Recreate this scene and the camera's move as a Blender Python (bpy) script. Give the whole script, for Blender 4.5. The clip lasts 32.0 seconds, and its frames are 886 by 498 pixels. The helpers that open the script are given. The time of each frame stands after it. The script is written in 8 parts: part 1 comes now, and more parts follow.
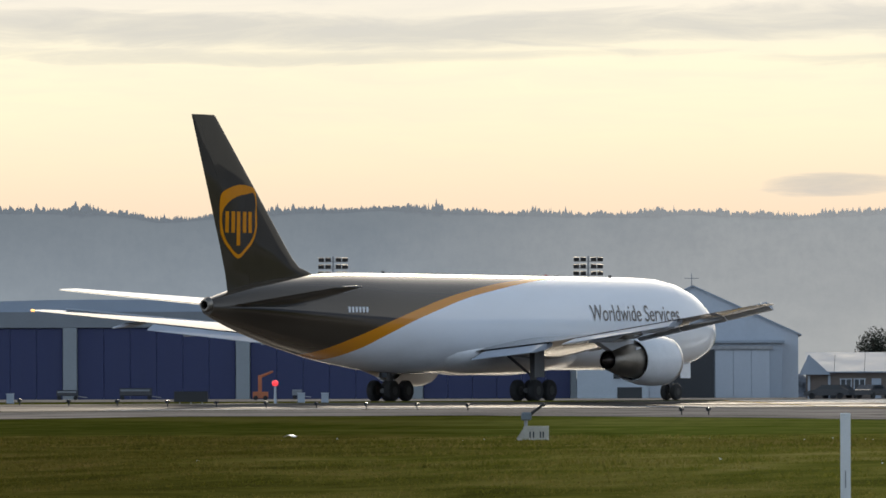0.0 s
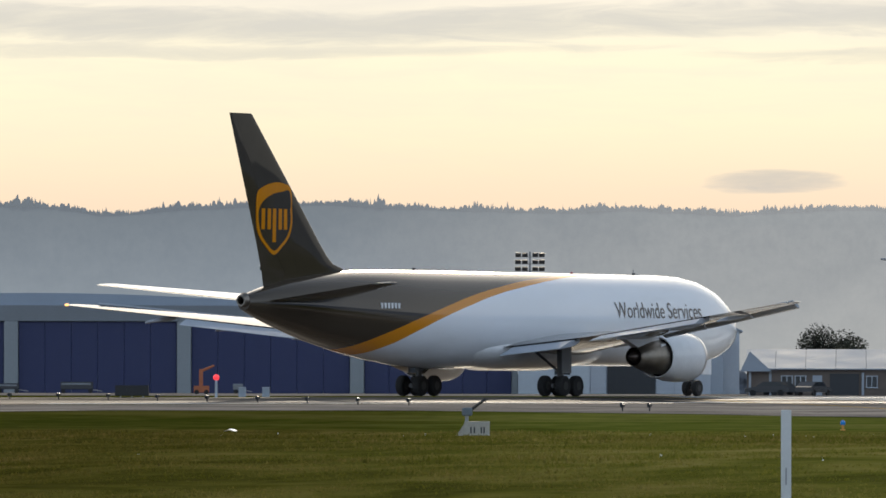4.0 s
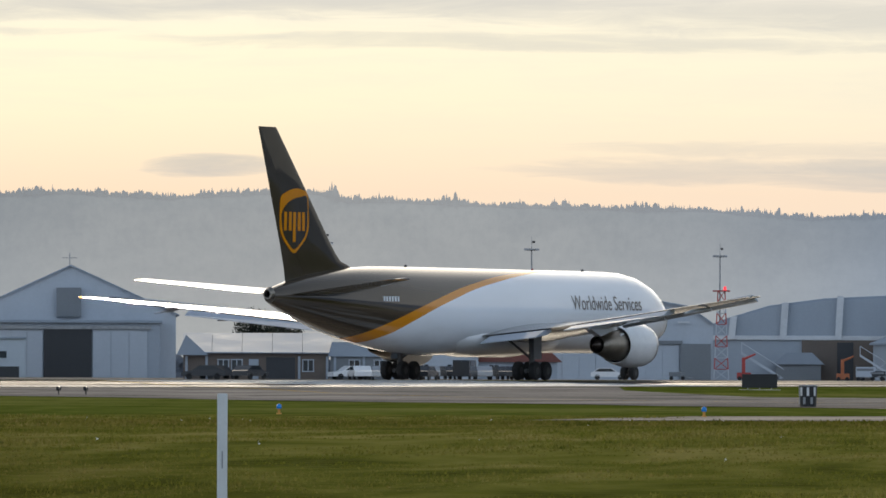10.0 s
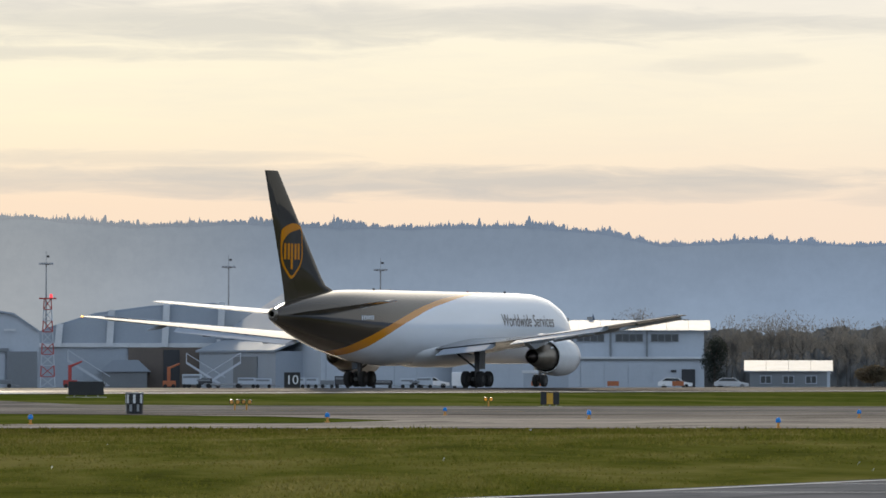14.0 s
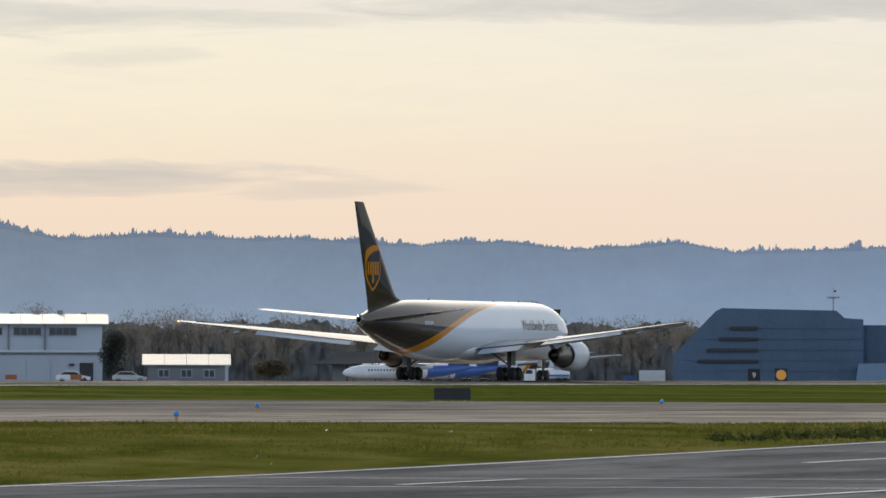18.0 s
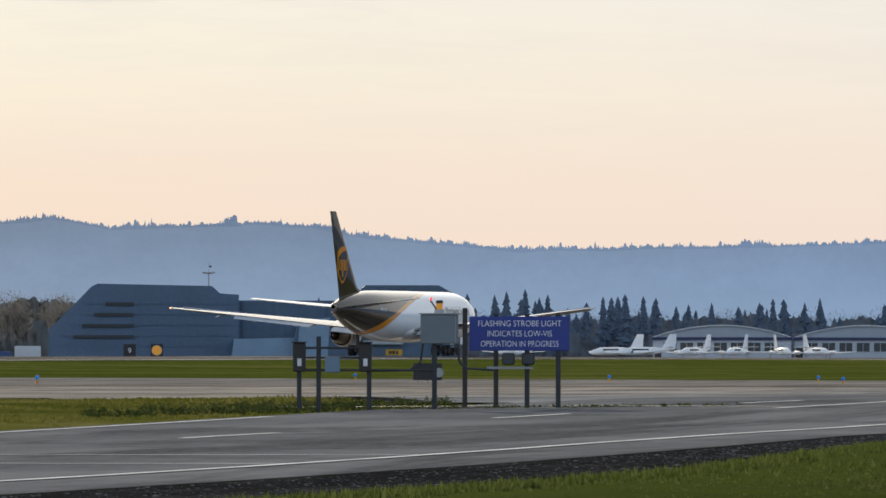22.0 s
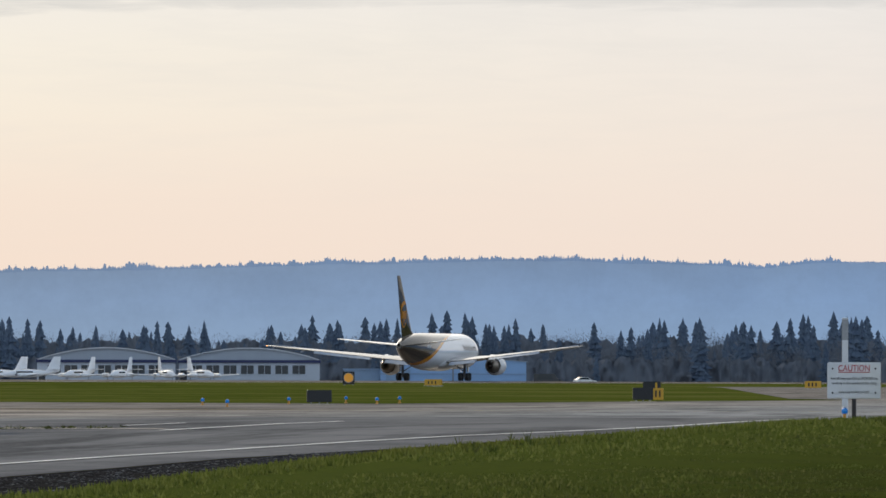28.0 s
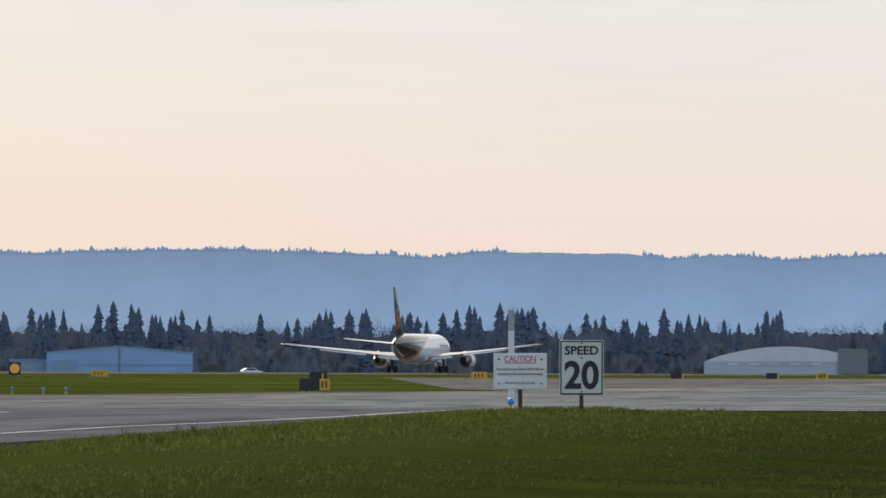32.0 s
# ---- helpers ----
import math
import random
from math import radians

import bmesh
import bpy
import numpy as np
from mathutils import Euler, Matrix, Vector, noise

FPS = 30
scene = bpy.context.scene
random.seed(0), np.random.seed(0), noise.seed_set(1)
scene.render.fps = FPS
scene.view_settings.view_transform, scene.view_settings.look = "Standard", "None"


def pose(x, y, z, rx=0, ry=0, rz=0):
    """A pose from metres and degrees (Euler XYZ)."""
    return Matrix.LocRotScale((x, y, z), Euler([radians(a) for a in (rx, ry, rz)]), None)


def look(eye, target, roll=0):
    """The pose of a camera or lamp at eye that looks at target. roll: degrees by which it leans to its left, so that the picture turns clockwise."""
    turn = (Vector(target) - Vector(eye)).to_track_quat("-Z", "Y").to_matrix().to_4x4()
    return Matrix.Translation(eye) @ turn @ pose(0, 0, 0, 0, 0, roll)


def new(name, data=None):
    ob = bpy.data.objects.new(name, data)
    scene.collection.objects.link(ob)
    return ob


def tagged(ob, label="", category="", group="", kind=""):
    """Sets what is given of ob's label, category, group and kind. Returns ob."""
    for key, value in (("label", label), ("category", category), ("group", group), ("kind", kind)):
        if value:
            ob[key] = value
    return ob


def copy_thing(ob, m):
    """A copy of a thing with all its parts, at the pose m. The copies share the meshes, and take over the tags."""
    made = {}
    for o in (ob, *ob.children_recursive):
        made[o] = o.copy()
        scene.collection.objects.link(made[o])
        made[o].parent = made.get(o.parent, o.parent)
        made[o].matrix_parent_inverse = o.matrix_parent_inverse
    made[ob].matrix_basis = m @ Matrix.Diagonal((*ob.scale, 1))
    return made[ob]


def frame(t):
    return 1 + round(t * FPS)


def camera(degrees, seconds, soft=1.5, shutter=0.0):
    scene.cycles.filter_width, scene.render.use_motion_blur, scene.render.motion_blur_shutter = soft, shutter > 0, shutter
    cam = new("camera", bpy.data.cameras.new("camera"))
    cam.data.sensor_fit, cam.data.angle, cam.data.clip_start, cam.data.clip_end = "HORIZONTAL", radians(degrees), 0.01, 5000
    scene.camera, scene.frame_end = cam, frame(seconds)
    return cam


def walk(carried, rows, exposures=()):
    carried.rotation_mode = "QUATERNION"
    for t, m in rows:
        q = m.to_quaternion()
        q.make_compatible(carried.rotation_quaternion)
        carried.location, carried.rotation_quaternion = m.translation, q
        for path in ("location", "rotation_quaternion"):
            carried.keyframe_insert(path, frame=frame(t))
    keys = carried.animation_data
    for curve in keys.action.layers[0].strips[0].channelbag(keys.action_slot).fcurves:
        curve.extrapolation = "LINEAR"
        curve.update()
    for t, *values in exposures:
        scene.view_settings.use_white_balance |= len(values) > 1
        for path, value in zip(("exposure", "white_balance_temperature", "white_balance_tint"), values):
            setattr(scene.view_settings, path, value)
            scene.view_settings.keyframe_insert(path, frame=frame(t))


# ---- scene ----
EYE = (0.0, 0.0, 0.793)


def aim(yaw, pitch, roll):
    """The pose of the eye turned yaw degrees to the right of +y, tilted up by pitch."""
    a, b = radians(yaw), radians(pitch)
    way = Vector((math.sin(a) * math.cos(b), math.cos(a) * math.cos(b), math.sin(b)))
    return look(EYE, Vector(EYE) + way * 100, roll)


cam = camera(5.829, 32.0, soft=1.6)
PATH = [
    (0, -32.016, 0.911, -0.16),
    (0.5, -32.039, 0.872, -0.09),
    (1, -32.046, 0.812, -0.03),
    (1.5, -32.012, 0.858, 0.01),
    (2, -31.961, 0.936, 0.04),
    (2.5, -31.939, 0.925, 0.11),
    (4.5, -31.469, 0.886, 0.08),
    (5, -31.295, 0.900, 0.06),
    (5.5, -31.144, 0.862, 0.11),
    (6, -30.949, 0.813, 0.10),
    (6.5, -30.714, 0.801, 0.06),
    (7, -30.447, 0.794, 0.07),
    (7.5, -30.135, 0.825, 0.11),
    (8, -29.753, 0.865, 0.13),
    (8.5, -29.360, 0.748, 0.14),
    (9, -28.876, 0.690, 0.15),
    (9.5, -28.418, 0.715, 0.15),
    (10, -27.924, 0.781, 0.21),
    (10.5, -27.383, 0.806, 0.25),
    (11, -26.745, 0.823, 0.26),
    (11.5, -26.385, 0.833, 0.28),
    (12, -25.763, 0.799, 0.33),
    (12.5, -24.819, 0.750, 0.24),
    (13, -24.326, 0.756, 0.13),
    (13.5, -23.952, 0.814, 0.07),
    (15.5, -22.013, 0.823, 0.17),
    (16, -21.710, 0.844, 0.17),
    (16.5, -21.345, 0.821, 0.19),
    (17, -20.263, 0.792, 0.17),
    (17.5, -19.826, 0.790, 0.17),
    (18, -19.529, 0.807, 0.17),
    (18.5, -18.650, 0.778, 0.13),
    (19, -17.763, 0.776, 0.09),
    (19.5, -17.376, 0.815, 0.09),
    (20, -17.191, 0.872, 0.08),
    (20.5, -16.890, 0.825, 0.07),
    (21, -16.539, 0.632, 0.06),
    (21.5, -16.004, 0.597, 0.06),
    (22, -15.418, 0.654, 0.07),
    (22.5, -15.052, 0.768, 0.07),
    (23, -14.648, 0.862, 0.02),
    (23.5, -14.159, 0.918, 0.11),
    (24, -13.797, 0.927, 0.17),
    (24.5, -13.397, 0.882, 0.15),
    (25, -13.002, 0.798, 0.12),
    (25.5, -12.668, 0.744, 0.11),
    (27.5, -11.705, 0.822, 0.12),
    (28, -11.366, 0.808, 0.11),
    (28.5, -10.988, 0.769, 0.12),
    (29, -10.708, 0.724, 0.09),
    (29.5, -10.353, 0.704, 0.04),
    (30, -10.036, 0.716, 0.06),
    (30.5, -9.743, 0.721, 0.05),
    (31, -9.476, 0.699, 0.11),
    (31.5, -9.311, 0.712, 0.15),
    (32, -9.170, 0.751, 0.12),
]
walk(cam, [(t, aim(a, b, c)) for t, a, b, c in PATH], [(0, 0.0), (13.5, 0.0), (16, -0.04), (18.5, -0.08), (20, -0.06), (21.5, 0.0), (32, 0.0)])

# ---- light ----
SUN_AZ, SUN_EL = -29.0, 16.0      # degrees right of +y, degrees up
world = bpy.data.worlds.new("sky")
scene.world = world
world.use_nodes = True
wn, wl = world.node_tree.nodes, world.node_tree.links
wn.clear()


def wnode(kind):
    return wn.new(kind)


def wmath(op, a, b=None, c=None, clamp=False):
    n = wnode("ShaderNodeMath")
    n.operation, n.use_clamp = op, clamp
    for i, v in enumerate((a, b, c)):
        if v is None:
            continue
        if isinstance(v, (int, float)):
            n.inputs[i].default_value = v
        else:
            wl.new(v, n.inputs[i])
    return n.outputs[0]


def wmix(f, a, b):
    n = wnode("ShaderNodeMix")
    n.data_type = "RGBA"
    for i, v in ((0, f), (6, a), (7, b)):
        if isinstance(v, tuple):
            n.inputs[i].default_value = (*v, 1)
        elif isinstance(v, (int, float)):
            n.inputs[i].default_value = v
        else:
            wl.new(v, n.inputs[i])
    return n.outputs[2]


def wramp(f, stops):
    n = wnode("ShaderNodeValToRGB")
    wl.new(f, n.inputs[0])
    e = n.color_ramp.elements
    while len(e) < len(stops):
        e.new(0.5)
    for el, (p, c) in zip(e, stops):
        el.position = p
        el.color = (*c, 1) if isinstance(c, tuple) else (c, c, c, 1)
    return n.outputs[0]


nish = wnode("ShaderNodeTexSky")
nish.sky_type, nish.sun_disc = "NISHITA", False
nish.sun_elevation, nish.sun_rotation = radians(SUN_EL), radians(SUN_AZ)
nish.air_density, nish.dust_density, nish.ozone_density = 1.2, 2.0, 1.0
geo = wnode("ShaderNodeTexCoord")
sep = wnode("ShaderNodeSeparateXYZ")
wl.new(geo.outputs["Generated"], sep.inputs[0])
sx, sy, sz = sep.outputs
azim = wmath("ARCTAN2", sx, sy)                       # radians right of +y
elev = wmath("ARCSINE", sz)
# evening haze towards the horizon: cream high up, peach low down, greyer away from the sun
low = wramp(wmath("MULTIPLY", elev, 12.0, clamp=True), [(0.0, (0.95, 0.71, 0.53)), (0.24, (1.02, 0.79, 0.57)), (0.36, (1.08, 0.95, 0.67)), (0.45, (1.08, 0.98, 0.72)), (0.54, (1.00, 0.92, 0.78)), (1.0, (0.86, 0.85, 0.82))])
cool = wramp(wmath("MULTIPLY", elev, 12.0, clamp=True), [(0.0, (0.88, 0.72, 0.63)), (0.15, (0.89, 0.75, 0.66)), (0.30, (0.88, 0.78, 0.70)), (0.5, (0.85, 0.81, 0.77)), (1.0, (0.78, 0.79, 0.80))])
toward = wmath("MULTIPLY_ADD", azim, -2.6, -0.36, clamp=True)
haze = wmix(toward, cool, low)
# clear blue evening sky on the side away from the sun
facing = wmath("ADD", wmath("MULTIPLY", sx, math.sin(radians(SUN_AZ))), wmath("MULTIPLY", sy, math.cos(radians(SUN_AZ))))
haze = wmix(wmath("MULTIPLY_ADD", facing, -1.4, 0.72, clamp=True), haze, (0.98, 1.18, 1.46))
# thin drawn-out cloud banks: bearing and height of the middle, half length, half depth (milliradians but for the bearing), weight
def streaks(ka, ke, detail, rough, warp):
    """Noise drawn out along the horizon."""
    v = wnode("ShaderNodeCombineXYZ")
    wl.new(wmath("MULTIPLY", azim, ka), v.inputs[0])
    wl.new(wmath("MULTIPLY", elev, ke), v.inputs[1])
    t = wnode("ShaderNodeTexNoise")
    wl.new(v.outputs[0], t.inputs["Vector"])
    t.inputs["Scale"].default_value, t.inputs["Detail"].default_value, t.inputs["Roughness"].default_value, t.inputs["Distortion"].default_value = 1.0, detail, rough, warp
    return t.outputs["Fac"]


wisp = streaks(15.0, 140.0, 6.0, 0.6, 0.5)
fray = streaks(70.0, 520.0, 6.0, 0.62, 0.8)
lift = wmath("ADD", elev, wmath("MULTIPLY_ADD", wisp, 0.005, -0.0025))
total = None
for az0, el0, ha, he, wt in ((-29.45, 23.0, 6.0, 0.75, 0.60), (-26.2, 22.6, 20, 1.3, 0.42), (-24.6, 22.4, 26, 1.7, 0.60), (-22.7, 22.2, 33, 1.5, 0.62), (-22.0, 20.9, 17, 0.8, 0.40), (-20.3, 20.6, 10, 0.9, 0.30), (-25.6, 25.2, 22, 0.8, 0.30), (-32.5, 41.5, 60, 1.7, 0.52), (-28.0, 42.3, 40, 1.9, 0.50), (-24.0, 40.4, 60, 1.9, 0.46), (-16.8, 41.8, 50, 1.6, 0.55), (-33.0, 38.4, 38, 0.8, 0.34), (-27.0, 37.3, 42, 0.9, 0.36), (-26, 56, 300, 8, 0.55), (-8.0, 44.0, 60, 1.8, 0.35), (-21.5, 36.0, 8, 0.9, 0.20), (-12.6, 42.6, 14, 1.0, 0.30)):
    dx = wmath("MULTIPLY", wmath("SUBTRACT", azim, radians(az0)), 1000.0 / ha)
    dy = wmath("MULTIPLY", wmath("SUBTRACT", lift, el0 / 1000.0), 1000.0 / he)
    q = wmath("SUBTRACT", 1.0, wmath("MULTIPLY", wmath("ADD", wmath("MULTIPLY", dx, dx), wmath("MULTIPLY", dy, dy)), 0.55))
    q = wmath("ADD", q, wmath("MULTIPLY_ADD", fray, 1.7, -0.85))
    q = wmath("MULTIPLY", wramp(q, [(0.02, 0.0), (0.6, 0.7), (1.3, 1.0)]), wt)
    total = q if total is None else wmath("MAXIMUM", total, q)
haze = wmix(total, haze, (0.49, 0.50, 0.50))
veil = wmath("MULTIPLY", wramp(wmath("MULTIPLY_ADD", fray, 0.4, wmath("MULTIPLY", wisp, 0.6)), [(0.44, 0.0), (0.66, 0.30)]), wramp(wmath("MULTIPLY", elev, 12.0, clamp=True), [(0.22, 0.15), (0.5, 1.0)]))
haze = wmix(veil, haze, (0.70, 0.68, 0.65))
# the bright veil about the sun, above the low cloud banks
near = wmath("ADD", wmath("MULTIPLY", facing, math.cos(radians(SUN_EL))), wmath("MULTIPLY", sz, math.sin(radians(SUN_EL))))
veiled = wmath("MULTIPLY", wramp(wmath("MULTIPLY_ADD", near, 8.0, -7.0, clamp=True), [(0.0, 0.0), (0.5, 0.45), (1.0, 1.0)]), wramp(wmath("MULTIPLY", elev, 10.0, clamp=True), [(0.46, 0.0), (0.80, 1.0)]))
haze = wmix(veiled, haze, (2.3, 2.22, 2.05))
# the haze gives way to the clear sky higher up
up = wramp(wmath("MULTIPLY", elev, 1.0, clamp=True), [(0.12, 0.0), (0.95, 1.0)])
bg1, bg2, mixs, outw = wnode("ShaderNodeBackground"), wnode("ShaderNodeBackground"), wnode("ShaderNodeMixShader"), wnode("ShaderNodeOutputWorld")
wl.new(haze, bg1.inputs[0])
wl.new(nish.outputs[0], bg2.inputs[0])
bg1.inputs[1].default_value, bg2.inputs[1].default_value = 1.0, 0.15
wl.new(up, mixs.inputs[0])
wl.new(bg1.outputs[0], mixs.inputs[1])
wl.new(bg2.outputs[0], mixs.inputs[2])
wl.new(mixs.outputs[0], outw.inputs[0])

sun = new("sun", bpy.data.lights.new("sun", "SUN"))
sun.data.energy, sun.data.angle, sun.data.color = 5.0, radians(3.0), (1.0, 0.87, 0.68)
sa, se = radians(SUN_AZ), radians(SUN_EL)
sun.matrix_world = look((0, 0, 300), Vector((0, 0, 300)) - Vector((math.sin(sa) * math.cos(se), math.cos(sa) * math.cos(se), math.sin(se))) * 10)


# ---- materials ----
class Mat:
    """A node material under construction: plain helpers round one Principled shader."""

    def __init__(self, name, color=(0.5, 0.5, 0.5), rough=0.6, metal=0.0, spec=0.5, coat=0.0):
        self.m = bpy.data.materials.new(name)
        self.m.use_nodes = True
        self.n, self.l = self.m.node_tree.nodes, self.m.node_tree.links
        self.b = self.n["Principled BSDF"]
        self.b.inputs["Base Color"].default_value = (*color, 1)
        self.b.inputs["Roughness"].default_value = rough
        self.b.inputs["Metallic"].default_value = metal
        self.b.inputs["Specular IOR Level"].default_value = spec
        self.b.inputs["Coat Weight"].default_value = coat
        self.pos = self.n.new("ShaderNodeTexCoord").outputs["Object"]

    def put(self, value, socket):
        if isinstance(value, tuple):
            socket.default_value = (*value, 1) if len(socket.default_value) == 4 else value
        elif isinstance(value, (int, float)):
            socket.default_value = value
        else:
            self.l.new(value, socket)

    def noise(self, scale, detail=4.0, rough=0.55, stretch=(1, 1, 1), vec=None, dist=0.0):
        mp = self.n.new("ShaderNodeMapping")
        mp.inputs["Scale"].default_value = stretch
        self.l.new(vec or self.pos, mp.inputs[0])
        t = self.n.new("ShaderNodeTexNoise")
        self.l.new(mp.outputs[0], t.inputs["Vector"])
        t.inputs["Scale"].default_value, t.inputs["Detail"].default_value, t.inputs["Roughness"].default_value, t.inputs["Distortion"].default_value = scale, detail, rough, dist
        return t.outputs["Fac"]

    def ramp(self, f, *stops):
        r = self.n.new("ShaderNodeValToRGB")
        self.l.new(f, r.inputs[0])
        e = r.color_ramp.elements
        while len(e) < len(stops):
            e.new(0.5)
        for el, (p, c) in zip(e, stops):
            el.position = p
            el.color = (*c, 1) if isinstance(c, tuple) else (c, c, c, 1)
        return r.outputs[0]

    def mix(self, f, a, b, blend="MIX"):
        x = self.n.new("ShaderNodeMix")
        x.data_type, x.blend_type = "RGBA", blend
        for v, i in ((f, 0), (a, 6), (b, 7)):
            self.put(v, x.inputs[i])
        return x.outputs[2]

    def math(self, op, a, b=0.0, c=0.0, clamp=False):
        x = self.n.new("ShaderNodeMath")
        x.operation, x.use_clamp = op, clamp
        for i, v in enumerate((a, b, c)):
            self.put(v, x.inputs[i])
        return x.outputs[0]

    def xyz(self, vec=None):
        s = self.n.new("ShaderNodeSeparateXYZ")
        self.l.new(vec or self.pos, s.inputs[0])
        return s.outputs

    def bump(self, height, strength=0.3, distance=0.02):
        b = self.n.new("ShaderNodeBump")
        b.inputs["Strength"].default_value, b.inputs["Distance"].default_value = strength, distance
        self.l.new(height, b.inputs["Height"])
        self.l.new(b.outputs[0], self.b.inputs["Normal"])

    def color(self, v):
        self.put(v, self.b.inputs["Base Color"])
        return self

    def rough(self, v):
        self.put(v, self.b.inputs["Roughness"])
        return self

    def random(self):
        return self.n.new("ShaderNodeObjectInfo").outputs["Random"]

    def island(self):
        return self.n.new("ShaderNodeNewGeometry").outputs["Random Per Island"]

    def glow(self, c, k):
        self.put(c, self.b.inputs["Emission Color"])
        self.put(k, self.b.inputs["Emission Strength"])
        return self


def worn(name, color, rough=0.6, amount=0.25, scale=0.6, metal=0.0, bump=0.0, streak=False):
    """Paint or plaster with stains at two scales."""
    m = Mat(name, color, rough, metal)
    big = m.noise(scale, 5, 0.6, (1, 1, 0.25) if streak else (1, 1, 1))
    fine = m.noise(scale * 14, 3, 0.6)
    dark = tuple(c * (1 - amount) for c in color)
    f = m.math("MULTIPLY_ADD", fine, 0.35, m.math("MULTIPLY", big, 0.75), clamp=True)
    m.color(m.mix(m.ramp(f, (0.35, 0.0), (0.7, 1.0)), dark, color))
    m.rough(m.ramp(big, (0.3, rough * 0.85), (0.7, min(1.0, rough * 1.15))))
    if bump:
        m.bump(fine, 0.3, bump)
    return m.m


def plain(name, color, rough=0.5, metal=0.0):
    m = Mat(name, color, rough, metal)
    m.color(m.mix(m.noise(3.0, 3), tuple(c * 0.88 for c in color), tuple(min(1.0, c * 1.08) for c in color)))
    return m.m


# ---- building blocks ----
def mesh_of(name, bm, mats, smooth=False):
    me = bpy.data.meshes.new(name)
    bm.normal_update()
    bm.to_mesh(me)
    bm.free()
    for m in (mats if isinstance(mats, (list, tuple)) else [mats]):
        me.materials.append(m)
    if smooth:
        me.polygons.foreach_set("use_smooth", [True] * len(me.polygons))
        me.set_sharp_from_angle(angle=radians(48))
    return me


def part(name, bm, material, parent=None, label="", at=None, smooth=False):
    """Links a bmesh as one mesh object, under a thing or a part."""
    ob = new(name, mesh_of(name, bm, material, smooth))
    if parent:
        ob.parent = parent
    if at is not None:
        ob.matrix_basis = at
    if label:
        tagged(ob, label)
    return ob


def share(name, ob, parent, at):
    """Another object on the mesh of ob."""
    o = new(name, ob.data)
    o.parent = parent
    o.matrix_basis = at
    return o


def thing(name, at, label, category, group="", kind=""):
    ob = new(name)
    ob.empty_display_size = 0.5
    ob.matrix_basis = at
    return tagged(ob, label, category, group, kind)


def box(bm, x0, x1, y0, y1, z0, z1, bevel=0.0, m=None):
    r = bmesh.ops.create_cube(bm, size=1.0)
    vs = r["verts"]
    bmesh.ops.transform(bm, verts=vs, matrix=Matrix.Translation(((x0 + x1) / 2, (y0 + y1) / 2, (z0 + z1) / 2)) @ Matrix.Diagonal((x1 - x0, y1 - y0, z1 - z0, 1)))
    if bevel:
        es = {e for v in vs for e in v.link_edges}
        r = bmesh.ops.bevel(bm, geom=list(es), offset=bevel, segments=1, affect="EDGES", profile=0.5)
        vs = list({v for f in r["faces"] for v in f.verts})
    if m is not None:
        bmesh.ops.transform(bm, verts=vs, matrix=m)
    return bm


def boxed(x0, x1, y0, y1, z0, z1, bevel=0.0):
    return box(bmesh.new(), x0, x1, y0, y1, z0, z1, bevel)


def tube(bm, a, b, r0, r1=None, sides=8, caps=True):
    a, b = Vector(a), Vector(b)
    d = b - a
    m = Matrix.Translation((a + b) / 2) @ d.to_track_quat("Z", "Y").to_matrix().to_4x4()
    bmesh.ops.create_cone(bm, cap_ends=caps, segments=sides, radius1=r0, radius2=r0 if r1 is None else r1, depth=d.length, matrix=m)
    return bm


def tubed(a, b, r0, r1=None, sides=8):
    return tube(bmesh.new(), a, b, r0, r1, sides)


def loft(bm, rings, close=True, caps=True):
    """A skin over rings of equal length."""
    vr = [[bm.verts.new(p) for p in ring] for ring in rings]
    n = len(vr[0])
    for a, b in zip(vr, vr[1:]):
        for i in range(n if close else n - 1):
            j = (i + 1) % n
            bm.faces.new((a[i], a[j], b[j], b[i]))
    if caps:
        bm.faces.new(list(reversed(vr[0])))
        bm.faces.new(vr[-1])
    bmesh.ops.recalc_face_normals(bm, faces=bm.faces)
    return bm


def prism(bm, outline, y0, y1):
    """An outline in x and z drawn out along y."""
    a = [bm.verts.new((x, y0, z)) for x, z in outline]
    b = [bm.verts.new((x, y1, z)) for x, z in outline]
    n = len(a)
    bm.faces.new(a)
    bm.faces.new(list(reversed(b)))
    for i in range(n):
        j = (i + 1) % n
        bm.faces.new((a[j], a[i], b[i], b[j]))
    bmesh.ops.recalc_face_normals(bm, faces=bm.faces)
    return bm


def prismed(outline, y0, y1):
    return prism(bmesh.new(), outline, y0, y1)


def smoothstep(a, b, v):
    t = min(1.0, max(0.0, (v - a) / (b - a)))
    return t * t * (3 - 2 * t)


def ground_z(x, y):
    """The lie of the land: a crowned runway on a flat field, a low rise round the road, a gentle fall to the north."""
    r = math.hypot(x, y)
    fall = -0.0014 * (min(y, 2200.0) - 850.0) if y > 850 else 0.0
    u = abs(x + 253.5)
    if u < 75:
        c = -0.013 * u if u < 23 else -0.3 - 0.45 * smoothstep(23, 75, u)
        if x < -253.5:
            c = max(c, -0.5)
    elif x < -253.5:
        c = -0.5
    else:
        c = -0.75 + 0.45 * (1 - smoothstep(160, 250, r)) + 0.42 * math.exp(-((x + 21) ** 2 + (y - 119) ** 2) / 1352.0)
    return c + fall


def site(az, dist, sink=0.0, turn=0.0):
    """A pose on the ground at that bearing and distance from the eye: x to the right, y away from the eye."""
    a = radians(az)
    x, y = dist * math.sin(a), dist * math.cos(a)
    return pose(x, y, ground_z(x, y) - sink, 0, 0, -az + turn)


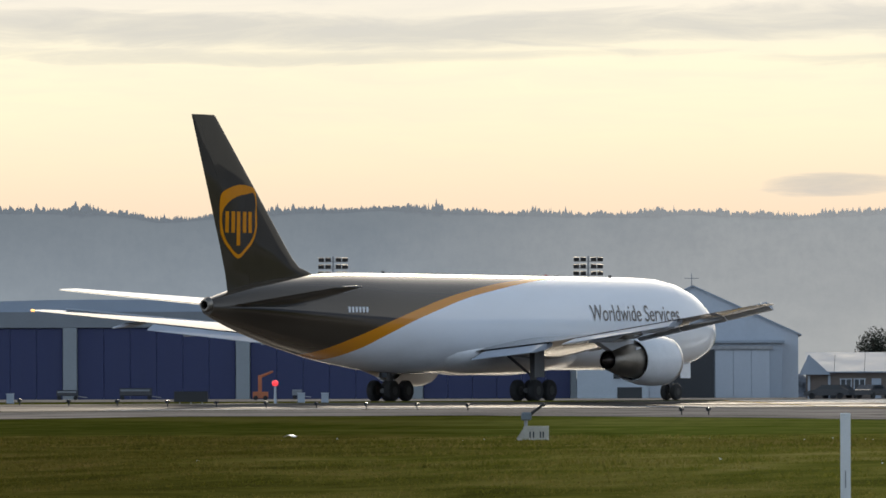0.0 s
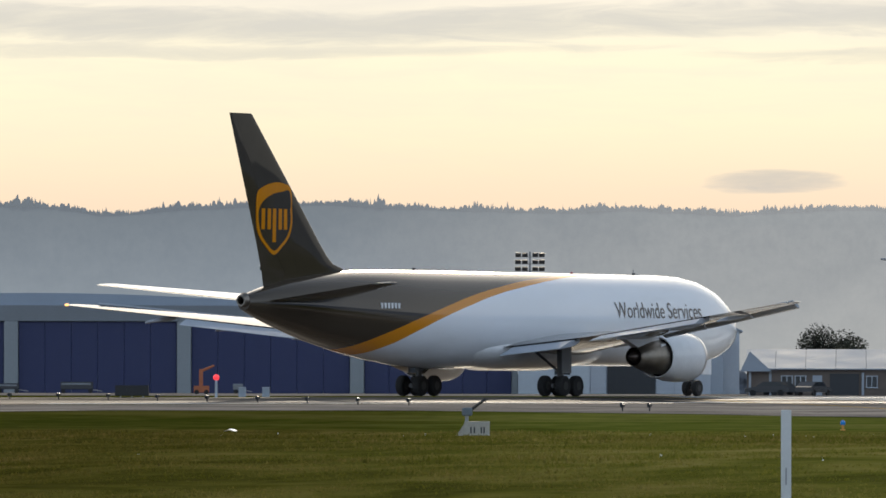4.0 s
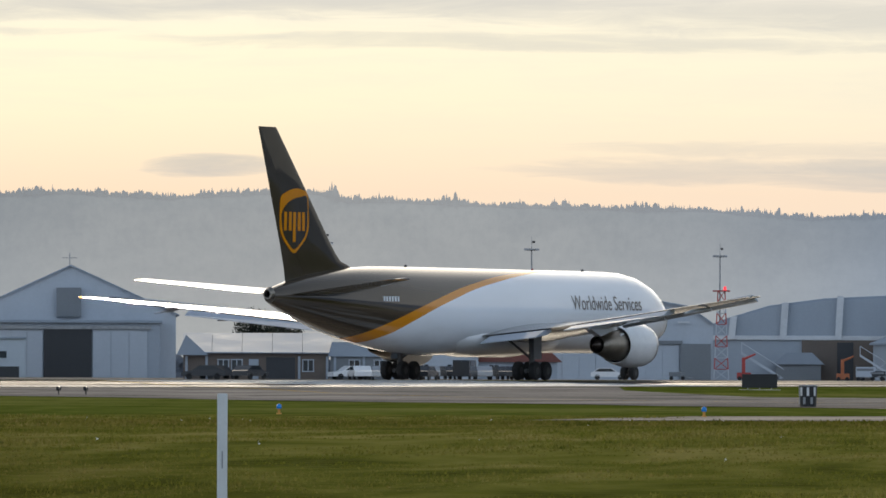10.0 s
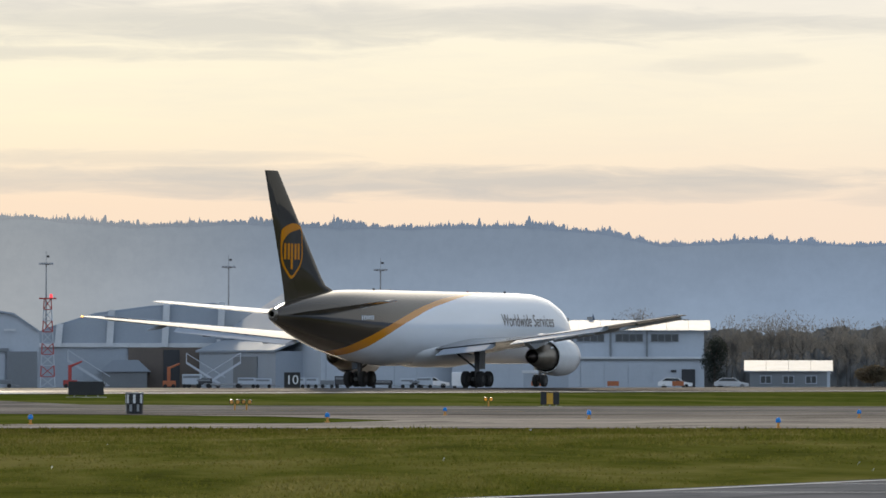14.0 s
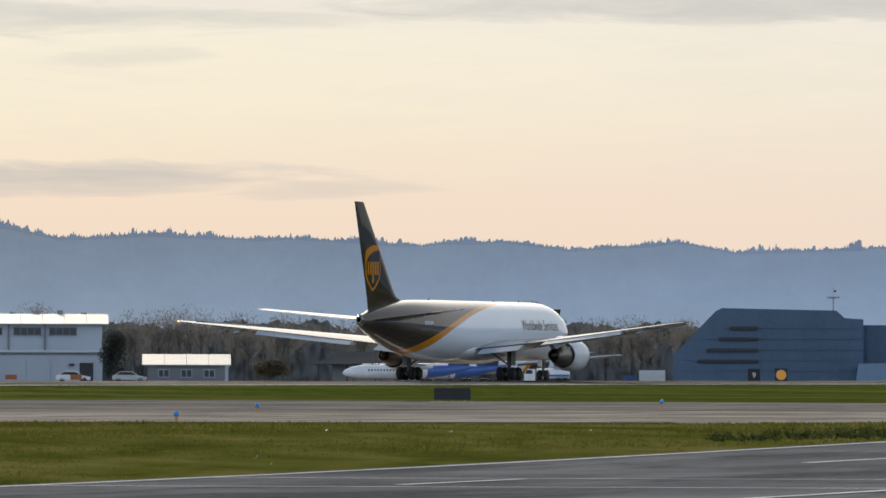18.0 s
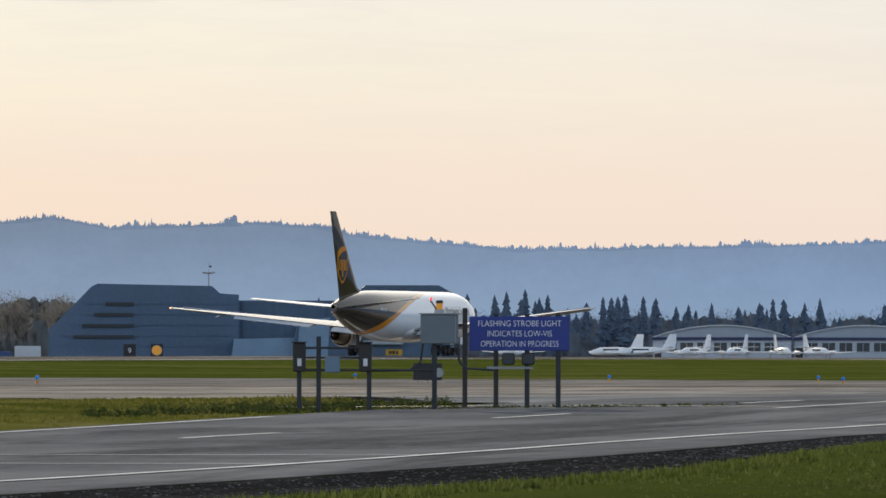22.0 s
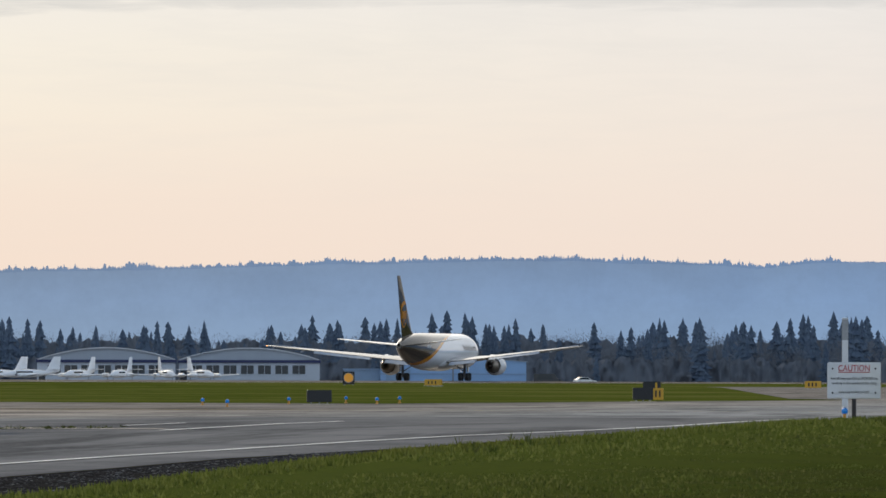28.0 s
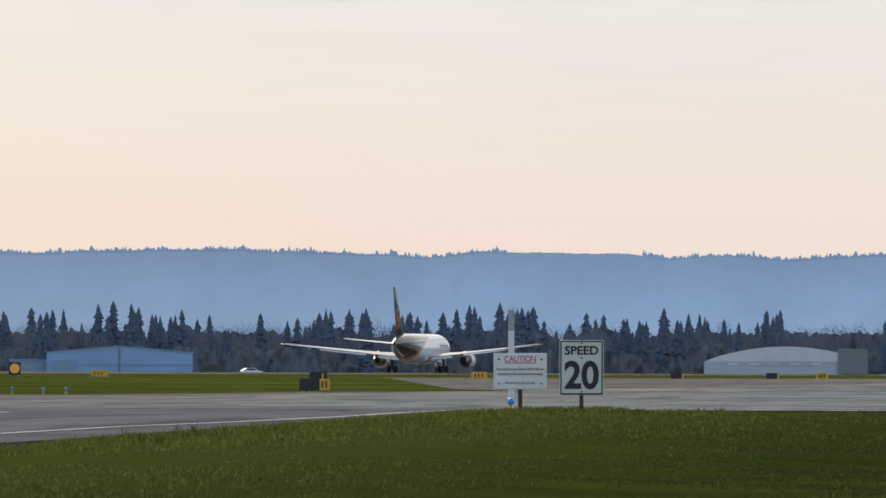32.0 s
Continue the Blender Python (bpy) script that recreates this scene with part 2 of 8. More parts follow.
def onground(x, y, turn=0.0, sink=0.0):
    return pose(x, y, ground_z(x, y) - sink, 0, 0, turn)


def sheet(name, outline, lift, step, material, label, at=(0, 0)):
    """A flat-laid sheet with that outline in plan, bent to the lie of the land."""
    bm = bmesh.new()
    bm.faces.new([bm.verts.new((x, y, 0)) for x, y in outline])
    xs, ys = [p[0] for p in outline], [p[1] for p in outline]
    for axis, lo, hi in ((0, min(xs), max(xs)), (1, min(ys), max(ys))):
        st = step[axis]
        k = math.floor(lo / st) + 1
        while k * st < hi:
            co, no = [0, 0, 0], [0, 0, 0]
            co[axis], no[axis] = k * st, 1
            bmesh.ops.bisect_plane(bm, geom=bm.verts[:] + bm.edges[:] + bm.faces[:], plane_co=co, plane_no=no, dist=1e-4)
            k += 1
    for v in bm.verts:
        v.co.z = ground_z(v.co.x, v.co.y) + lift
    bmesh.ops.recalc_face_normals(bm, faces=bm.faces)
    if sum(f.normal.z for f in bm.faces) < 0:
        bmesh.ops.reverse_faces(bm, faces=bm.faces)
    ob = part(name, bm, material, smooth=True)
    return tagged(ob, label, name.split("_")[0], kind="structure")


# ---- ground ----
def relief_noise(m, across, along):
    """Noise drawn out about north-west, to put the tufts' relief into the colour."""
    x, y, z = m.xyz()
    v = m.n.new("ShaderNodeCombineXYZ")
    m.l.new(m.math("ADD", m.math("MULTIPLY", x, 0.91), m.math("MULTIPLY", y, 0.42)), v.inputs[0])
    m.l.new(m.math("MULTIPLY", m.math("ADD", m.math("MULTIPLY", x, -0.42), m.math("MULTIPLY", y, 0.91)), along / across), v.inputs[1])
    return m.noise(across, 5, 0.6, (1, 1, 1), v.outputs[0], dist=0.6)


def dark_turf(m, ragged):
    """The share of darker, browner turf: the stretch south of a line across the field."""
    x, y, z = m.xyz()
    d = m.math("ADD", m.math("MULTIPLY", x, 0.855), m.math("MULTIPLY", y, 0.518))
    # the fall-off of the sun's glare, painted into the turf south of the line
    south = m.math("MULTIPLY_ADD", m.math("ADD", d, m.math("MULTIPLY_ADD", ragged, 14.0, -7.0)), -0.11, 0.35, clamp=True)
    # and a darker rounded patch before the taxiway
    hx, hy = m.math("MULTIPLY_ADD", x, 0.018, 1.2), m.math("MULTIPLY_ADD", y, 0.016, -2.9)
    dark_spot = m.math("SUBTRACT", 1.0, m.math("ADD", m.math("MULTIPLY", hx, hx), m.math("MULTIPLY", hy, hy)), clamp=True)
    return m.math("MAXIMUM", south, m.math("MULTIPLY", dark_spot, 0.65))


def grass_material():
    m = Mat("turf", rough=0.95, spec=0.0)
    big = m.noise(0.03, 5, 0.6, (1, 1, 1), dist=0.6)
    mid = relief_noise(m, 0.55, 0.10)
    fine = m.noise(2.6, 4, 0.7)
    f = m.math("MULTIPLY_ADD", mid, 0.6, m.math("MULTIPLY", big, 0.4))
    c = m.ramp(f, (0.40, (0.038, 0.044, 0.006)), (0.47, (0.072, 0.079, 0.012)), (0.53, (0.110, 0.110, 0.024)), (0.62, (0.165, 0.146, 0.048)))
    c = m.mix(m.ramp(fine, (0.38, 0.0), (0.7, 0.6)), c, (0.10, 0.10, 0.030))
    # beyond a straight mowing edge the turf is short and greener
    x, y, z = m.xyz()
    edge = m.math("MINIMUM", m.math("ADD", m.math("MULTIPLY", x, -0.956), m.math("MULTIPLY_ADD", y, -0.295, -62.9)), m.math("ADD", m.math("MULTIPLY", x, 0.743), m.math("MULTIPLY_ADD", y, 0.669, -48.3)))
    edge = m.math("MAXIMUM", edge, m.math("SUBTRACT", m.math("SQRT", m.math("MULTIPLY_ADD", x, x, m.math("MULTIPLY", y, y))), 285.0))
    edge = m.math("MULTIPLY_ADD", m.math("ADD", edge, m.math("MULTIPLY_ADD", mid, 6.0, -3.0)), 0.4, 0.5, clamp=True)
    short = m.mix(m.ramp(f, (0.42, 0.0), (0.6, 1.0)), (0.050, 0.066, 0.010), (0.090, 0.106, 0.022))
    short = m.mix(m.ramp(big, (0.50, 0.0), (0.66, 0.6)), short, (0.13, 0.125, 0.040))
    verge = m.mix(m.ramp(f, (0.42, 0.0), (0.6, 1.0)), (0.036, 0.050, 0.008), (0.074, 0.088, 0.018))
    dull_verge = m.mix(m.ramp(m.noise(0.35, 4, 0.6), (0.42, 0.0), (0.6, 1.0)), m.mix(1.0, verge, (0.72, 0.72, 0.72), "MULTIPLY"), (0.033, 0.037, 0.012))
    # pale rim by the road paints in backlit grass, duller turf beyond
    verge = m.mix(m.math("MULTIPLY_ADD", x, 0.12, 2.15, clamp=True), (0.062, 0.078, 0.017), dull_verge)
    c = m.mix(m.math("ADD", x, 18.8, clamp=True), c, verge)
    c = m.mix(edge, c, short)
    m.color(m.mix(dark_turf(m, big), c, m.mix(1.0, c, (0.62, 0.56, 0.52), "MULTIPLY")))
    m.bump(m.math("ADD", mid, fine), 0.6, 0.25)
    return m.m


def asphalt_material(name, base, patch, scale=0.12, rough=0.75, spec=0.1):
    m = Mat(name, base, rough, spec=spec)
    big = m.noise(scale, 5, 0.6, (1, 1, 1), dist=0.5)
    streak = m.noise(0.4, 6, 0.7, (1.0, 0.16, 1))
    stain = m.noise(0.1, 4, 0.7, (2.6, 0.5, 1), dist=1.2)
    fine = m.noise(7.0, 3, 0.7)
    f = m.math("MULTIPLY_ADD", streak, 0.5, m.math("MULTIPLY", big, 0.5))
    c = m.mix(m.ramp(f, (0.42, 0.0), (0.58, 1.0)), base, patch)
    c = m.mix(m.ramp(stain, (0.50, 0.0), (0.60, 0.7)), c, tuple(v * 0.5 for v in base))
    m.color(m.mix(m.ramp(fine, (0.4, 0.0), (0.75, 0.35)), c, tuple(v * 1.5 for v in patch)))
    m.rough(m.ramp(big, (0.35, rough * 0.75), (0.65, rough)))
    m.bump(fine, 0.3, 0.01)
    return m.m


GRASS = grass_material()
def pours_and_sky_tint(mat):
    """The far lane of the taxiway was laid later, in greyer concrete behind a dark joint."""
    n, l = mat.node_tree.nodes, mat.node_tree.links
    b = n["Principled BSDF"]
    src = b.inputs["Base Color"].links[0].from_socket
    sp = n.new("ShaderNodeSeparateXYZ")
    l.new(n["Texture Coordinate"].outputs["Object"], sp.inputs[0])

    def calc(op, p, q, clamp=False):
        k = n.new("ShaderNodeMath")
        k.operation, k.use_clamp = op, clamp
        for i, v in enumerate((p, q)):
            if isinstance(v, (int, float)):
                k.inputs[i].default_value = v
            else:
                l.new(v, k.inputs[i])
        return k.outputs[0]

    r = calc("ADD", calc("MULTIPLY", sp.outputs[0], -0.342), calc("MULTIPLY", sp.outputs[1], 0.94))
    west = calc("MULTIPLY", calc("SUBTRACT", -72.0, sp.outputs[0]), 0.2, True)
    far = calc("MULTIPLY", calc("MULTIPLY", calc("SUBTRACT", r, 350.0), 0.1, True), west)
    seam = calc("MULTIPLY", calc("SUBTRACT", 1.0, calc("MULTIPLY", calc("ABSOLUTE", calc("SUBTRACT", r, 348.0), 0.0), 0.1), True), west)
    # the sky's bluish reflection on this stretch, painted into the concrete
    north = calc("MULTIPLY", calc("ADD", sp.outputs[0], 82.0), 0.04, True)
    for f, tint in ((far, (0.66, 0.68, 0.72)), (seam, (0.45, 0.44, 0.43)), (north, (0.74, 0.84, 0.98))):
        x = n.new("ShaderNodeMix")
        x.data_type, x.blend_type = "RGBA", "MULTIPLY"
        l.new(f, x.inputs[0])
        l.new(src, x.inputs[6])
        x.inputs[7].default_value = (*tint, 1)
        src = x.outputs[2]
    l.new(src, b.inputs["Base Color"])


RUNWAY = asphalt_material("runway_asphalt", (0.09, 0.08, 0.072), (0.16, 0.14, 0.12), 0.05, 0.8, 0.0)
TAXI = asphalt_material("old_concrete", (0.180, 0.165, 0.146), (0.375, 0.335, 0.290), 0.03, 0.9, 0.0)
pours_and_sky_tint(TAXI)
ROADM = asphalt_material("road_asphalt", (0.105, 0.107, 0.112), (0.180, 0.181, 0.186), 0.3, 0.95, 0.0)
GRAVEL = asphalt_material("dark_gravel", (0.014, 0.014, 0.015), (0.045, 0.043, 0.042), 6.0, 0.95, 0.0)
# the runway's worn tracks shine a little against the sun
rn, rl = RUNWAY.node_tree.nodes, RUNWAY.node_tree.links
shine, blendn, tracks, coat_map = rn.new("ShaderNodeBsdfGlossy"), rn.new("ShaderNodeMixShader"), rn.new("ShaderNodeTexNoise"), rn.new("ShaderNodeMapping")
rl.new(rn["Texture Coordinate"].outputs["Object"], coat_map.inputs[0])
coat_map.inputs["Scale"].default_value = (0.35, 0.02, 1)
rl.new(coat_map.outputs[0], tracks.inputs["Vector"])
tracks.inputs["Scale"].default_value, tracks.inputs["Detail"].default_value = 1.0, 4.0
shine.inputs["Roughness"].default_value = 0.45
tr = rn.new("ShaderNodeMapRange")
tr.inputs["From Min"].default_value, tr.inputs["From Max"].default_value, tr.inputs["To Max"].default_value = 0.42, 0.68, 0.07
rl.new(tracks.outputs["Fac"], tr.inputs["Value"])
rl.new(tr.outputs[0], blendn.inputs[0])
rl.new(rn["Principled BSDF"].outputs[0], blendn.inputs[1])
rl.new(shine.outputs[0], blendn.inputs[2])
rl.new(blendn.outputs[0], rn["Material Output"].inputs[0])
PAINT = worn("road_paint", (0.84, 0.84, 0.82), 0.6, 0.35, 0.8)
PAINTY = worn("yellow_paint", (0.55, 0.36, 0.05), 0.6, 0.3, 0.8)
for m_ in (PAINT, PAINTY):
    m_.node_tree.nodes["Principled BSDF"].inputs["Specular IOR Level"].default_value = 0.0


def build_ground():
    xs = sorted({*range(-4800, -700, 200), *range(-700, -400, 50), *[round(-400 + 7.5 * i, 1) for i in range(54)], *range(10, 100, 15), *range(100, 1000, 100), *range(1000, 4801, 400)})
    ys = sorted({*range(-4800, -1500, 300), *range(-1500, 0, 150), *range(0, 300, 8), *range(300, 800, 20), *range(800, 1600, 50), *range(1600, 5001, 200)})
    verts = [(x, y, ground_z(x, y)) for y in ys for x in xs]
    n = len(xs)
    faces = [(j * n + i, j * n + i + 1, (j + 1) * n + i + 1, (j + 1) * n + i) for j in range(len(ys) - 1) for i in range(n - 1)]
    me = bpy.data.meshes.new("ground")
    me.from_pydata(verts, [], faces)
    me.polygons.foreach_set("use_smooth", [True] * len(faces))
    me.materials.append(GRASS)
    tagged(new("ground", me), "rough mown green grass of a wide flat airfield", "ground", kind="structure")


build_ground()
sheet("runway", [(-279, 330), (-228, 330), (-228, 2600), (-279, 2600)], 0.03, (10, 50), RUNWAY, "long grey asphalt runway with worn bright tyre tracks")
sheet("apron_far", [(-700, 400), (-420, 700), (-330, 1500), (-330, 2400), (-1500, 2400), (-1500, 400)], 0.03, (100, 100), TAXI, "wide pale concrete apron before the hangars")
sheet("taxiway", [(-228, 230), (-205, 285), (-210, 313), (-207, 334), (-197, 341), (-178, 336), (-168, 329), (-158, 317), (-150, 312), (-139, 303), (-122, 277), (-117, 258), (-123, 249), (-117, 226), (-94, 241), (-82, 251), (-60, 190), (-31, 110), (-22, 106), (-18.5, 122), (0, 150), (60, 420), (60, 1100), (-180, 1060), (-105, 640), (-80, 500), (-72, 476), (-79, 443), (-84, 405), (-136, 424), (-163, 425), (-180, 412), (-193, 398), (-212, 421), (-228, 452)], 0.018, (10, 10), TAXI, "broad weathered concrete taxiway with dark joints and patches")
sheet("road", [(-28.9, -40), (-19.3, -40), (-19.4, 76), (-19.5, 86), (-18.9, 92), (-18.6, 98), (-18.3, 105), (-18.4, 115), (-18.2, 125), (-28.9, 125)], 0.026, (5, 5), ROADM, "two-lane dark asphalt service road")
sheet("shoulder", [(-19.3, -40), (-17.0, -40), (-17.3, 70), (-18.0, 77), (-18.4, 83.5), (-18.8, 91.5), (-19.5, 86), (-19.4, 76)], 0.022, (5, 5), GRAVEL, "strip of dark gravel beside the road")


def build_hills():
    """Far wooded ridges as a backdrop of distance, haze painted into their glow, with a ragged crest of firs."""
    m = Mat("far_hills_painted_haze", (0.06, 0.08, 0.10), 1.0, spec=0.0)
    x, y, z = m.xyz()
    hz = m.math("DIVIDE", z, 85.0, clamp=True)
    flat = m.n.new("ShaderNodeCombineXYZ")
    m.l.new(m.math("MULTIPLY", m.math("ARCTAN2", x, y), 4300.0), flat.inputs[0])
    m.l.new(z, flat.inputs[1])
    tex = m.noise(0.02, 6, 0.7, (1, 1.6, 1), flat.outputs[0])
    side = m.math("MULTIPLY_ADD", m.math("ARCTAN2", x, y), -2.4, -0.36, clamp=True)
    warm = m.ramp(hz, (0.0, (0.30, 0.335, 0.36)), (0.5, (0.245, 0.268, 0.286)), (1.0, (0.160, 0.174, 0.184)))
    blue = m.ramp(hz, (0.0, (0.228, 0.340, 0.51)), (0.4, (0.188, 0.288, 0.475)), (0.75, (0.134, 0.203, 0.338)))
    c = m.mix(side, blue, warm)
    # thick bright haze under the sun, painted into the glow
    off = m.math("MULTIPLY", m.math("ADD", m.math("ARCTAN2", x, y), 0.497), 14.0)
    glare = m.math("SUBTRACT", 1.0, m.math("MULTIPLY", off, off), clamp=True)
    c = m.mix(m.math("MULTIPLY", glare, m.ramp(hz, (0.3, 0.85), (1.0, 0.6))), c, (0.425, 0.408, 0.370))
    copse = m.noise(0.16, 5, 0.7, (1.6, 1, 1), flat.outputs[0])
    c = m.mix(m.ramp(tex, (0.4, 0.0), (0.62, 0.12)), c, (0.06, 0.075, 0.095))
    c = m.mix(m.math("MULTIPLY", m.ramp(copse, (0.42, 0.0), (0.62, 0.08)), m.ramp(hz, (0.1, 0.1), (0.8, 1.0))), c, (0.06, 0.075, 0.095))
    # the hazed colour is emitted by the hills, in place of air
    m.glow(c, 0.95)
    bm_v, bm_f = [], []
    R = 4300.0
    rng = random.Random(5)
    # east of 4 degrees the ridge is unseen, raised to darken the jet's reflections
    crest = [(-150, 14.0), (-90, 17.0), (-42, 18.8), (-37, 20.2), (-34.3, 20.2), (-33.9, 19.1), (-33, 20.2), (-32.3, 20.4), (-31.6, 19.8), (-30.8, 19.6), (-30.3, 19.9), (-29.7, 19.3), (-29.1, 20.0), (-28.75, 19.9), (-28.55, 19.2), (-27.5, 18.5), (-26.9, 18.3), (-26.1, 18.0), (-25.45, 17.1), (-24.8, 17.6), (-24.0, 17.0), (-22.9, 17.2), (-22.4, 16.4), (-22.05, 15.0), (-21.5, 15.5), (-20.3, 15.0), (-19.65, 14.4), (-19.15, 15.0), (-18.7, 13.9), (-18.0, 14.8), (-17.6, 13.7), (-16.7, 14.2), (-16.3, 14.0), (-15.9, 12.7), (-14.9, 11.2), (-14.0, 11.5), (-13.1, 11.8), (-12.05, 12.4), (-10.8, 12.9), (-9.85, 12.5), (-9.3, 12.0), (-8.9, 12.7), (-8.05, 12.6), (-7.7, 11.9), (-7.3, 12.4), (-6.9, 11.8), (-6.2, 12.5), (-3, 13.0), (4, 12.0), (9, 40.0), (14, 70.0), (60, 75.0), (110, 60.0), (150, 30.0)]
    az = [c[0] for c in crest]
    el = [c[1] for c in crest]
    a = -150.0
    cols = []
    while a < 150.0:
        e = float(np.interp(a, az, el)) + 0.22 * noise.noise(Vector((a * 3.1, 0, 0)))
        cols.append((a, e))
        a += 0.05 if -43 < a < 5 else 1.0
    for a, e in cols:
        s, c = math.sin(radians(a)), math.cos(radians(a))
        h = EYE[2] + e * R / 1000
        for f, g in ((0.0, 0.0), (0.35, 0.30), (0.7, 0.62), (1.0, 0.9), (1.25, 1.0), (1.5, 0.9)):
            bump_ = 4.0 * noise.noise(Vector((a * 1.7, f * 2.0, 3.0)))
            rr = R * (0.86 + 0.14 * f / 1.25)
            bm_v.append((rr * s, rr * c, -2.5 + (h + 2.5) * g * (rr / R) + (bump_ if 0 < f < 1.2 else 0.0)))
    for i in range(len(cols) - 1):
        for j in range(5):
            k = i * 6 + j
            bm_f.append((k, k + 6, k + 7, k + 1))
    me = bpy.data.meshes.new("hill_ridge")
    me.from_pydata(bm_v, [], bm_f)
    me.polygons.foreach_set("use_smooth", [True] * len(bm_f))
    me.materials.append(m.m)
    tagged(new("backdrop", me), "hazy blue-grey wooded hills on the horizon, with an unseen raised east ridge", "hills", kind="structure")
    # firs along the crest, in the hills' glowing haze colour
    v, f = [], []
    a = -41.9
    while a < 3.9:
        e = float(np.interp(a, az, el)) + 0.22 * noise.noise(Vector((a * 3.1, 0, 0)))
        thick = noise.noise(Vector((a * 4.0, 8.0, 0))) + 0.7 * noise.noise(Vector((a * 13.0, 3.0, 0)))
        tall = max(0.5, 0.66 + 0.75 * thick)
        if -8.75 < a < -7.85:
            tall *= 0.2      # an open stretch of the ridge
        hh = (1.0 + 2.5 * rng.random() ** 1.6) * tall * (1.3 if a < -21 else 1.0) * (1.45 if rng.random() < 0.12 else 1)
        w = rng.uniform(0.65, 1.45) * (0.7 + 0.4 * tall)
        rr = R * 0.999
        s, c = math.sin(radians(a)), math.cos(radians(a))
        px, py, pz = rr * s, rr * c, EYE[2] + e * R / 1000 - 2.0
        bushy = rng.random() < 0.25
        levels = ((0.0, 1.0), (0.45, 1.0), (0.8, 0.72), (0.95, 0.4), (1.0, 0.0)) if bushy else ((0.0, 1.0), (0.4, 0.85), (0.42, 0.6), (0.66, 0.5), (0.68, 0.34), (1.0, 0.0))
        for q, (f0, wf) in enumerate(levels):
            k = len(v)
            for t in range(6):
                tt = t * 1.0472 + q * 0.4
                ww = w * wf * rng.uniform(0.75, 1.2)
                v.append((px + ww * math.cos(tt), py + ww * math.sin(tt), pz + (hh + 2) * f0 + (rng.uniform(-0.15, 0.15) if wf else 0.0)))
            if q:
                f += [(k - 6 + t, k - 6 + (t + 1) % 6, k + (t + 1) % 6, k + t) for t in range(6)]
        a += rng.uniform(0.002, 0.008)
    me = bpy.data.meshes.new("crest_firs")
    me.from_pydata(v, [], f)
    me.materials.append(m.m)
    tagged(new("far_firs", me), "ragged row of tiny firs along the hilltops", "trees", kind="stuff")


build_hills()


# ---- the freighter ----
def livery_material():
    """White fore, dark brown aft, a gold band sweeping up between them."""
    m = Mat("airliner_paint", rough=0.3, spec=0.0, coat=1.0)
    m.b.inputs["Coat Roughness"].default_value = 0.045
    x, y, z = m.xyz()
    zz = m.math("MULTIPLY_ADD", z, 0.2, -0.4, clamp=True)

    def sweep(pts):
        c = m.n.new("ShaderNodeFloatCurve")
        m.l.new(zz, c.inputs[1])
        cv = c.mapping.curves[0]
        while len(cv.points) < len(pts):
            cv.points.new(0.5, 0.5)
        for p, (h, a) in zip(cv.points, pts):
            p.location = ((h - 2) / 5, (a + 22) / 36)
        c.mapping.update()
        return m.math("MULTIPLY_ADD", c.outputs[0], 36.0, -22.0)

    rear = sweep([(2.0, -18.1), (2.86, -15.7), (3.6, -13.5), (4.38, -10.8), (5.07, -7.9), (5.66, -4.9), (6.12, -1.7), (6.51, 1.8), (6.75, 5.4), (7.0, 11.0)])
    fore = sweep([(2.0, -15.4), (2.86, -13.1), (3.6, -11.2), (4.38, -8.7), (5.07, -5.75), (5.66, -2.7), (6.12, 0.7), (6.51, 4.3), (6.75, 7.3), (7.0, 12.0)])
    brown, gold, white = (0.056, 0.042, 0.028), (0.66, 0.25, 0.012), (0.81, 0.84, 0.88)
    dirt = m.noise(0.5, 5, 0.6, (1, 0.3, 1))
    whit = m.mix(m.ramp(dirt, (0.40, 0.0), (0.8, 0.16)), white, (0.62, 0.62, 0.61))
    # greyer towards the belly, broken up by the blotches
    belly_tone = m.math("MULTIPLY", m.ramp(m.math("MULTIPLY_ADD", z, -0.5, 2.0, clamp=True), (0.0, 0.0), (1.0, 0.6)), m.ramp(dirt, (0.3, 0.2), (0.7, 1.0)))
    whit = m.mix(belly_tone, whit, (0.40, 0.39, 0.38))
    c = m.mix(m.math("GREATER_THAN", y, rear), brown, gold)
    c = m.mix(m.math("GREATER_THAN", y, fore), c, whit)
    m.color(c)
    m.rough(m.ramp(dirt, (0.3, 0.26), (0.7, 0.36)))
    return m.m


BODY = livery_material()
BROWN = worn("brown_paint", (0.056, 0.044, 0.029), 0.3, 0.15, 0.5)
GOLD = plain("gold_paint", (0.62, 0.23, 0.010), 0.4)
WHITEP = worn("white_paint", (0.82, 0.83, 0.84), 0.3, 0.15, 0.8)
GREYP = worn("grey_wing_paint", (0.26, 0.26, 0.26), 0.3, 0.15, 0.9)
FLAPP = worn("pale_flap_paint", (0.46, 0.50, 0.56), 0.4, 0.15, 0.9)
TAILP = worn("dull_grey_tail_paint", (0.16, 0.145, 0.125), 0.3, 0.15, 0.9)
for m_, w_ in ((BROWN, 0.4), (GOLD, 0.3), (GREYP, 0.75), (FLAPP, 0.25), (TAILP, 1.0), (WHITEP, 0.7)):
    m_.node_tree.nodes["Principled BSDF"].inputs["Coat Weight"].default_value = w_
    m_.node_tree.nodes["Principled BSDF"].inputs["Coat Roughness"].default_value = 0.06
    m_.node_tree.nodes["Principled BSDF"].inputs["Specular IOR Level"].default_value = 0.0
SILVER = plain("bare_metal", (0.55, 0.55, 0.56), 0.28, 1.0)
DARKMETAL = worn("burnt_metal", (0.12, 0.10, 0.09), 0.4, 0.4, 2.0, 0.9)
RUBBER = plain("tyre_rubber", (0.018, 0.018, 0.018), 0.85)
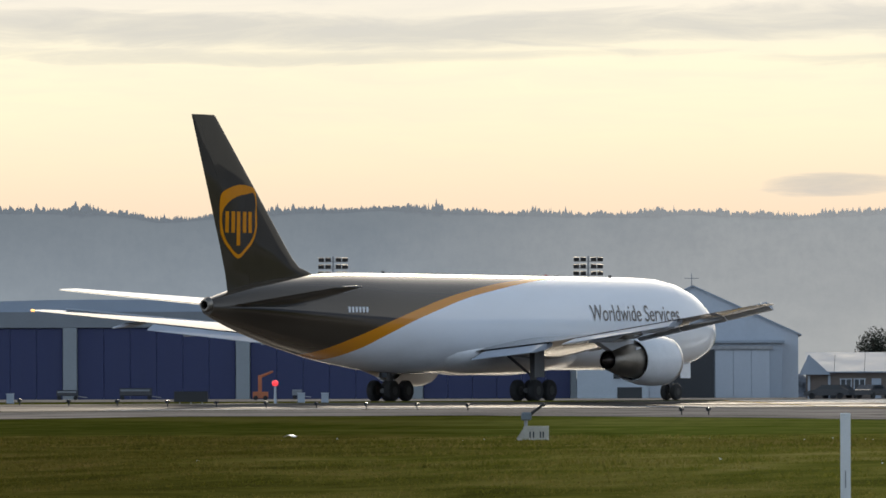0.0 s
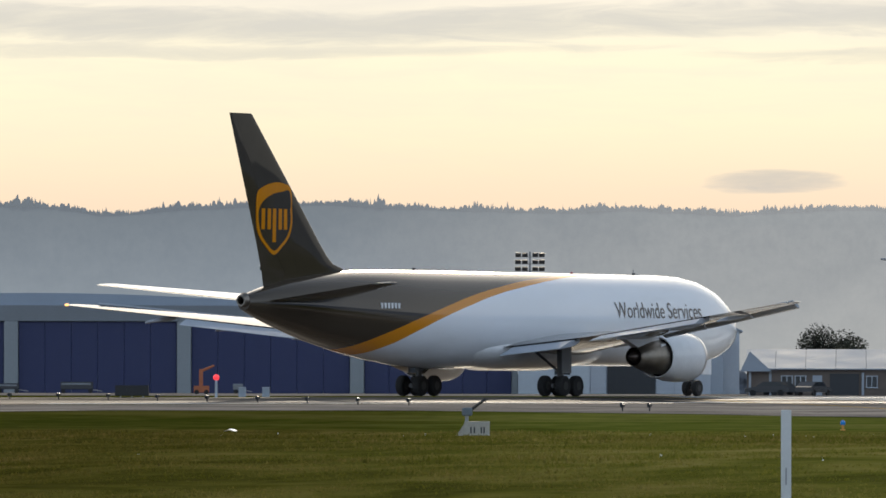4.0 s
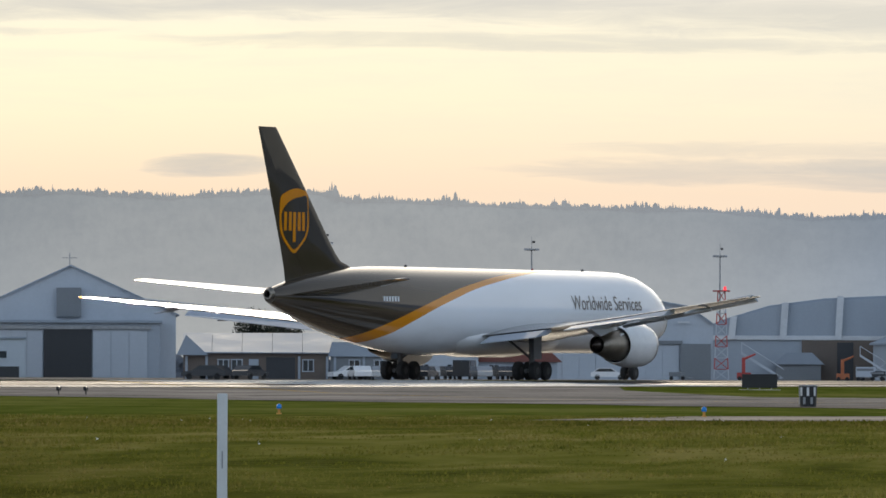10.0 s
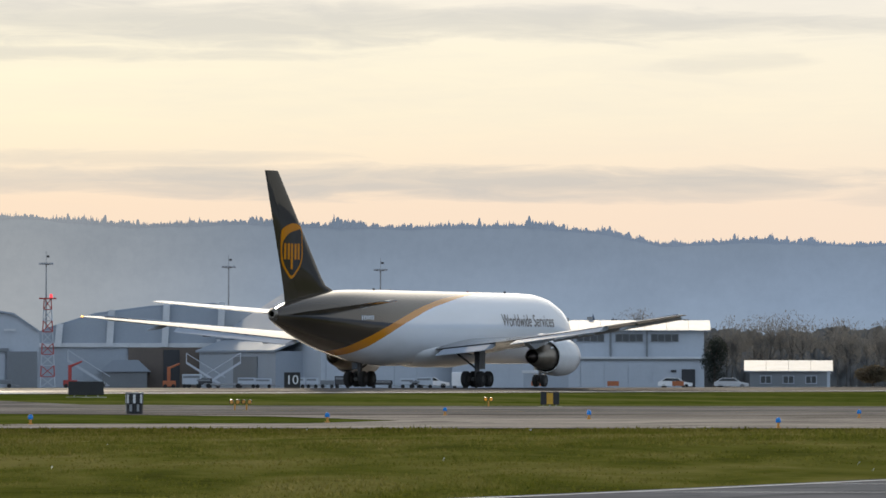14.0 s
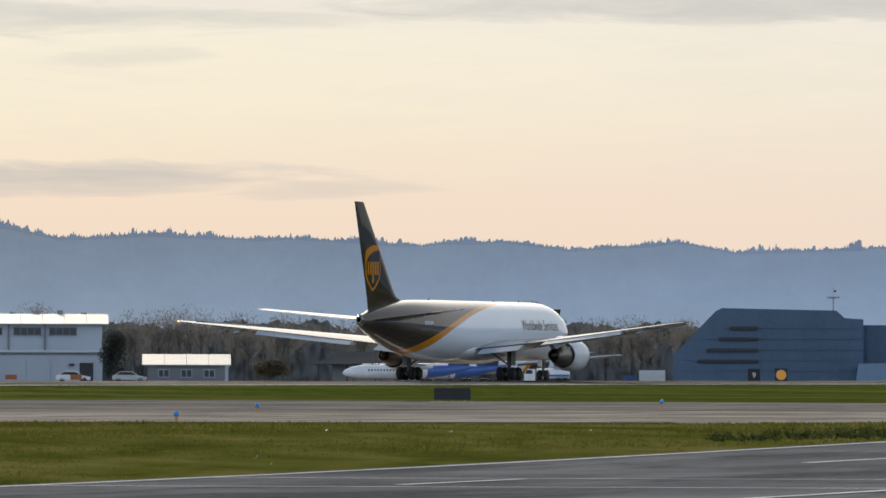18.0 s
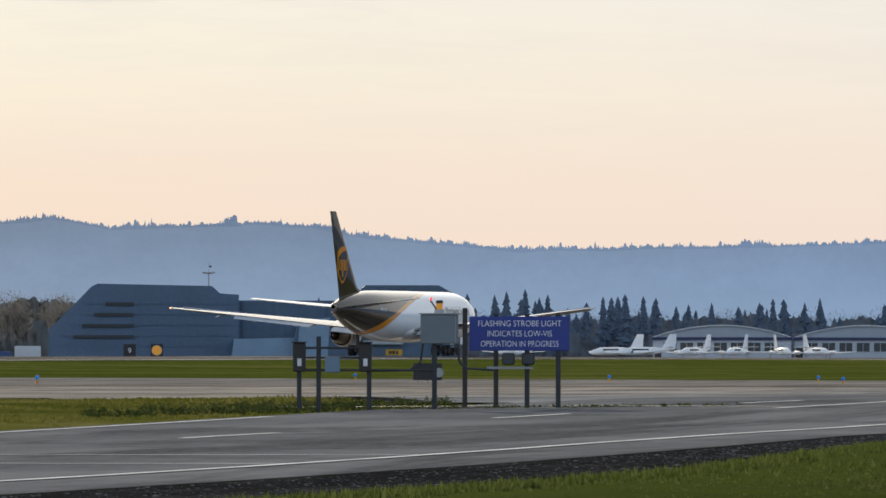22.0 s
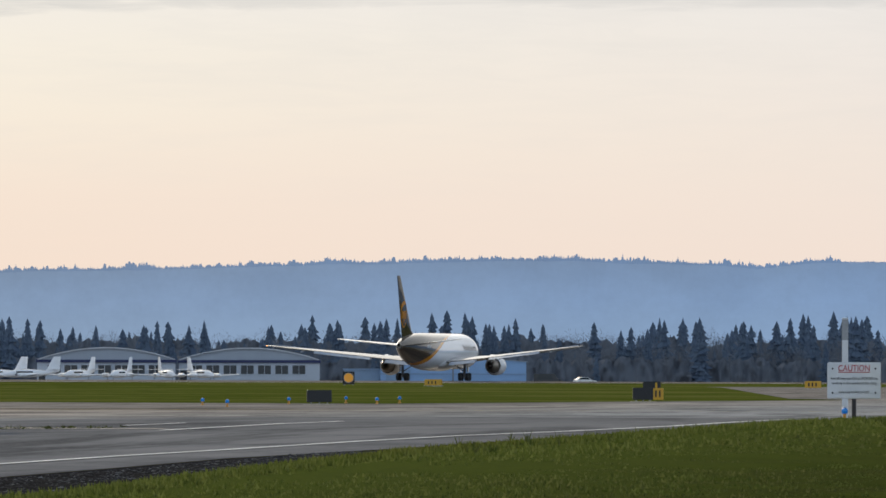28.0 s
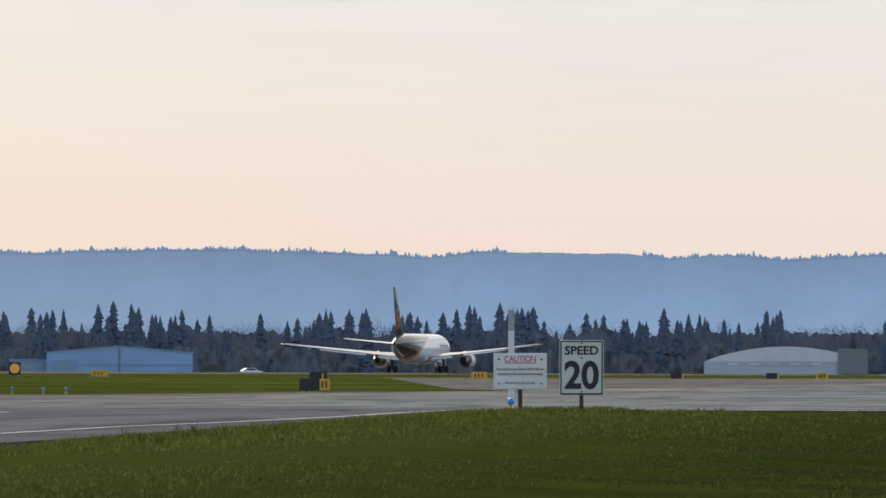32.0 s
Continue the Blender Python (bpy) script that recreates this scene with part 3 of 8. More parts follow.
STRUT = worn("gear_strut_paint", (0.10, 0.10, 0.10), 0.5, 0.5, 3.0)
RIM = worn("dark_wheel_rim", (0.035, 0.034, 0.033), 0.6, 0.4, 3.0)
CORE = worn("heat_stained_metal", (0.30, 0.27, 0.23), 0.42, 0.4, 1.6, 0.85)
# near-black that puts the shade of ducts and gaps into colour
DARK = plain("cavity_shade", (0.01, 0.01, 0.01), 0.8)
GLASS = plain("dark_window_glass", (0.02, 0.025, 0.03), 0.08)
LETTER = plain("dark_grey_letters", (0.17, 0.15, 0.135), 0.5)
REDLAMP = Mat("red_lamp", (0.6, 0.02, 0.02), 0.3).glow((1.0, 0.06, 0.08), 1.0).m
ORANGELAMP = Mat("orange_lamp", (0.7, 0.3, 0.02), 0.3).glow((1.0, 0.40, 0.03), 0.14).m
TIPLAMP = Mat("amber_tip_lamp", (0.9, 0.5, 0.2), 0.2).glow((1.0, 0.45, 0.12), 2.5).m
LAMPGLASS = plain("clear_lamp_glass", (0.4, 0.42, 0.42), 0.2)
REDGLASS = plain("red_lamp_glass", (0.35, 0.03, 0.03), 0.3)


def ring(y, cz, rx, rz, n=36):
    return [(rx * math.sin(2 * math.pi * i / n), y, cz + rz * math.cos(2 * math.pi * i / n)) for i in range(n)]


FUSE = [(27.1, 3.62, 0.04, 0.039), (27.0, 3.63, 0.32, 0.312), (26.72, 3.67, 0.62, 0.604), (26.17, 3.77, 1.02, 1.023), (25.43, 3.89, 1.42, 1.442), (24.5, 4.02, 1.8, 1.851), (23.4, 4.15, 2.12, 2.182), (21.9, 4.27, 2.37, 2.455), (20.3, 4.33, 2.48, 2.591), (18.4, 4.35, 2.515, 2.63), (12, 4.35, 2.515, 2.63), (6, 4.35, 2.515, 2.63), (0, 4.32, 2.515, 2.66), (-4, 4.25, 2.515, 2.73), (-7, 4.25, 2.51, 2.73), (-10, 4.33, 2.46, 2.64), (-13, 4.47, 2.31, 2.467), (-16, 4.63, 2.02, 2.193), (-19, 4.78, 1.62, 1.803), (-21.5, 4.91, 1.2, 1.355), (-23.5, 4.955, 0.82, 0.9), (-24.8, 5.0, 0.52, 0.565), (-25.3, 5.01, 0.38, 0.409)]


def fuse_at(y):
    rows = sorted(FUSE)
    ys = [r[0] for r in rows]
    return [float(np.interp(y, ys, [r[k] for r in rows])) for k in (1, 2, 3)]


def foil(chord, thick, n=9):
    """A closed wing section, from the nose back: (distance behind the nose, height)."""
    up, dn = [], []
    for i in range(n + 1):
        t = 0.5 - 0.5 * math.cos(math.pi * i / n)
        h = 5 * thick * (0.2969 * math.sqrt(t) - 0.126 * t - 0.3516 * t * t + 0.2843 * t ** 3 - 0.1036 * t ** 4)
        up.append((t * chord, h * chord))
        dn.append((t * chord, -0.8 * h * chord))
    return up + dn[-2:0:-1]


def wheel_part(parent, x, y, r, w):
    """A tyre with a rim and hub."""
    bm = bmesh.new()
    prof = [(-w / 2, r * 0.55), (-w / 2, r * 0.88), (-w * 0.36, r * 0.98), (0, r), (w * 0.36, r * 0.98), (w / 2, r * 0.88), (w / 2, r * 0.55)]
    n = 20
    rings = [[(x + a, y + b * math.cos(2 * math.pi * i / n), r + b * math.sin(2 * math.pi * i / n)) for i in range(n)] for a, b in prof]
    loft(bm, rings)
    t = part("tyre", bm, RUBBER, parent, smooth=False)
    bm = bmesh.new()
    tube(bm, (x - w * 0.53, y, r), (x + w * 0.53, y, r), r * 0.42, r * 0.42, 16)
    part("rim", bm, RIM, t)


def text_part(words, size, material, parent, at, label, squeeze=1.0, thin=0.0):
    cu = bpy.data.curves.new("lettering", "FONT")
    cu.body, cu.size, cu.extrude = words, size, 0.002
    cu.align_x = "CENTER"
    cu.offset = -thin
    cu.resolution_u = 8 if size > 0.5 else 3
    ob = bpy.data.objects.new("lettering", cu)
    scene.collection.objects.link(ob)
    bpy.context.view_layer.update()
    me = bpy.data.meshes.new_from_object(ob)
    bpy.data.objects.remove(ob)
    bpy.data.curves.remove(cu)
    me.materials.clear()
    me.materials.append(material)
    for v in me.vertices:
        v.co.x *= squeeze
    o = new("lettering", me)
    if parent:
        o.parent = parent
    o.matrix_basis = at
    return tagged(o, label)


def build_jet():
    jet = thing("cargo_jet", pose(-253.5, 407, 0), "white and dark brown cargo jet with gold band on runway", "airplane")
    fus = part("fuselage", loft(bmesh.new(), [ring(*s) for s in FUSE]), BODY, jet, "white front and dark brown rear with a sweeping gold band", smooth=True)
    # wing-to-body fairing
    part("belly_fairing", loft(bmesh.new(), [ring(11.5, 3.1, 0.6, 0.3, 24), ring(9.5, 2.7, 1.8, 0.95, 24), ring(5, 2.55, 2.3, 1.12, 24), ring(-1, 2.55, 2.3, 1.12, 24), ring(-5, 2.75, 1.9, 0.95, 24), ring(-8, 3.0, 0.5, 0.4, 24)]), WHITEP, jet, "white", smooth=True)
    part("exhaust_cone", loft(bmesh.new(), [ring(-25.28, 5.17, 0.36, 0.40, 20), ring(-25.6, 5.13, 0.28, 0.30, 20), ring(-25.6, 5.13, 0.21, 0.23, 20), ring(-25.3, 5.13, 0.19, 0.2, 20)]), CORE, jet, "bare metal tail outlet", smooth=True)
    # fin and rudder
    fin_rows = [(-15.4, 5.7, 0.034), (-14.9, 6.75, 0.034), (-15.5, 6.98, 0.040), (-16.4, 7.2, 0.050), (-17.05, 7.65, 0.060), (-17.75, 8.3, 0.0675), (-21.1, 11.7, 0.0675), (-24.5, 15.1, 0.0675), (-24.62, 15.17, 0.03)]

    def fin_part(name, t0, t1, n, label=""):
        """The stretch of the fin between two shares of its chord."""
        rings = []
        for y, z, th in fin_rows:
            ch = y - float(np.interp(z, (6.1, 8.3, 15.13), (-23.35, -24.1, -26.75)))
            ts = [t0 + (t1 - t0) * (1 - math.cos(math.pi / 2 * i / n)) for i in range(n + 1)]
            hs = [5 * th * ch * max(0.0, 0.2969 * math.sqrt(t) - 0.126 * t - 0.3516 * t * t + 0.2843 * t ** 3 - 0.1036 * t ** 4) + 0.0 for t in ts]
            rings.append([(h, y - t * ch, z) for t, h in zip(ts, hs)] + [(-h, y - t * ch, z) for t, h in reversed(list(zip(ts, hs))[(0 if t0 else 1):])])
        return part(name, loft(bmesh.new(), rings), BROWN, jet, label, smooth=True)

    fin = fin_part("tail_fin", 0.0, 0.745, 12, "dark brown")
    fin_part("rudder", 0.747, 1.0, 5)
    # shield emblem on both sides of the fin, as a plain shape
    def bent(pts, n=5):
        """A closed outline with its sides rounded by a smooth curve through the points."""
        out = []
        for a in range(len(pts)):
            p0, p1, p2, p3 = [Vector(pts[(a + b - 1) % len(pts)]) for b in range(4)]
            for i in range(n):
                u = i / n
                q = 0.5 * (2 * p1 + (p2 - p0) * u + (2 * p0 - 5 * p1 + 4 * p2 - p3) * u * u + (3 * p1 - p0 - 3 * p2 + p3) * u ** 3)
                out.append((q.x, q.y))
        return out

    shield = bent([(-1.70, 1.22), (-1.15, 1.66), (0.0, 1.92), (1.0, 1.84), (1.58, 1.62), (1.60, 0.5), (1.58, -0.35), (1.28, -1.02), (0.66, -1.56), (-0.06, -1.98), (-0.80, -1.56), (-1.42, -1.0), (-1.70, -0.3)])
    field = bent([(-1.50, 0.48), (-1.0, 0.98), (-0.2, 1.3), (0.6, 1.42), (1.40, 1.44), (1.41, 0.4), (1.39, -0.32), (1.12, -0.92), (0.54, -1.42), (-0.06, -1.76), (-0.68, -1.42), (-1.24, -0.9), (-1.50, -0.25)])
    strokes = [[(a, hi), (a + 0.3, hi), (a + 0.3, lo), (a, lo)] for a, hi, lo in ((-1.28, 0.5, -0.62), (-0.74, 0.5, -0.62), (-0.26, 0.5, -1.3), (0.28, 0.5, -0.62), (0.78, 0.5, -0.62))]

    def skin_x(y, z):
        """Half the fin's thickness at that place."""
        zs = [r[1] for r in fin_rows]
        nose, th = [float(np.interp(z, zs, [r[k] for r in fin_rows])) for k in (0, 2)]
        ch = nose - float(np.interp(z, (6.1, 8.3, 15.13), (-23.35, -24.1, -26.75)))
        t = min(1.0, max(0.0, (nose - y) / ch))
        return 5 * th * ch * max(0.0, 0.2969 * math.sqrt(t) - 0.126 * t - 0.3516 * t * t + 0.2843 * t ** 3 - 0.1036 * t ** 4)

    for s in (1, -1):
        for nm, mt, lift, outs in (("emblem", GOLD, 0.012, [shield]), ("emblem_field", BROWN, 0.022, [field]), *[("emblem_bar", GOLD, 0.032, [q]) for q in strokes]):
            bm = bmesh.new()
            for out in outs:
                f = bm.faces.new([bm.verts.new((0, -22.44 + a, 9.6 + h)) for a, h in out])
            for k in range(1, 12):
                bmesh.ops.bisect_plane(bm, geom=bm.verts[:] + bm.edges[:] + bm.faces[:], plane_co=(0, -24.3 + k * 0.34, 0), plane_no=(0, 1, 0), dist=1e-4)
            for v in bm.verts:
                v.co.x = s * (skin_x(v.co.y, v.co.z) + lift + 0.02)
            r = bmesh.ops.extrude_face_region(bm, geom=bm.faces[:])
            for v in r["geom"]:
                if isinstance(v, bmesh.types.BMVert):
                    v.co.x -= s * 0.05
            bmesh.ops.recalc_face_normals(bm, faces=bm.faces)
            part(nm, bm, mt, fin, "plain gold shield shape" if nm == "emblem" else "")
    for s, nm in ((1, "right"), (-1, "left")):
        st = part("tailplane", loft(bmesh.new(), [[(s * x, y - t, z + h) for t, h in foil(ch, th)] for x, y, z, ch, th in ((0.6, -17.2, 5.15, 6.4, 0.055), (8.85, -23.95, 6.02, 2.1, 0.06), (9.06, -24.35, 6.03, 1.6, 0.05))]), TAILP, jet, "grey", smooth=True)
        part("elevator", loft(bmesh.new(), [[(s * x, y - t, z + h - 0.02) for t, h in foil(ch, th)] for x, y, z, ch, th in ((1.3, -22.3, 5.2, 1.9, 0.06), (8.75, -25.65, 6.0, 0.7, 0.06))]), TAILP, st, smooth=True)
        wing = part("wing", loft(bmesh.new(), [[(s * x, y - t, z + h + (0.7 * ch - t) * 0.015) for t, h in foil(ch, th, 14)] for x, y, z, ch, th in ((1.6, 9.2, 2.75, 11.2, 0.13), (2.6, 8.5, 2.85, 10.5, 0.125), (7.6, 5.1, 3.35, 7.0, 0.095), (15.5, -0.3, 4.25, 4.3, 0.08), (22.8, -5.5, 5.05, 2.0, 0.075), (23.47, -6.2, 5.12, 1.5, 0.06), (23.64, -6.8, 5.14, 0.8, 0.04))]), GREYP, jet, "grey", smooth=True)
        # slats, flaps and fairings of the take-off setting
        for x0, x1 in ((3.2, 7.0), (8.8, 13.2), (13.3, 18.0), (18.1, 22.6)):
            bm = bmesh.new()
            rr = []
            for x in (x0, x1):
                y = float(np.interp(x, (2.6, 7.6, 15.5, 22.9), (8.5, 5.1, -0.3, -5.35)))
                z = float(np.interp(x, (2.6, 7.6, 15.5, 22.9), (2.85, 3.35, 4.25, 5.12)))
                k = 0.6 if x < 8 else 0.42
                z += 0.010 * float(np.interp(x, (2.6, 7.6, 15.5, 22.9), (10.5, 7.0, 4.3, 2.1)))
                rr.append([(s * x, y + 0.35 - 0.0, z - 0.28), (s * x, y + 0.28, z - 0.12), (s * x, y - k, z + 0.16), (s * x, y - k, z + 0.08), (s * x, y + 0.1, z - 0.24)])
            part("slat", loft(bm, rr), FLAPP, wing, "pale slat")
        for x0, x1, dz in ((2.9, 6.7, 0.20), (8.9, 16.8, 0.12)):
            rr = []
            for x in (x0, x1):
                yl = float(np.interp(x, (2.6, 7.6, 15.5, 22.9), (8.5 - 10.5, 5.1 - 7.0, -0.3 - 4.3, -5.35 - 2.1)))
                z = float(np.interp(x, (2.6, 7.6, 15.5, 22.9), (2.85, 3.35, 4.25, 5.12)))
                c = 2.1 if x < 8 else 2.1 - (x - 8.9) * 0.09
                z -= 0.004 * float(np.interp(x, (2.6, 7.6, 15.5, 22.9), (10.5, 7.0, 4.3, 2.1)))
                rr.append([(s * x, yl + 0.6, z - 0.02), (s * x, yl - 0.35, z - 0.02 - dz * 0.6), (s * x, yl + 0.45 - c, z - 0.1 - dz * 2.3), (s * x, yl + 0.45 - c, z - 0.14 - dz * 2.3), (s * x, yl - 0.1, z - 0.28 - dz * 0.8), (s * x, yl + 0.55, z - 0.25)])
            part("flap", loft(bmesh.new(), rr), FLAPP, wing, "pale lowered flap")
            # solid dark strip standing in for the shaded gap at the flap
            cove = []
            for x in (x0, x1):
                ch = float(np.interp(x, (2.6, 7.6, 15.5, 22.9), (10.5, 7.0, 4.3, 2.1)))
                ye = float(np.interp(x, (2.6, 7.6, 15.5, 22.9), (8.5, 5.1, -0.3, -5.35))) - ch
                ze = float(np.interp(x, (2.6, 7.6, 15.5, 22.9), (2.85, 3.35, 4.25, 5.12))) - 0.0045 * ch
                cove.append([(s * x, ye + 0.25, ze - 0.14), (s * x, ye - 0.012, ze - 0.14), (s * x, ye - 0.012, ze - 0.015), (s * x, ye + 0.25, ze - 0.03)])
            part("flap_gap", loft(bmesh.new(), cove), DARK, wing, "dark strip for the shade in the gap ahead of the flap")
        for x in (5.2, 10.6, 14.8, 18.6):
            yl = float(np.interp(x, (2.6, 7.6, 15.5, 22.9), (-2.0, -1.9, -4.6, -7.45)))
            z = float(np.interp(x, (2.6, 7.6, 15.5, 22.9), (2.85, 3.35, 4.25, 5.12)))
            q = 1.0 if x < 15 else 0.7
            part("flap_fairing", loft(bmesh.new(), [ring(yl + 2.4, z - 0.16, 0.06, 0.06, 10), ring(yl + 1.4, z - 0.28, 0.14 * q, 0.18 * q, 10), ring(yl + 0.1, z - 0.36, 0.14 * q, 0.17 * q, 10), ring(yl - 1.0, z - 0.5, 0.04, 0.05, 10)]), FLAPP, wing, "").data.transform(Matrix.Translation((s * x, 0, 0)))
        # engine
        e = part("engine", loft(bmesh.new(), [[(s * 7.92 + r * math.sin(a), y, 2.22 + r * math.cos(a)) for a in [2 * math.pi * i / 32 for i in range(32)]] for y, r in ((7.6, 1.05), (8.35, 1.12), (8.52, 1.2), (8.45, 1.30), (8.1, 1.38), (7.2, 1.42), (6.2, 1.38), (5.2, 1.22), (4.9, 1.16), (4.95, 1.10), (5.6, 1.12))], caps=False), WHITEP, jet, "white engine cowl", smooth=True)
        part("inlet_lip", loft(bmesh.new(), [[(s * 7.92 + r * math.sin(a), y, 2.22 + r * math.cos(a)) for a in [2 * math.pi * i / 32 for i in range(32)]] for y, r in ((8.3, 1.13), (8.5, 1.17), (8.555, 1.22), (8.48, 1.31), (8.2, 1.375))], caps=False), SILVER, e, "bare metal lip", smooth=True)
        part("fan", tubed((s * 7.92, 7.5, 2.22), (s * 7.92, 7.62, 2.22), 1.1, 1.1, 32), DARK, e)
        part("core_cowl", loft(bmesh.new(), [[(s * 7.92 + r * math.sin(a), y, 2.22 + r * math.cos(a)) for a in [2 * math.pi * i / 24 for i in range(24)]] for y, r in ((5.8, 1.04), (5.0, 1.0), (4.2, 0.9), (3.4, 0.74), (2.55, 0.56), (2.5, 0.49), (3.2, 0.5))], caps=False), CORE, e, "heat-stained metal core cowl", smooth=True)
        part("vent_panel", boxed(s * 7.92 + 0.62, s * 7.92 + 0.72, 4.35, 4.85, 2.72, 2.95, 0.02), WHITEP, e, "pale patch on the core")
        part("exhaust_plug", loft(bmesh.new(), [[(s * 7.92 + r * math.sin(a), y, 2.22 + r * math.cos(a)) for a in [2 * math.pi * i / 20 for i in range(20)]] for y, r in ((3.4, 0.46), (2.8, 0.42), (2.3, 0.26), (1.95, 0.05))]), DARKMETAL, e, "burnt metal", smooth=True)
        part("duct_rear", tubed((s * 7.92, 5.55, 2.22), (s * 7.92, 5.65, 2.22), 1.12, 1.12, 32), DARK, e)
        py = bmesh.new()
        loft(py, [[(s * 7.92 + 0.22 * (1 if k else -1), y, z) for k, (y, z) in ((0, (7.2, 3.45)), (0, (4.5, 3.9)), (0, (0.8, 3.35)), (0, (2.6, 2.75)), (0, (5.2, 2.9)))], [(s * 7.92 + 0.22, y, z) for y, z in ((7.2, 3.45), (4.5, 3.9), (0.8, 3.35), (2.6, 2.75), (5.2, 2.9))]])
        part("pylon", py, WHITEP, e)
        # main gear: four wheels on a truck
        g = part("main_gear", tube(tube(tubed((s * 4.65, 0, 0.55), (s * 4.65, 0, 2.9), 0.17, 0.21, 12), (s * 4.65, 0, 1.3), (s * 2.9, 0.2, 2.5), 0.08), (s * 4.65, -0.85, 0.58), (s * 4.65, 0.85, 0.58), 0.13), STRUT, jet, "grey strut")
        part("gear_door", boxed(s * 5.05 - 0.03, s * 5.05 + 0.03, -0.5, 0.5, 1.3, 2.8, 0.02), GREYP, g, "grey")
        for dx in (-0.57, 0.57):
            for dy in (-0.71, 0.71):
                wheel_part(g, s * 4.65 + dx, dy, 0.585, 0.42)
        part("wingtip_lamp", tubed((s * 23.42, -7.5, 5.12), (s * 23.44, -7.72, 5.12), 0.07, 0.05), TIPLAMP if s < 0 else LAMPGLASS, wing)
    ng = part("nose_gear", tube(tube(tubed((0, 22.76, 0.45), (0, 22.9, 2.4), 0.12, 0.14, 10), (0, 22.8, 1.1), (0, 23.7, 2.2), 0.06), (-0.3, 22.76, 0.47), (0.3, 22.76, 0.47), 0.08), STRUT, jet, "grey strut")
    for dx in (-0.32, 0.32):
        wheel_part(ng, dx, 22.76, 0.47, 0.32)
    for s in (-1, 1):
        part("nose_gear_door", boxed(s * 0.55 - 0.03, s * 0.55 + 0.03, 22.9, 24.0, 1.25, 2.3, 0.02), WHITEP, ng, "white")
    # cockpit glass
    for s in (-1, 1):
        for a0, a1, y0, y1 in ((0.10, 0.50, 25.3, 24.8), (0.55, 0.85, 25.0, 24.3), (0.9, 1.15, 24.4, 23.8)):
            bm = bmesh.new()
            vs = []
            for y, a, up in ((y0, a0, 0.55), (y0 - 0.1, a1, 0.55), (y1 - 0.1, a1, 0.9), (y1, a0, 0.9)):
                cz, rx, rz = fuse_at(y)
                vs.append(bm.verts.new((s * (rx + 0.015) * math.sin(a), y, cz + (rz + 0.015) * math.cos(a))))
            bm.faces.new(vs)
            r = bmesh.ops.extrude_face_region(bm, geom=bm.faces[:])
            for v in r["geom"]:
                if isinstance(v, bmesh.types.BMVert):
                    v.co.z -= 0.02
            bmesh.ops.recalc_face_normals(bm, faces=bm.faces)
            part("cockpit_window", bm, GLASS, fus)
    # beacon stubs and aerials on the spine and belly
    part("beacon", tubed((0, 9.0, 6.95), (0, 9.0, 7.07), 0.09, 0.05), REDGLASS, fus, "red")
    for y in (16.0, -8.0):
        part("aerial", boxed(-0.02, 0.02, y - 0.18, y + 0.12, 6.93, 7.1, 0.01), STRUT, fus, "grey blade")
    # lettering along the flanks, wrapped to the skin by small tilts
    for s in (1, -1):
        at = Matrix.Translation((s * 2.5, 14.65, 4.47)) @ pose(0, 0, 0, 90, 0, 90 if s > 0 else -90)
        o = text_part("Worldwide Services", 1.3, LETTER, fus, at, "dark grey words on the white flank")
        cut = bmesh.new()
        cut.from_mesh(o.data)
        for k in range(-4, 13):
            bmesh.ops.bisect_plane(cut, geom=cut.verts[:] + cut.edges[:] + cut.faces[:], plane_co=(0, k * 0.12, 0), plane_no=(0, 1, 0), dist=1e-5)
        cut.to_mesh(o.data)
        cut.free()
        wide = max(v.co.x for v in o.data.vertices) - min(v.co.x for v in o.data.vertices)
        for v in o.data.vertices:
            v.co.x *= 9.7 / wide
            v.co.z += 2.54 * math.sqrt(max(0.0, 1 - ((0.12 + v.co.y) / 2.645) ** 2)) - 2.5
        bm = bmesh.new()
        for i in range(6):
            y = -14.8 + i * 0.31
            cz, rx, rz = fuse_at(y)
            hz = 4.95
            xx = rx * math.sqrt(max(0.05, 1 - ((hz - cz) / rz) ** 2))
            box(bm, s * xx - 0.03, s * xx + 0.03, y, y + 0.18, hz - 0.15, hz + 0.15)
        part("registration_bars", bm, WHITEP, fus, "white bars on brown")
    return jet


JET = build_jet()


# ---- hangars and far buildings, along the field from south to north ----
# pale and white cladding tinted blue to carry shade and haze
CLAD = worn("pale_metal_cladding", (0.33, 0.37, 0.42), 0.7, 0.12, 0.25, 0.0, 0.0, True)
CLADW = worn("white_metal_cladding", (0.44, 0.48, 0.53), 0.7, 0.13, 0.2, 0.0, 0.0, True)
CLADG = worn("grey_metal_cladding", (0.19, 0.205, 0.22), 0.7, 0.15, 0.25, 0.0, 0.0, True)
BLUEDOOR = worn("deep_blue_door_paint", (0.018, 0.026, 0.092), 0.6, 0.15, 0.15, 0.0, 0.01, True)
# pillar cladding darkened to carry the hangar's shadow side
PILLAR = worn("shaded_weathered_pillar", (0.25, 0.27, 0.28), 0.7, 0.15, 0.25, 0.0, 0.0, True)
ROOFW = worn("white_sheet_roof", (0.60, 0.62, 0.64), 0.5, 0.2, 0.3)
ROOFG = worn("grey_blue_roof", (0.30, 0.34, 0.39), 0.95, 0.08, 0.3)
ROOFG.node_tree.nodes["Principled BSDF"].inputs["Specular IOR Level"].default_value = 0.15
SHEETW = worn("gleaming_white_sheet", (0.42, 0.44, 0.46), 0.6, 0.3, 0.4)
SHEETW.node_tree.nodes["Principled BSDF"].inputs["Coat Weight"].default_value = 0.12
SHEETW.node_tree.nodes["Principled BSDF"].inputs["Coat Roughness"].default_value = 0.25
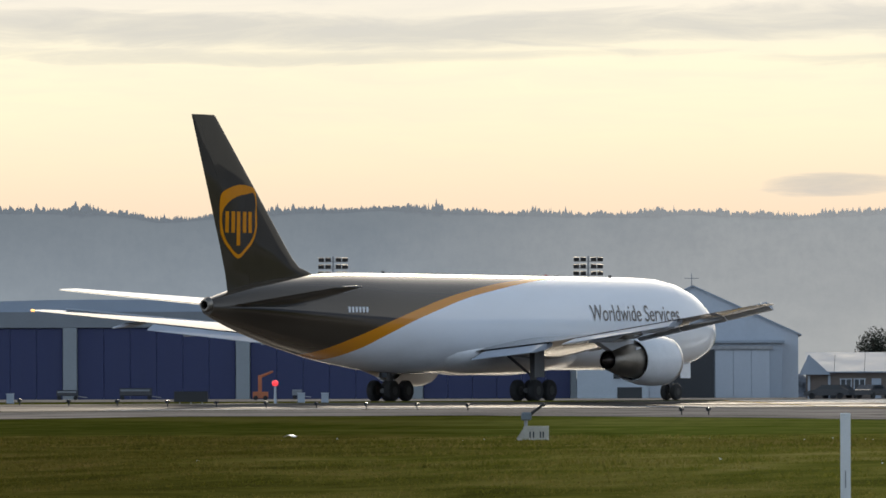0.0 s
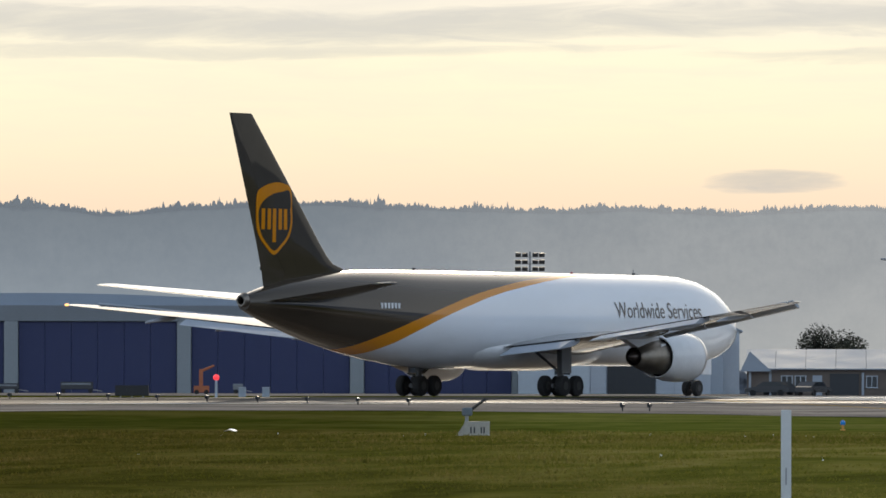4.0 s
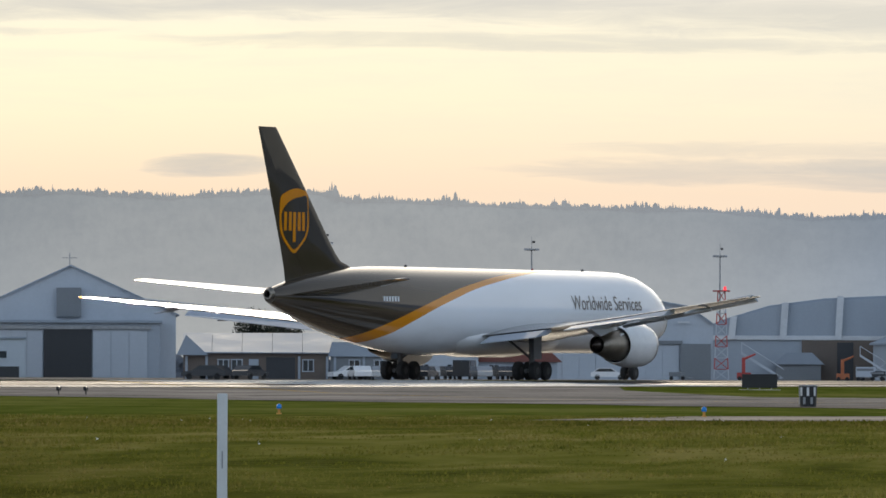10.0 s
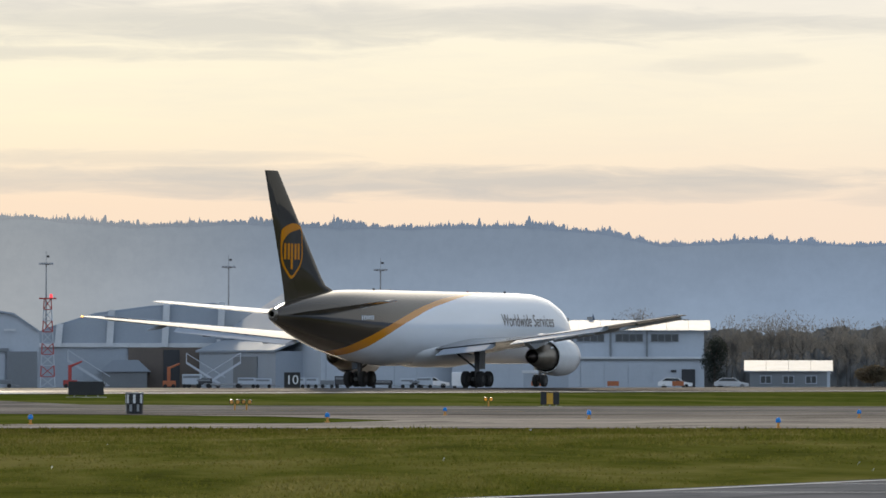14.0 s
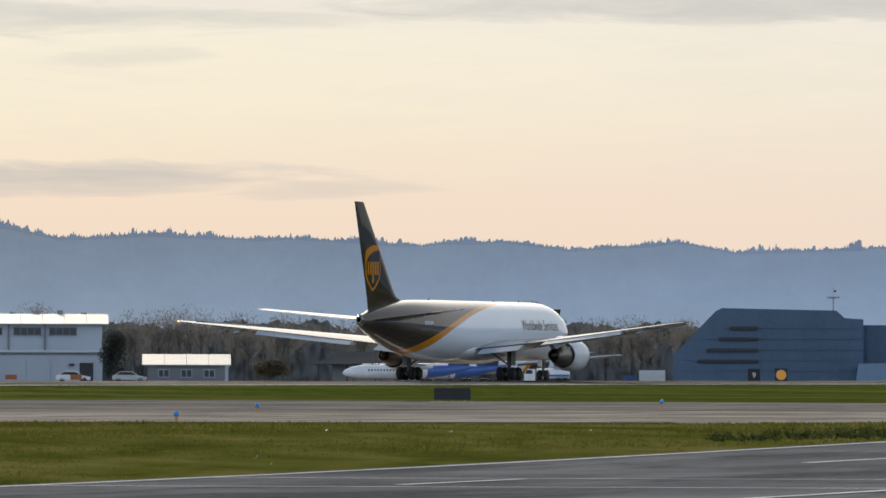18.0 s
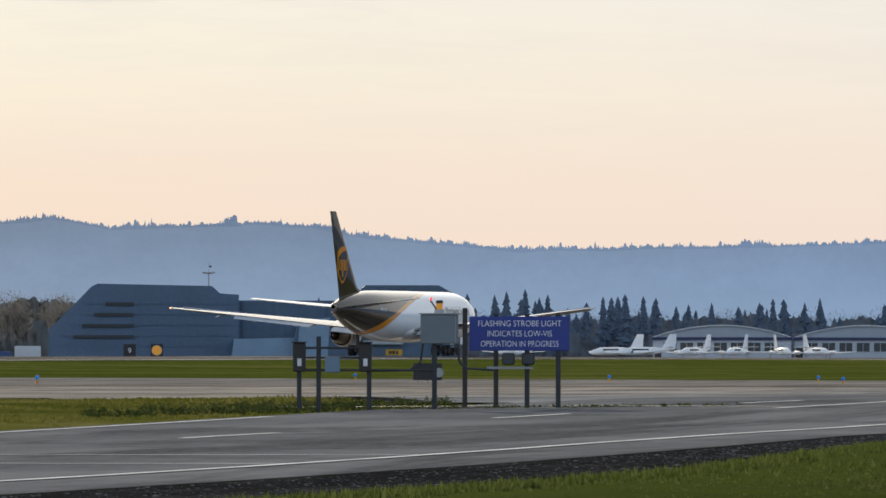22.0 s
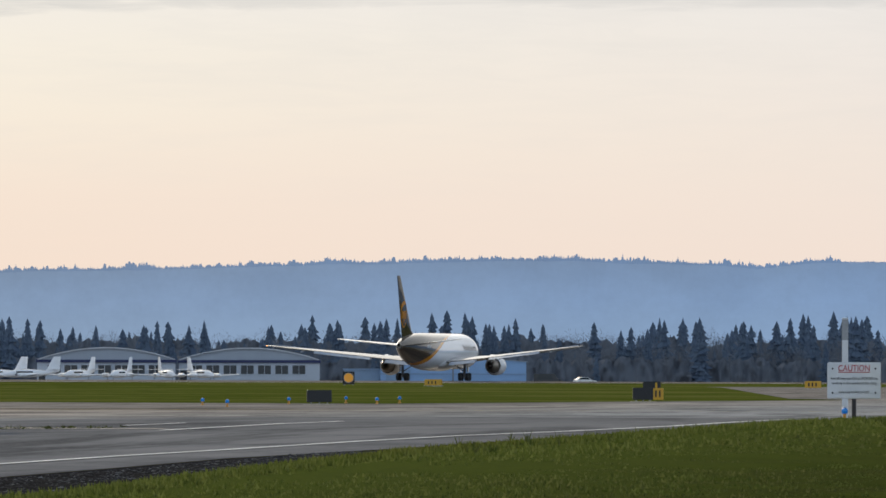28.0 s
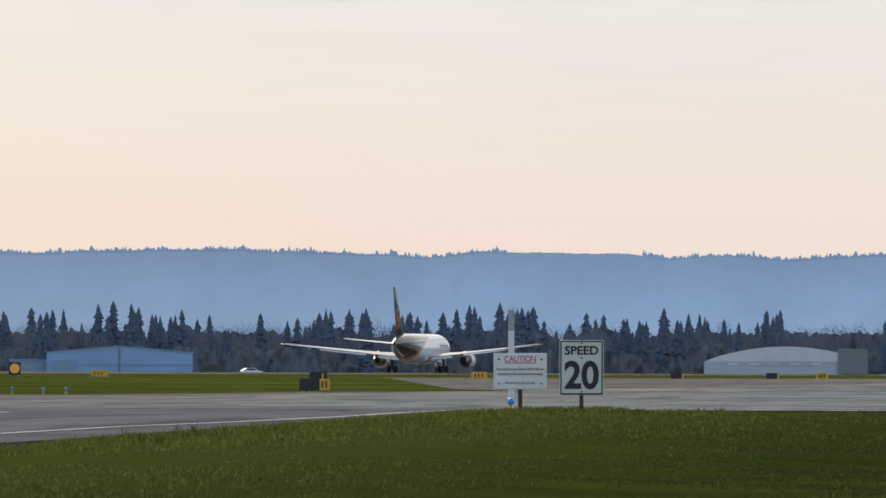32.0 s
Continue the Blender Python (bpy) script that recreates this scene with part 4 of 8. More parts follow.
SHEETW.node_tree.nodes["Principled BSDF"].inputs["Specular IOR Level"].default_value = 0.2
ROOFR = worn("red_brown_roof", (0.19, 0.065, 0.05), 0.7, 0.35, 0.4)
BRICKY = worn("dull_brown_wall", (0.15, 0.12, 0.10), 0.8, 0.3, 0.4)
# near-black; slabs of it paint the shade inside open bays and slots
DARKW = plain("near_black_paint", (0.03, 0.032, 0.036), 0.6)
PEN = worn("blue_grey_blast_panels", (0.10, 0.15, 0.225), 0.85, 0.3, 0.15, 0.0, 0.01, True)
PENL = worn("pale_blue_ramp", (0.20, 0.30, 0.43), 0.5, 0.25, 0.2)
LOUVRE = worn("pale_louvre_slats", (0.42, 0.46, 0.48), 0.4, 0.3, 0.4)
STEEL = worn("galvanised_steel", (0.32, 0.33, 0.34), 0.45, 0.4, 2.0, 0.4)
BLACKB = worn("black_board", (0.014, 0.014, 0.015), 0.55, 0.3, 2.0)
YELLOWB = worn("yellow_board", (0.62, 0.34, 0.02), 0.5, 0.2, 2.0)
REDP = worn("red_paint", (0.42, 0.05, 0.04), 0.5, 0.3, 1.0)
ORANGEP = worn("orange_paint", (0.42, 0.12, 0.04), 0.5, 0.3, 1.0)
CONC = worn("pale_concrete", (0.46, 0.43, 0.36), 0.85, 0.35, 1.5, 0.0, 0.02)


def slab(parent, name, x0, x1, y0, y1, z0, z1, mat, label="", bevel=0.0):
    return part(name, boxed(x0, x1, y0, y1, z0, z1, bevel), mat, parent, label)


def gable_roof(parent, name, x0, x1, y0, y1, eave, ridge, mat, thick=0.25, over=0.35, label=""):
    """Two pitched slabs over a gable end in x, drawn out along y."""
    c = (x0 + x1) / 2
    k = (ridge - eave) / ((x1 - x0) / 2)
    e = eave - over * k
    for a, s in ((x0 - over, 1), (x1 + over, -1)):
        part(name, prismed([(a, e), (c, ridge), (c, ridge + thick), (a, e + thick)], y0 - over, y1 + over), mat, parent, label)


def gable_wall(parent, name, x0, x1, y0, y1, eave, ridge, mat, label=""):
    part(name, prismed([(x0, -1.0), (x1, -1.0), (x1, eave), ((x0 + x1) / 2, ridge), (x0, eave)], y0, y1), mat, parent, label)


def lean_roof(parent, x0, x1, y0, z0, y1, z1, label, mat, thick=0.12):
    """One sheet-metal slope that rises away from its front eave, in standing-seam strips."""
    n = max(2, round((x1 - x0) / 3.0))
    w = (x1 - x0) / n
    for i in range(n):
        a, b = x0 + i * w + 0.02, x0 + (i + 1) * w - 0.02
        bm = bmesh.new()
        loft(bm, [[(a, y0, z0), (b, y0, z0), (b, y0, z0 + thick), (a, y0, z0 + thick)], [(a, y1, z1), (b, y1, z1), (b, y1, z1 + thick), (a, y1, z1 + thick)]])
        part("roof_sheet", bm, mat, parent, label)


def panels(parent, name, x0, x1, n, y, z0, z1, mat, label="", depth=0.12, gap=0.035):
    """A row of n upright leaves with open joints between them."""
    w = (x1 - x0) / n
    first = part(name, boxed(gap / 2, w - gap / 2, 0, depth, 0, z1 - z0, 0.02), mat, parent, label)
    first.matrix_basis = pose(x0, y, z0)
    for i in range(1, n):
        share(name, first, parent, pose(x0 + i * w, y, z0))


def window_part(parent, x0, x1, y, z0, z1, n=3, casing=None):
    fr = bmesh.new()
    t = 0.09
    box(fr, x0 - t, x1 + t, y - 0.08, y + 0.05, z1, z1 + t)
    box(fr, x0 - t, x1 + t, y - 0.12, y + 0.05, z0 - t, z0)
    for i in range(n + 1):
        x = x0 + (x1 - x0) * i / n
        box(fr, x - t / 2, x + t / 2, y - 0.06, y + 0.05, z0, z1)
    w = part("window", fr, casing or CLADW, parent)
    for i in range(n):
        a, b = x0 + (x1 - x0) * i / n + t / 2, x0 + (x1 - x0) * (i + 1) / n - t / 2
        part("pane", boxed(a, b, y - 0.02, y + 0.02, z0, z1), GLASS, w)


def build_blue_hangar():
    h = thing("hangar", site(-31.18, 1000), "long grey hangar with deep blue sliding doors", "hangar")
    slab(h, "wall", -128, 0.6, 1.5, 40, -1, 10.0, CLAD)
    # darker cladding puts the shadow side into the fascia's colour
    slab(h, "fascia", -128, 0.8, 0.3, 1.5, 8.25, 10.1, CLADG, "weathered grey fascia, toned down for the shadow side", 0.05)
    x = 0.0
    for i in range(6):
        w = 16.9 if i == 0 else 18.2
        panels(h, "door_leaf", x - w, x, 6, 0.75, 0.0, 8.2, BLUEDOOR, "deep blue sliding door leaf")
        slab(h, "pillar", x - w - 1.65, x - w - 0.05, 0.2, 1.5, -1, 8.25, PILLAR, "pale pillar", 0.04)
        x -= w + 1.7
    slab(h, "pillar", 0.05, 0.7, 0.25, 1.5, -1, 8.25, PILLAR, "pale pillar", 0.04)
    # low vaulted roofs behind the fascia
    for x0, x1 in ((-128, -84), (-80, -30), (-26.5, -2.0)):
        out = [(x0, 10.0)] + [(x0 + (x1 - x0) * i / 10, 10.0 + 1.55 * math.sin(math.pi * min(1, max(0, (i + 2) / 14)))) for i in range(11)] + [(x1, 10.0)]
        part("roof", prismed(out, 4, 39), ROOFG, h, "grey-blue curved roof")
    a = thing("shed", site(-31.17, 995, 0, 0), "low pale service annex with a dark doorway", "building")
    slab(a, "wall", 0.6, 8.6, 0.4, 9, -1, 4.4, CLADW)
    slab(a, "roof", 0.4, 8.8, 0.1, 9.2, 4.4, 4.65, ROOFG, "", 0.03)
    slab(a, "door", 5.2, 8.0, 0.3, 0.42, 0, 1.25, DARKW, "dark doorway")
    window_part(a, 4.7, 6.6, 0.36, 2.2, 3.0, 2)


def build_gable_hangar():
    h = thing("hangar", site(-30.38, 1050), "pale gabled hangar with white sliding doors and a dark entrance", "hangar")
    gable_wall(h, "wall", -12.6, 12.9, 6, 45, 7.7, 13.5, CLADW)
    gable_roof(h, "roof", -12.6, 12.9, 6, 45, 7.7, 13.5, ROOFG, 0.2, 0.4, "grey-blue pitched roof")
    slab(h, "annex", -10.6, 10.9, 1.0, 6, -1, 6.6, CLAD, "pale flat-roofed front annex")
    slab(h, "annex_roof", -10.9, 11.2, 0.5, 6, 6.6, 6.95, ROOFG, "", 0.04)
    panels(h, "door_leaf", -9.0, -3.2, 3, 0.85, 0.0, 5.7, CLADW, "white sliding door leaf")
    panels(h, "door_leaf", 2.8, 9.4, 3, 0.85, 0.0, 5.8, CLADW, "white sliding door leaf")
    slab(h, "entrance", -3.1, 2.7, 0.8, 1.0, 0, 5.9, DARKW, "near-black slab for the shade of an open entrance")
    slab(h, "lintel", -9.4, 9.8, 0.6, 0.85, 5.85, 6.25, STEEL)
    slab(h, "vent_box", -1.6, 1.4, 5.2, 6, 7.4, 10.9, CLADG, "grey box over the annex")
    m = bmesh.new()
    tube(m, (0, 12, 13.4), (0, 12, 15.2), 0.06)
    tube(m, (-0.9, 12, 14.6), (0.9, 12, 14.6), 0.04)
    part("aerial", m, STEEL, h, "thin aerial on the ridge")


def build_low_house():
    h = thing("house", site(-28.92, 900), "low brown workshop with pale blue-grey pitched roofs", "building")
    slab(h, "wall", -11.2, 3.9, 3, 14, -1, 2.75, BRICKY, "brown wall")
    lean_roof(h, -11.4, 4.3, 2.4, 2.7, 14.4, 4.75, "pale roof sheet", ROOFG)
    slab(h, "back_wall", -11.2, 3.9, 13.4, 14.0, -1, 4.6, CLADG)
    part("gable_end", prismed([(-11.9, 2.5), (-8.6, 2.5), (-10.9, 4.6)], 2.1, 2.38), ROOFG, h, "blue-grey gable end")
    slab(h, "wall", 4.1, 10.7, 2.4, 10, -1, 2.45, CLADG, "grey wall")
    part("roof", prismed([(3.8, 2.4), (11.1, 2.4), (10.0, 3.9), (4.2, 3.9)], 2.0, 10.4), ROOFG, h, "pale blue-grey roof")
    for x in (-7.6, -6.2, 1.2, 6.0, 8.6):
        window_part(h, x, x + 1.1, 2.95 if x < 4 else 2.35, 0.9, 2.0, 2)
    slab(h, "door", -4.4, -3.4, 2.9, 2.98, 0, 2.1, CLAD, "pale door")
    slab(h, "doorway", -2.6, 0.4, 2.88, 2.98, 0, 2.3, DARKW, "near-black slab for the shade of an open bay")
    for x in (-11.0, -8.9, 0.7, 3.6, 4.4, 7.4, 10.4):
        slab(h, "pier", x, x + 0.25, 2.2 if x > 4 else 2.8, 3.0, -1, 2.4, CLAD)


def build_red_house():
    h = thing("house", site(-27.94, 1000), "white house with a wide red-brown pitched roof", "house")
    gable_wall(h, "wall", -4.6, 4.4, 2, 10, 2.6, 4.6, CLADW)
    gable_roof(h, "roof", -4.6, 4.4, 2, 10, 2.6, 4.6, ROOFR, 0.15, 0.3)
    slab(h, "wall", 4.4, 13.5, 3, 10, -1, 2.1, CLAD)
    part("roof", prismed([(4.0, 2.0), (14.1, 2.0), (11.5, 4.35), (2.5, 4.35)], 2.5, 10.5), ROOFR, h, "red-brown roof")
    for x in (-2.5, 0.8, 5.6, 8.4, 11.0):
        window_part(h, x, x + 1.2, 1.95 if x < 4 else 2.95, 0.8, 1.7, 2)


def build_tower_block():
    h = thing("tall_building", site(-27.31, 1300), "tall plain white block with a lower pale wing", "building")
    slab(h, "tower", -4.4, 4.4, 0, 9, -1, 14.7, CLADW)
    slab(h, "parapet", -4.6, 4.6, -0.2, 9.2, 14.7, 15.1, CLADG, "dark parapet")
    slab(h, "wing", -9.0, -4.4, 2, 14, -1, 7.2, CLADW)
    slab(h, "wing", 4.4, 22.0, 3, 18, -1, 5.9, CLAD, "pale long wing")
    slab(h, "wing_roof", 4.4, 22.4, 2.6, 18.3, 5.9, 6.3, ROOFG)
    panels(h, "door_leaf", 7.0, 19.0, 5, 2.8, 0, 4.6, CLADW, "pale door leaf")
    for x in (-3.2, 0.0, 3.0):
        part("aerial", tubed((x, 4, 15.0), (x, 4, 16.4 + 0.4 * math.sin(x)), 0.05), STEEL, h)


def build_wide_hangar():
    h = thing("hangar", site(-26.70, 1100), "wide pale hangar with a shallow roof and long white doors", "hangar")
    out = [(-9.5, -1), (10.7, -1), (10.7, 7.0), (7.5, 9.2), (1.5, 10.2), (-5.0, 9.9), (-9.5, 7.6)]
    part("wall", prismed(out, 2, 40), CLADW, h)
    for (xa, za), (xb, zb) in zip(out[2:], out[3:]):
        part("roof", prismed([(xa, za), (xb, zb), (xb, zb + 0.25), (xa, za + 0.25)], 1.5, 40.4), ROOFG, h, "pale grey-blue roof sheet")
    panels(h, "door_leaf", -8.4, 6.4, 7, 1.75, 0.0, 4.5, CLADW, "white sliding door leaf")
    slab(h, "door_head", -8.8, 6.8, 1.4, 2.0, 4.55, 5.0, CLADG, "grey door head")
    slab(h, "side_bay", 6.6, 10.4, 1.2, 2, -1, 4.6, CLADG, "grey side bay")
    for x in (-5.6, 2.4):
        slab(h, "roof_vent", x, x + 0.7, 6, 7, 9.9, 10.6, STEEL)
    for i in range(5):
        x = -7.4 + i * 3.4
        slab(h, "skylight", x, x + 1.5, 1.35, 1.5, 7.2, 7.45, ROOFW)


def build_ribbed_hangar():
    h = thing("hangar", site(-25.27, 1180), "pale hangar with a ribbed curved roof and dark tall openings", "hangar")
    prof = [(-22.0, 5.6), (-17, 7.9), (-10.5, 9.9), (-3.0, 10.9), (5.5, 11.3), (11.0, 10.2), (13.5, 6.0)]
    part("wall", prismed([(-22, -1), (13.5, -1), (13.5, 6.0), (-22.0, 5.6)], 3, 40), CLAD, h)
    part("end_wall", prismed([*prof, ], 3.2, 40), CLAD, h)
    for (xa, za), (xb, zb) in zip(prof, prof[1:]):
        part("roof", prismed([(xa, za), (xb, zb), (xb, zb + 0.3), (xa, za + 0.3)], 5, 40.5), ROOFG, h)
    for x in (-16, -9, -1.5, 6.0):
        z = float(np.interp(x, [p[0] for p in prof], [p[1] for p in prof]))
        part("rib", prismed([(x, 5.6), (x + 0.9, 5.6), (x + 1.2, z + 0.5), (x + 0.3, z + 0.5)], 2.2, 5.2), ROOFW, h, "pale roof rib")
    slab(h, "gutter", -22.3, 13.8, 2.6, 3.2, 5.5, 6.1, ROOFW, "pale gutter band", 0.04)
    slab(h, "front_wall", -6.0, 12.6, 2.5, 3, -1, 5.5, BRICKY, "dull brown front wall")
    for x, w in ((-1.2, 2.2), (3.8, 2.0), (8.6, 2.4)):
        slab(h, "opening", x, x + w, 2.35, 2.5, 0, 5.2, DARKW, "near-black slab for the shade of a tall opening")
    slab(h, "shelter", -9.5, -3.4, -2, 2, -1, 2.3, CLADG, "small shelter")
    part("shelter_roof", prismed([(-10.0, 2.2), (-2.9, 2.2), (-4.6, 3.8), (-8.0, 3.8)], -2.4, 2.3), ROOFG, h)


def build_turned_hangar():
    h = thing("hangar", site(-23.85, 1150, 0, 24), "large pale hangar seen at a corner, with a grey-blue pitched roof", "hangar")
    gable_wall(h, "wall", -9.7, 10.0, 0, 34, 6.9, 12.9, CLADW)
    gable_roof(h, "roof", -9.7, 10.0, 0, 34, 6.9, 12.9, ROOFG, 0.22, 0.5, "pale grey-blue pitched roof")
    slab(h, "door_head", -9.2, 7.6, -0.3, 0.05, 5.55, 5.9, CLADG, "grey door head")
    panels(h, "door_leaf", -9.0, 7.4, 5, -0.15, 0.0, 5.5, CLADW, "pale sliding door leaf")
    slab(h, "window", -0.5, 0.6, -0.06, 0.02, 5.95, 8.9, GLASS, "tall narrow dark window")
    part("lamp", tubed((0.1, -0.25, 9.7), (0.1, 0, 9.7), 0.18, 0.2, 8), STEEL, h)
    slab(h, "side_annex", -13.6, -9.7, 6, 32, -1, 4.9, CLAD, "pale side annex")
    part("side_roof", prismed([(-14.0, 4.8), (-9.7, 6.4), (-9.7, 6.65), (-14.0, 5.05)], 5.6, 32.4), ROOFG, h, "pale roof")
    slab(h, "side_door", -13.75, -13.6, 12, 20, 0, 4.2, CLADG, "grey side door")


def build_window_hangar():
    h = thing("hangar", site(-22.60, 1150), "long white hangar with a high row of windows", "hangar")
    slab(h, "wall", -16.6, 16.7, 3.4, 30, -1, 7.7, CLADW)
    slab(h, "front", -16.6, 16.7, 0.5, 3.4, -1, 3.95, CLADW, "white lower front")
    slab(h, "roof_deck", -17.2, 17.4, 12, 31, 7.7, 8.9, ROOFG)
    lean_roof(h, -17.4, 17.6, 2.6, 7.66, 12, 9.0, "gleaming white roof sheet", SHEETW)
    slab(h, "ledge", -16.9, 17.0, 0.1, 3.4, 3.95, 4.25, ROOFW, "white ledge", 0.03)
    # grey slab under the ledge, its shadow put in as a strip
    slab(h, "ledge_shadow", -16.7, 16.8, 0.3, 0.5, 3.7, 3.95, CLADG, "grey band")
    for x0 in (-15.0, -9.95, -5.15, -0.15, 5.0, 9.7):
        window_part(h, x0, x0 + 3.6, 3.35, 6.3, 7.2, 4, CLADG)
    for x in (-10.7, -5.9, -0.9, 4.2, 9.0):
        slab(h, "pilaster", x, x + 0.28, 3.1, 3.4, 4.25, 7.65, CLADG, "", 0.02)
    for i in range(10):
        x = -14.4 + i * 3.2
        part("roof_vent", tubed((x, 13, 8.8), (x, 13, 9.3 + 0.15 * (i % 3)), 0.35, 0.42, 10), STEEL, h)
    panels(h, "door_leaf", -15.4, 9.8, 8, 0.35, 0.0, 3.55, CLADW, "white sliding door leaf")
    slab(h, "door", 13.7, 15.5, 0.4, 0.52, 0, 2.6, DARKW, "dark doorway")
    slab(h, "wall_box", 12.3, 13.0, 0.3, 0.5, 2.2, 2.5, DARKW)
    k = thing("kiosk", site(-22.81, 1120), "small pale cabin with a flat roof", "cabin")
    slab(k, "wall", -2.9, 2.9, 0, 4, -1, 2.0, CLAD)
    slab(k, "roof", -3.1, 3.1, -0.2, 4.2, 2.0, 2.35, ROOFW, "", 0.03)


def build_small_house():
    h = thing("house", site(-21.22, 1150), "small low building with a bright white roof", "building")
    slab(h, "wall", -5.0, 5.2, 1, 9, -1, 2.3, CLADG)
    lean_roof(h, -5.8, 6.0, 0.5, 2.3, 9.5, 3.7, "gleaming white roof sheet", SHEETW)
    slab(h, "back_wall", -5.0, 5.2, 8.6, 9.2, -1, 3.6, CLADG)
    for x in (-3.6, -0.6, 2.4):
        window_part(h, x, x + 1.4, 0.95, 0.8, 1.7, 2)
    w = thing("shed", site(-21.02, 1300), "small white gabled shed", "shed")
    gable_wall(w, "wall", -1.8, 1.8, 0, 5, 2.4, 4.0, CLADW)
    gable_roof(w, "roof", -1.8, 1.8, 0, 5, 2.4, 4.0, ROOFW, 0.12, 0.2)


def build_blast_pen():
    """A three-sided enclosure of blue-grey panels for engine runs."""
    h = thing("blast_enclosure", site(-17.26, 1250) @ Matrix.Diagonal((1, 1, 1.06, 1)), "tall blue-grey panelled jet blast enclosure", "enclosure")
    out = [(-16.5, -1), (10.9, -1), (10.9, 8.9), (8.2, 9.1), (7.0, 10.1), (-9.4, 10.4), (-10.3, 10.0), (-16.4, 4.1)]
    part("wall", prismed(out, 2, 6), PEN, h)
    for i in range(14):
        x = -9.0 + i * 1.4
        slab(h, "panel_rib", x, x + 0.14, 1.82, 2.0, 0, 8.6, PEN)
    for i in range(6):
        slab(h, "panel", max(-16.1, -17.2 + 1.25 * i), 10.6, 1.88, 1.995, 0.4 + i * 1.45, 1.72 + i * 1.45, PEN)
    for z, x in ((3.0, -12.9), (4.5, -11.6), (6.0, -9.9), (7.45, -8.3)):
        slab(h, "louvre", x, -4.2, 1.5, 1.86, z, z + 0.42, DARKW, "dark slot", 0.02)
    slab(h, "wall", 10.9, 26.6, 4, 7, -1, 8.15, PEN)
    for i in range(10):
        x = 11.4 + i * 1.5
        slab(h, "panel_rib", x, x + 0.12, 3.86, 4.0, 0, 8.1, PEN)
    part("wall", prismed([(18.8, -1), (41.8, -1), (41.8, 9.0), (39.5, 10.2), (29.0, 10.2), (24.2, 6.0), (19.4, 5.3), (18.8, 2.8)], -3, 1), PEN, h, "blue-grey slanted side wall")
    part("ramp", prismed([(9.6, -1), (18.9, -1), (18.9, 3.1), (10.2, 2.9)], -1, 3), PENL, h, "pale blue low wall")
    part("ramp", prismed([(19.2, 0.5), (23.6, 0.5), (23.9, 5.8), (19.6, 5.4)], -3.4, -3.05), PENL, h, "pale blue panel")
    for i in range(4):
        m = pose(31.8, -3.4, 7.1 - i * 1.55, 28, 0, 0)
        ob = part("louvre", boxed(-2.4 - i * 0.25, 2.6, -0.5, 0.5, -0.05, 0.05, 0.02), LOUVRE, h, "pale tilted slat")
        ob.matrix_basis = m
    for i in range(9):
        x = 25.5 + i * 1.8
        slab(h, "panel_rib", x, x + 0.12, -3.14, -3.0, 0, 6.5 + min(3.5, i * 1.2), PEN)


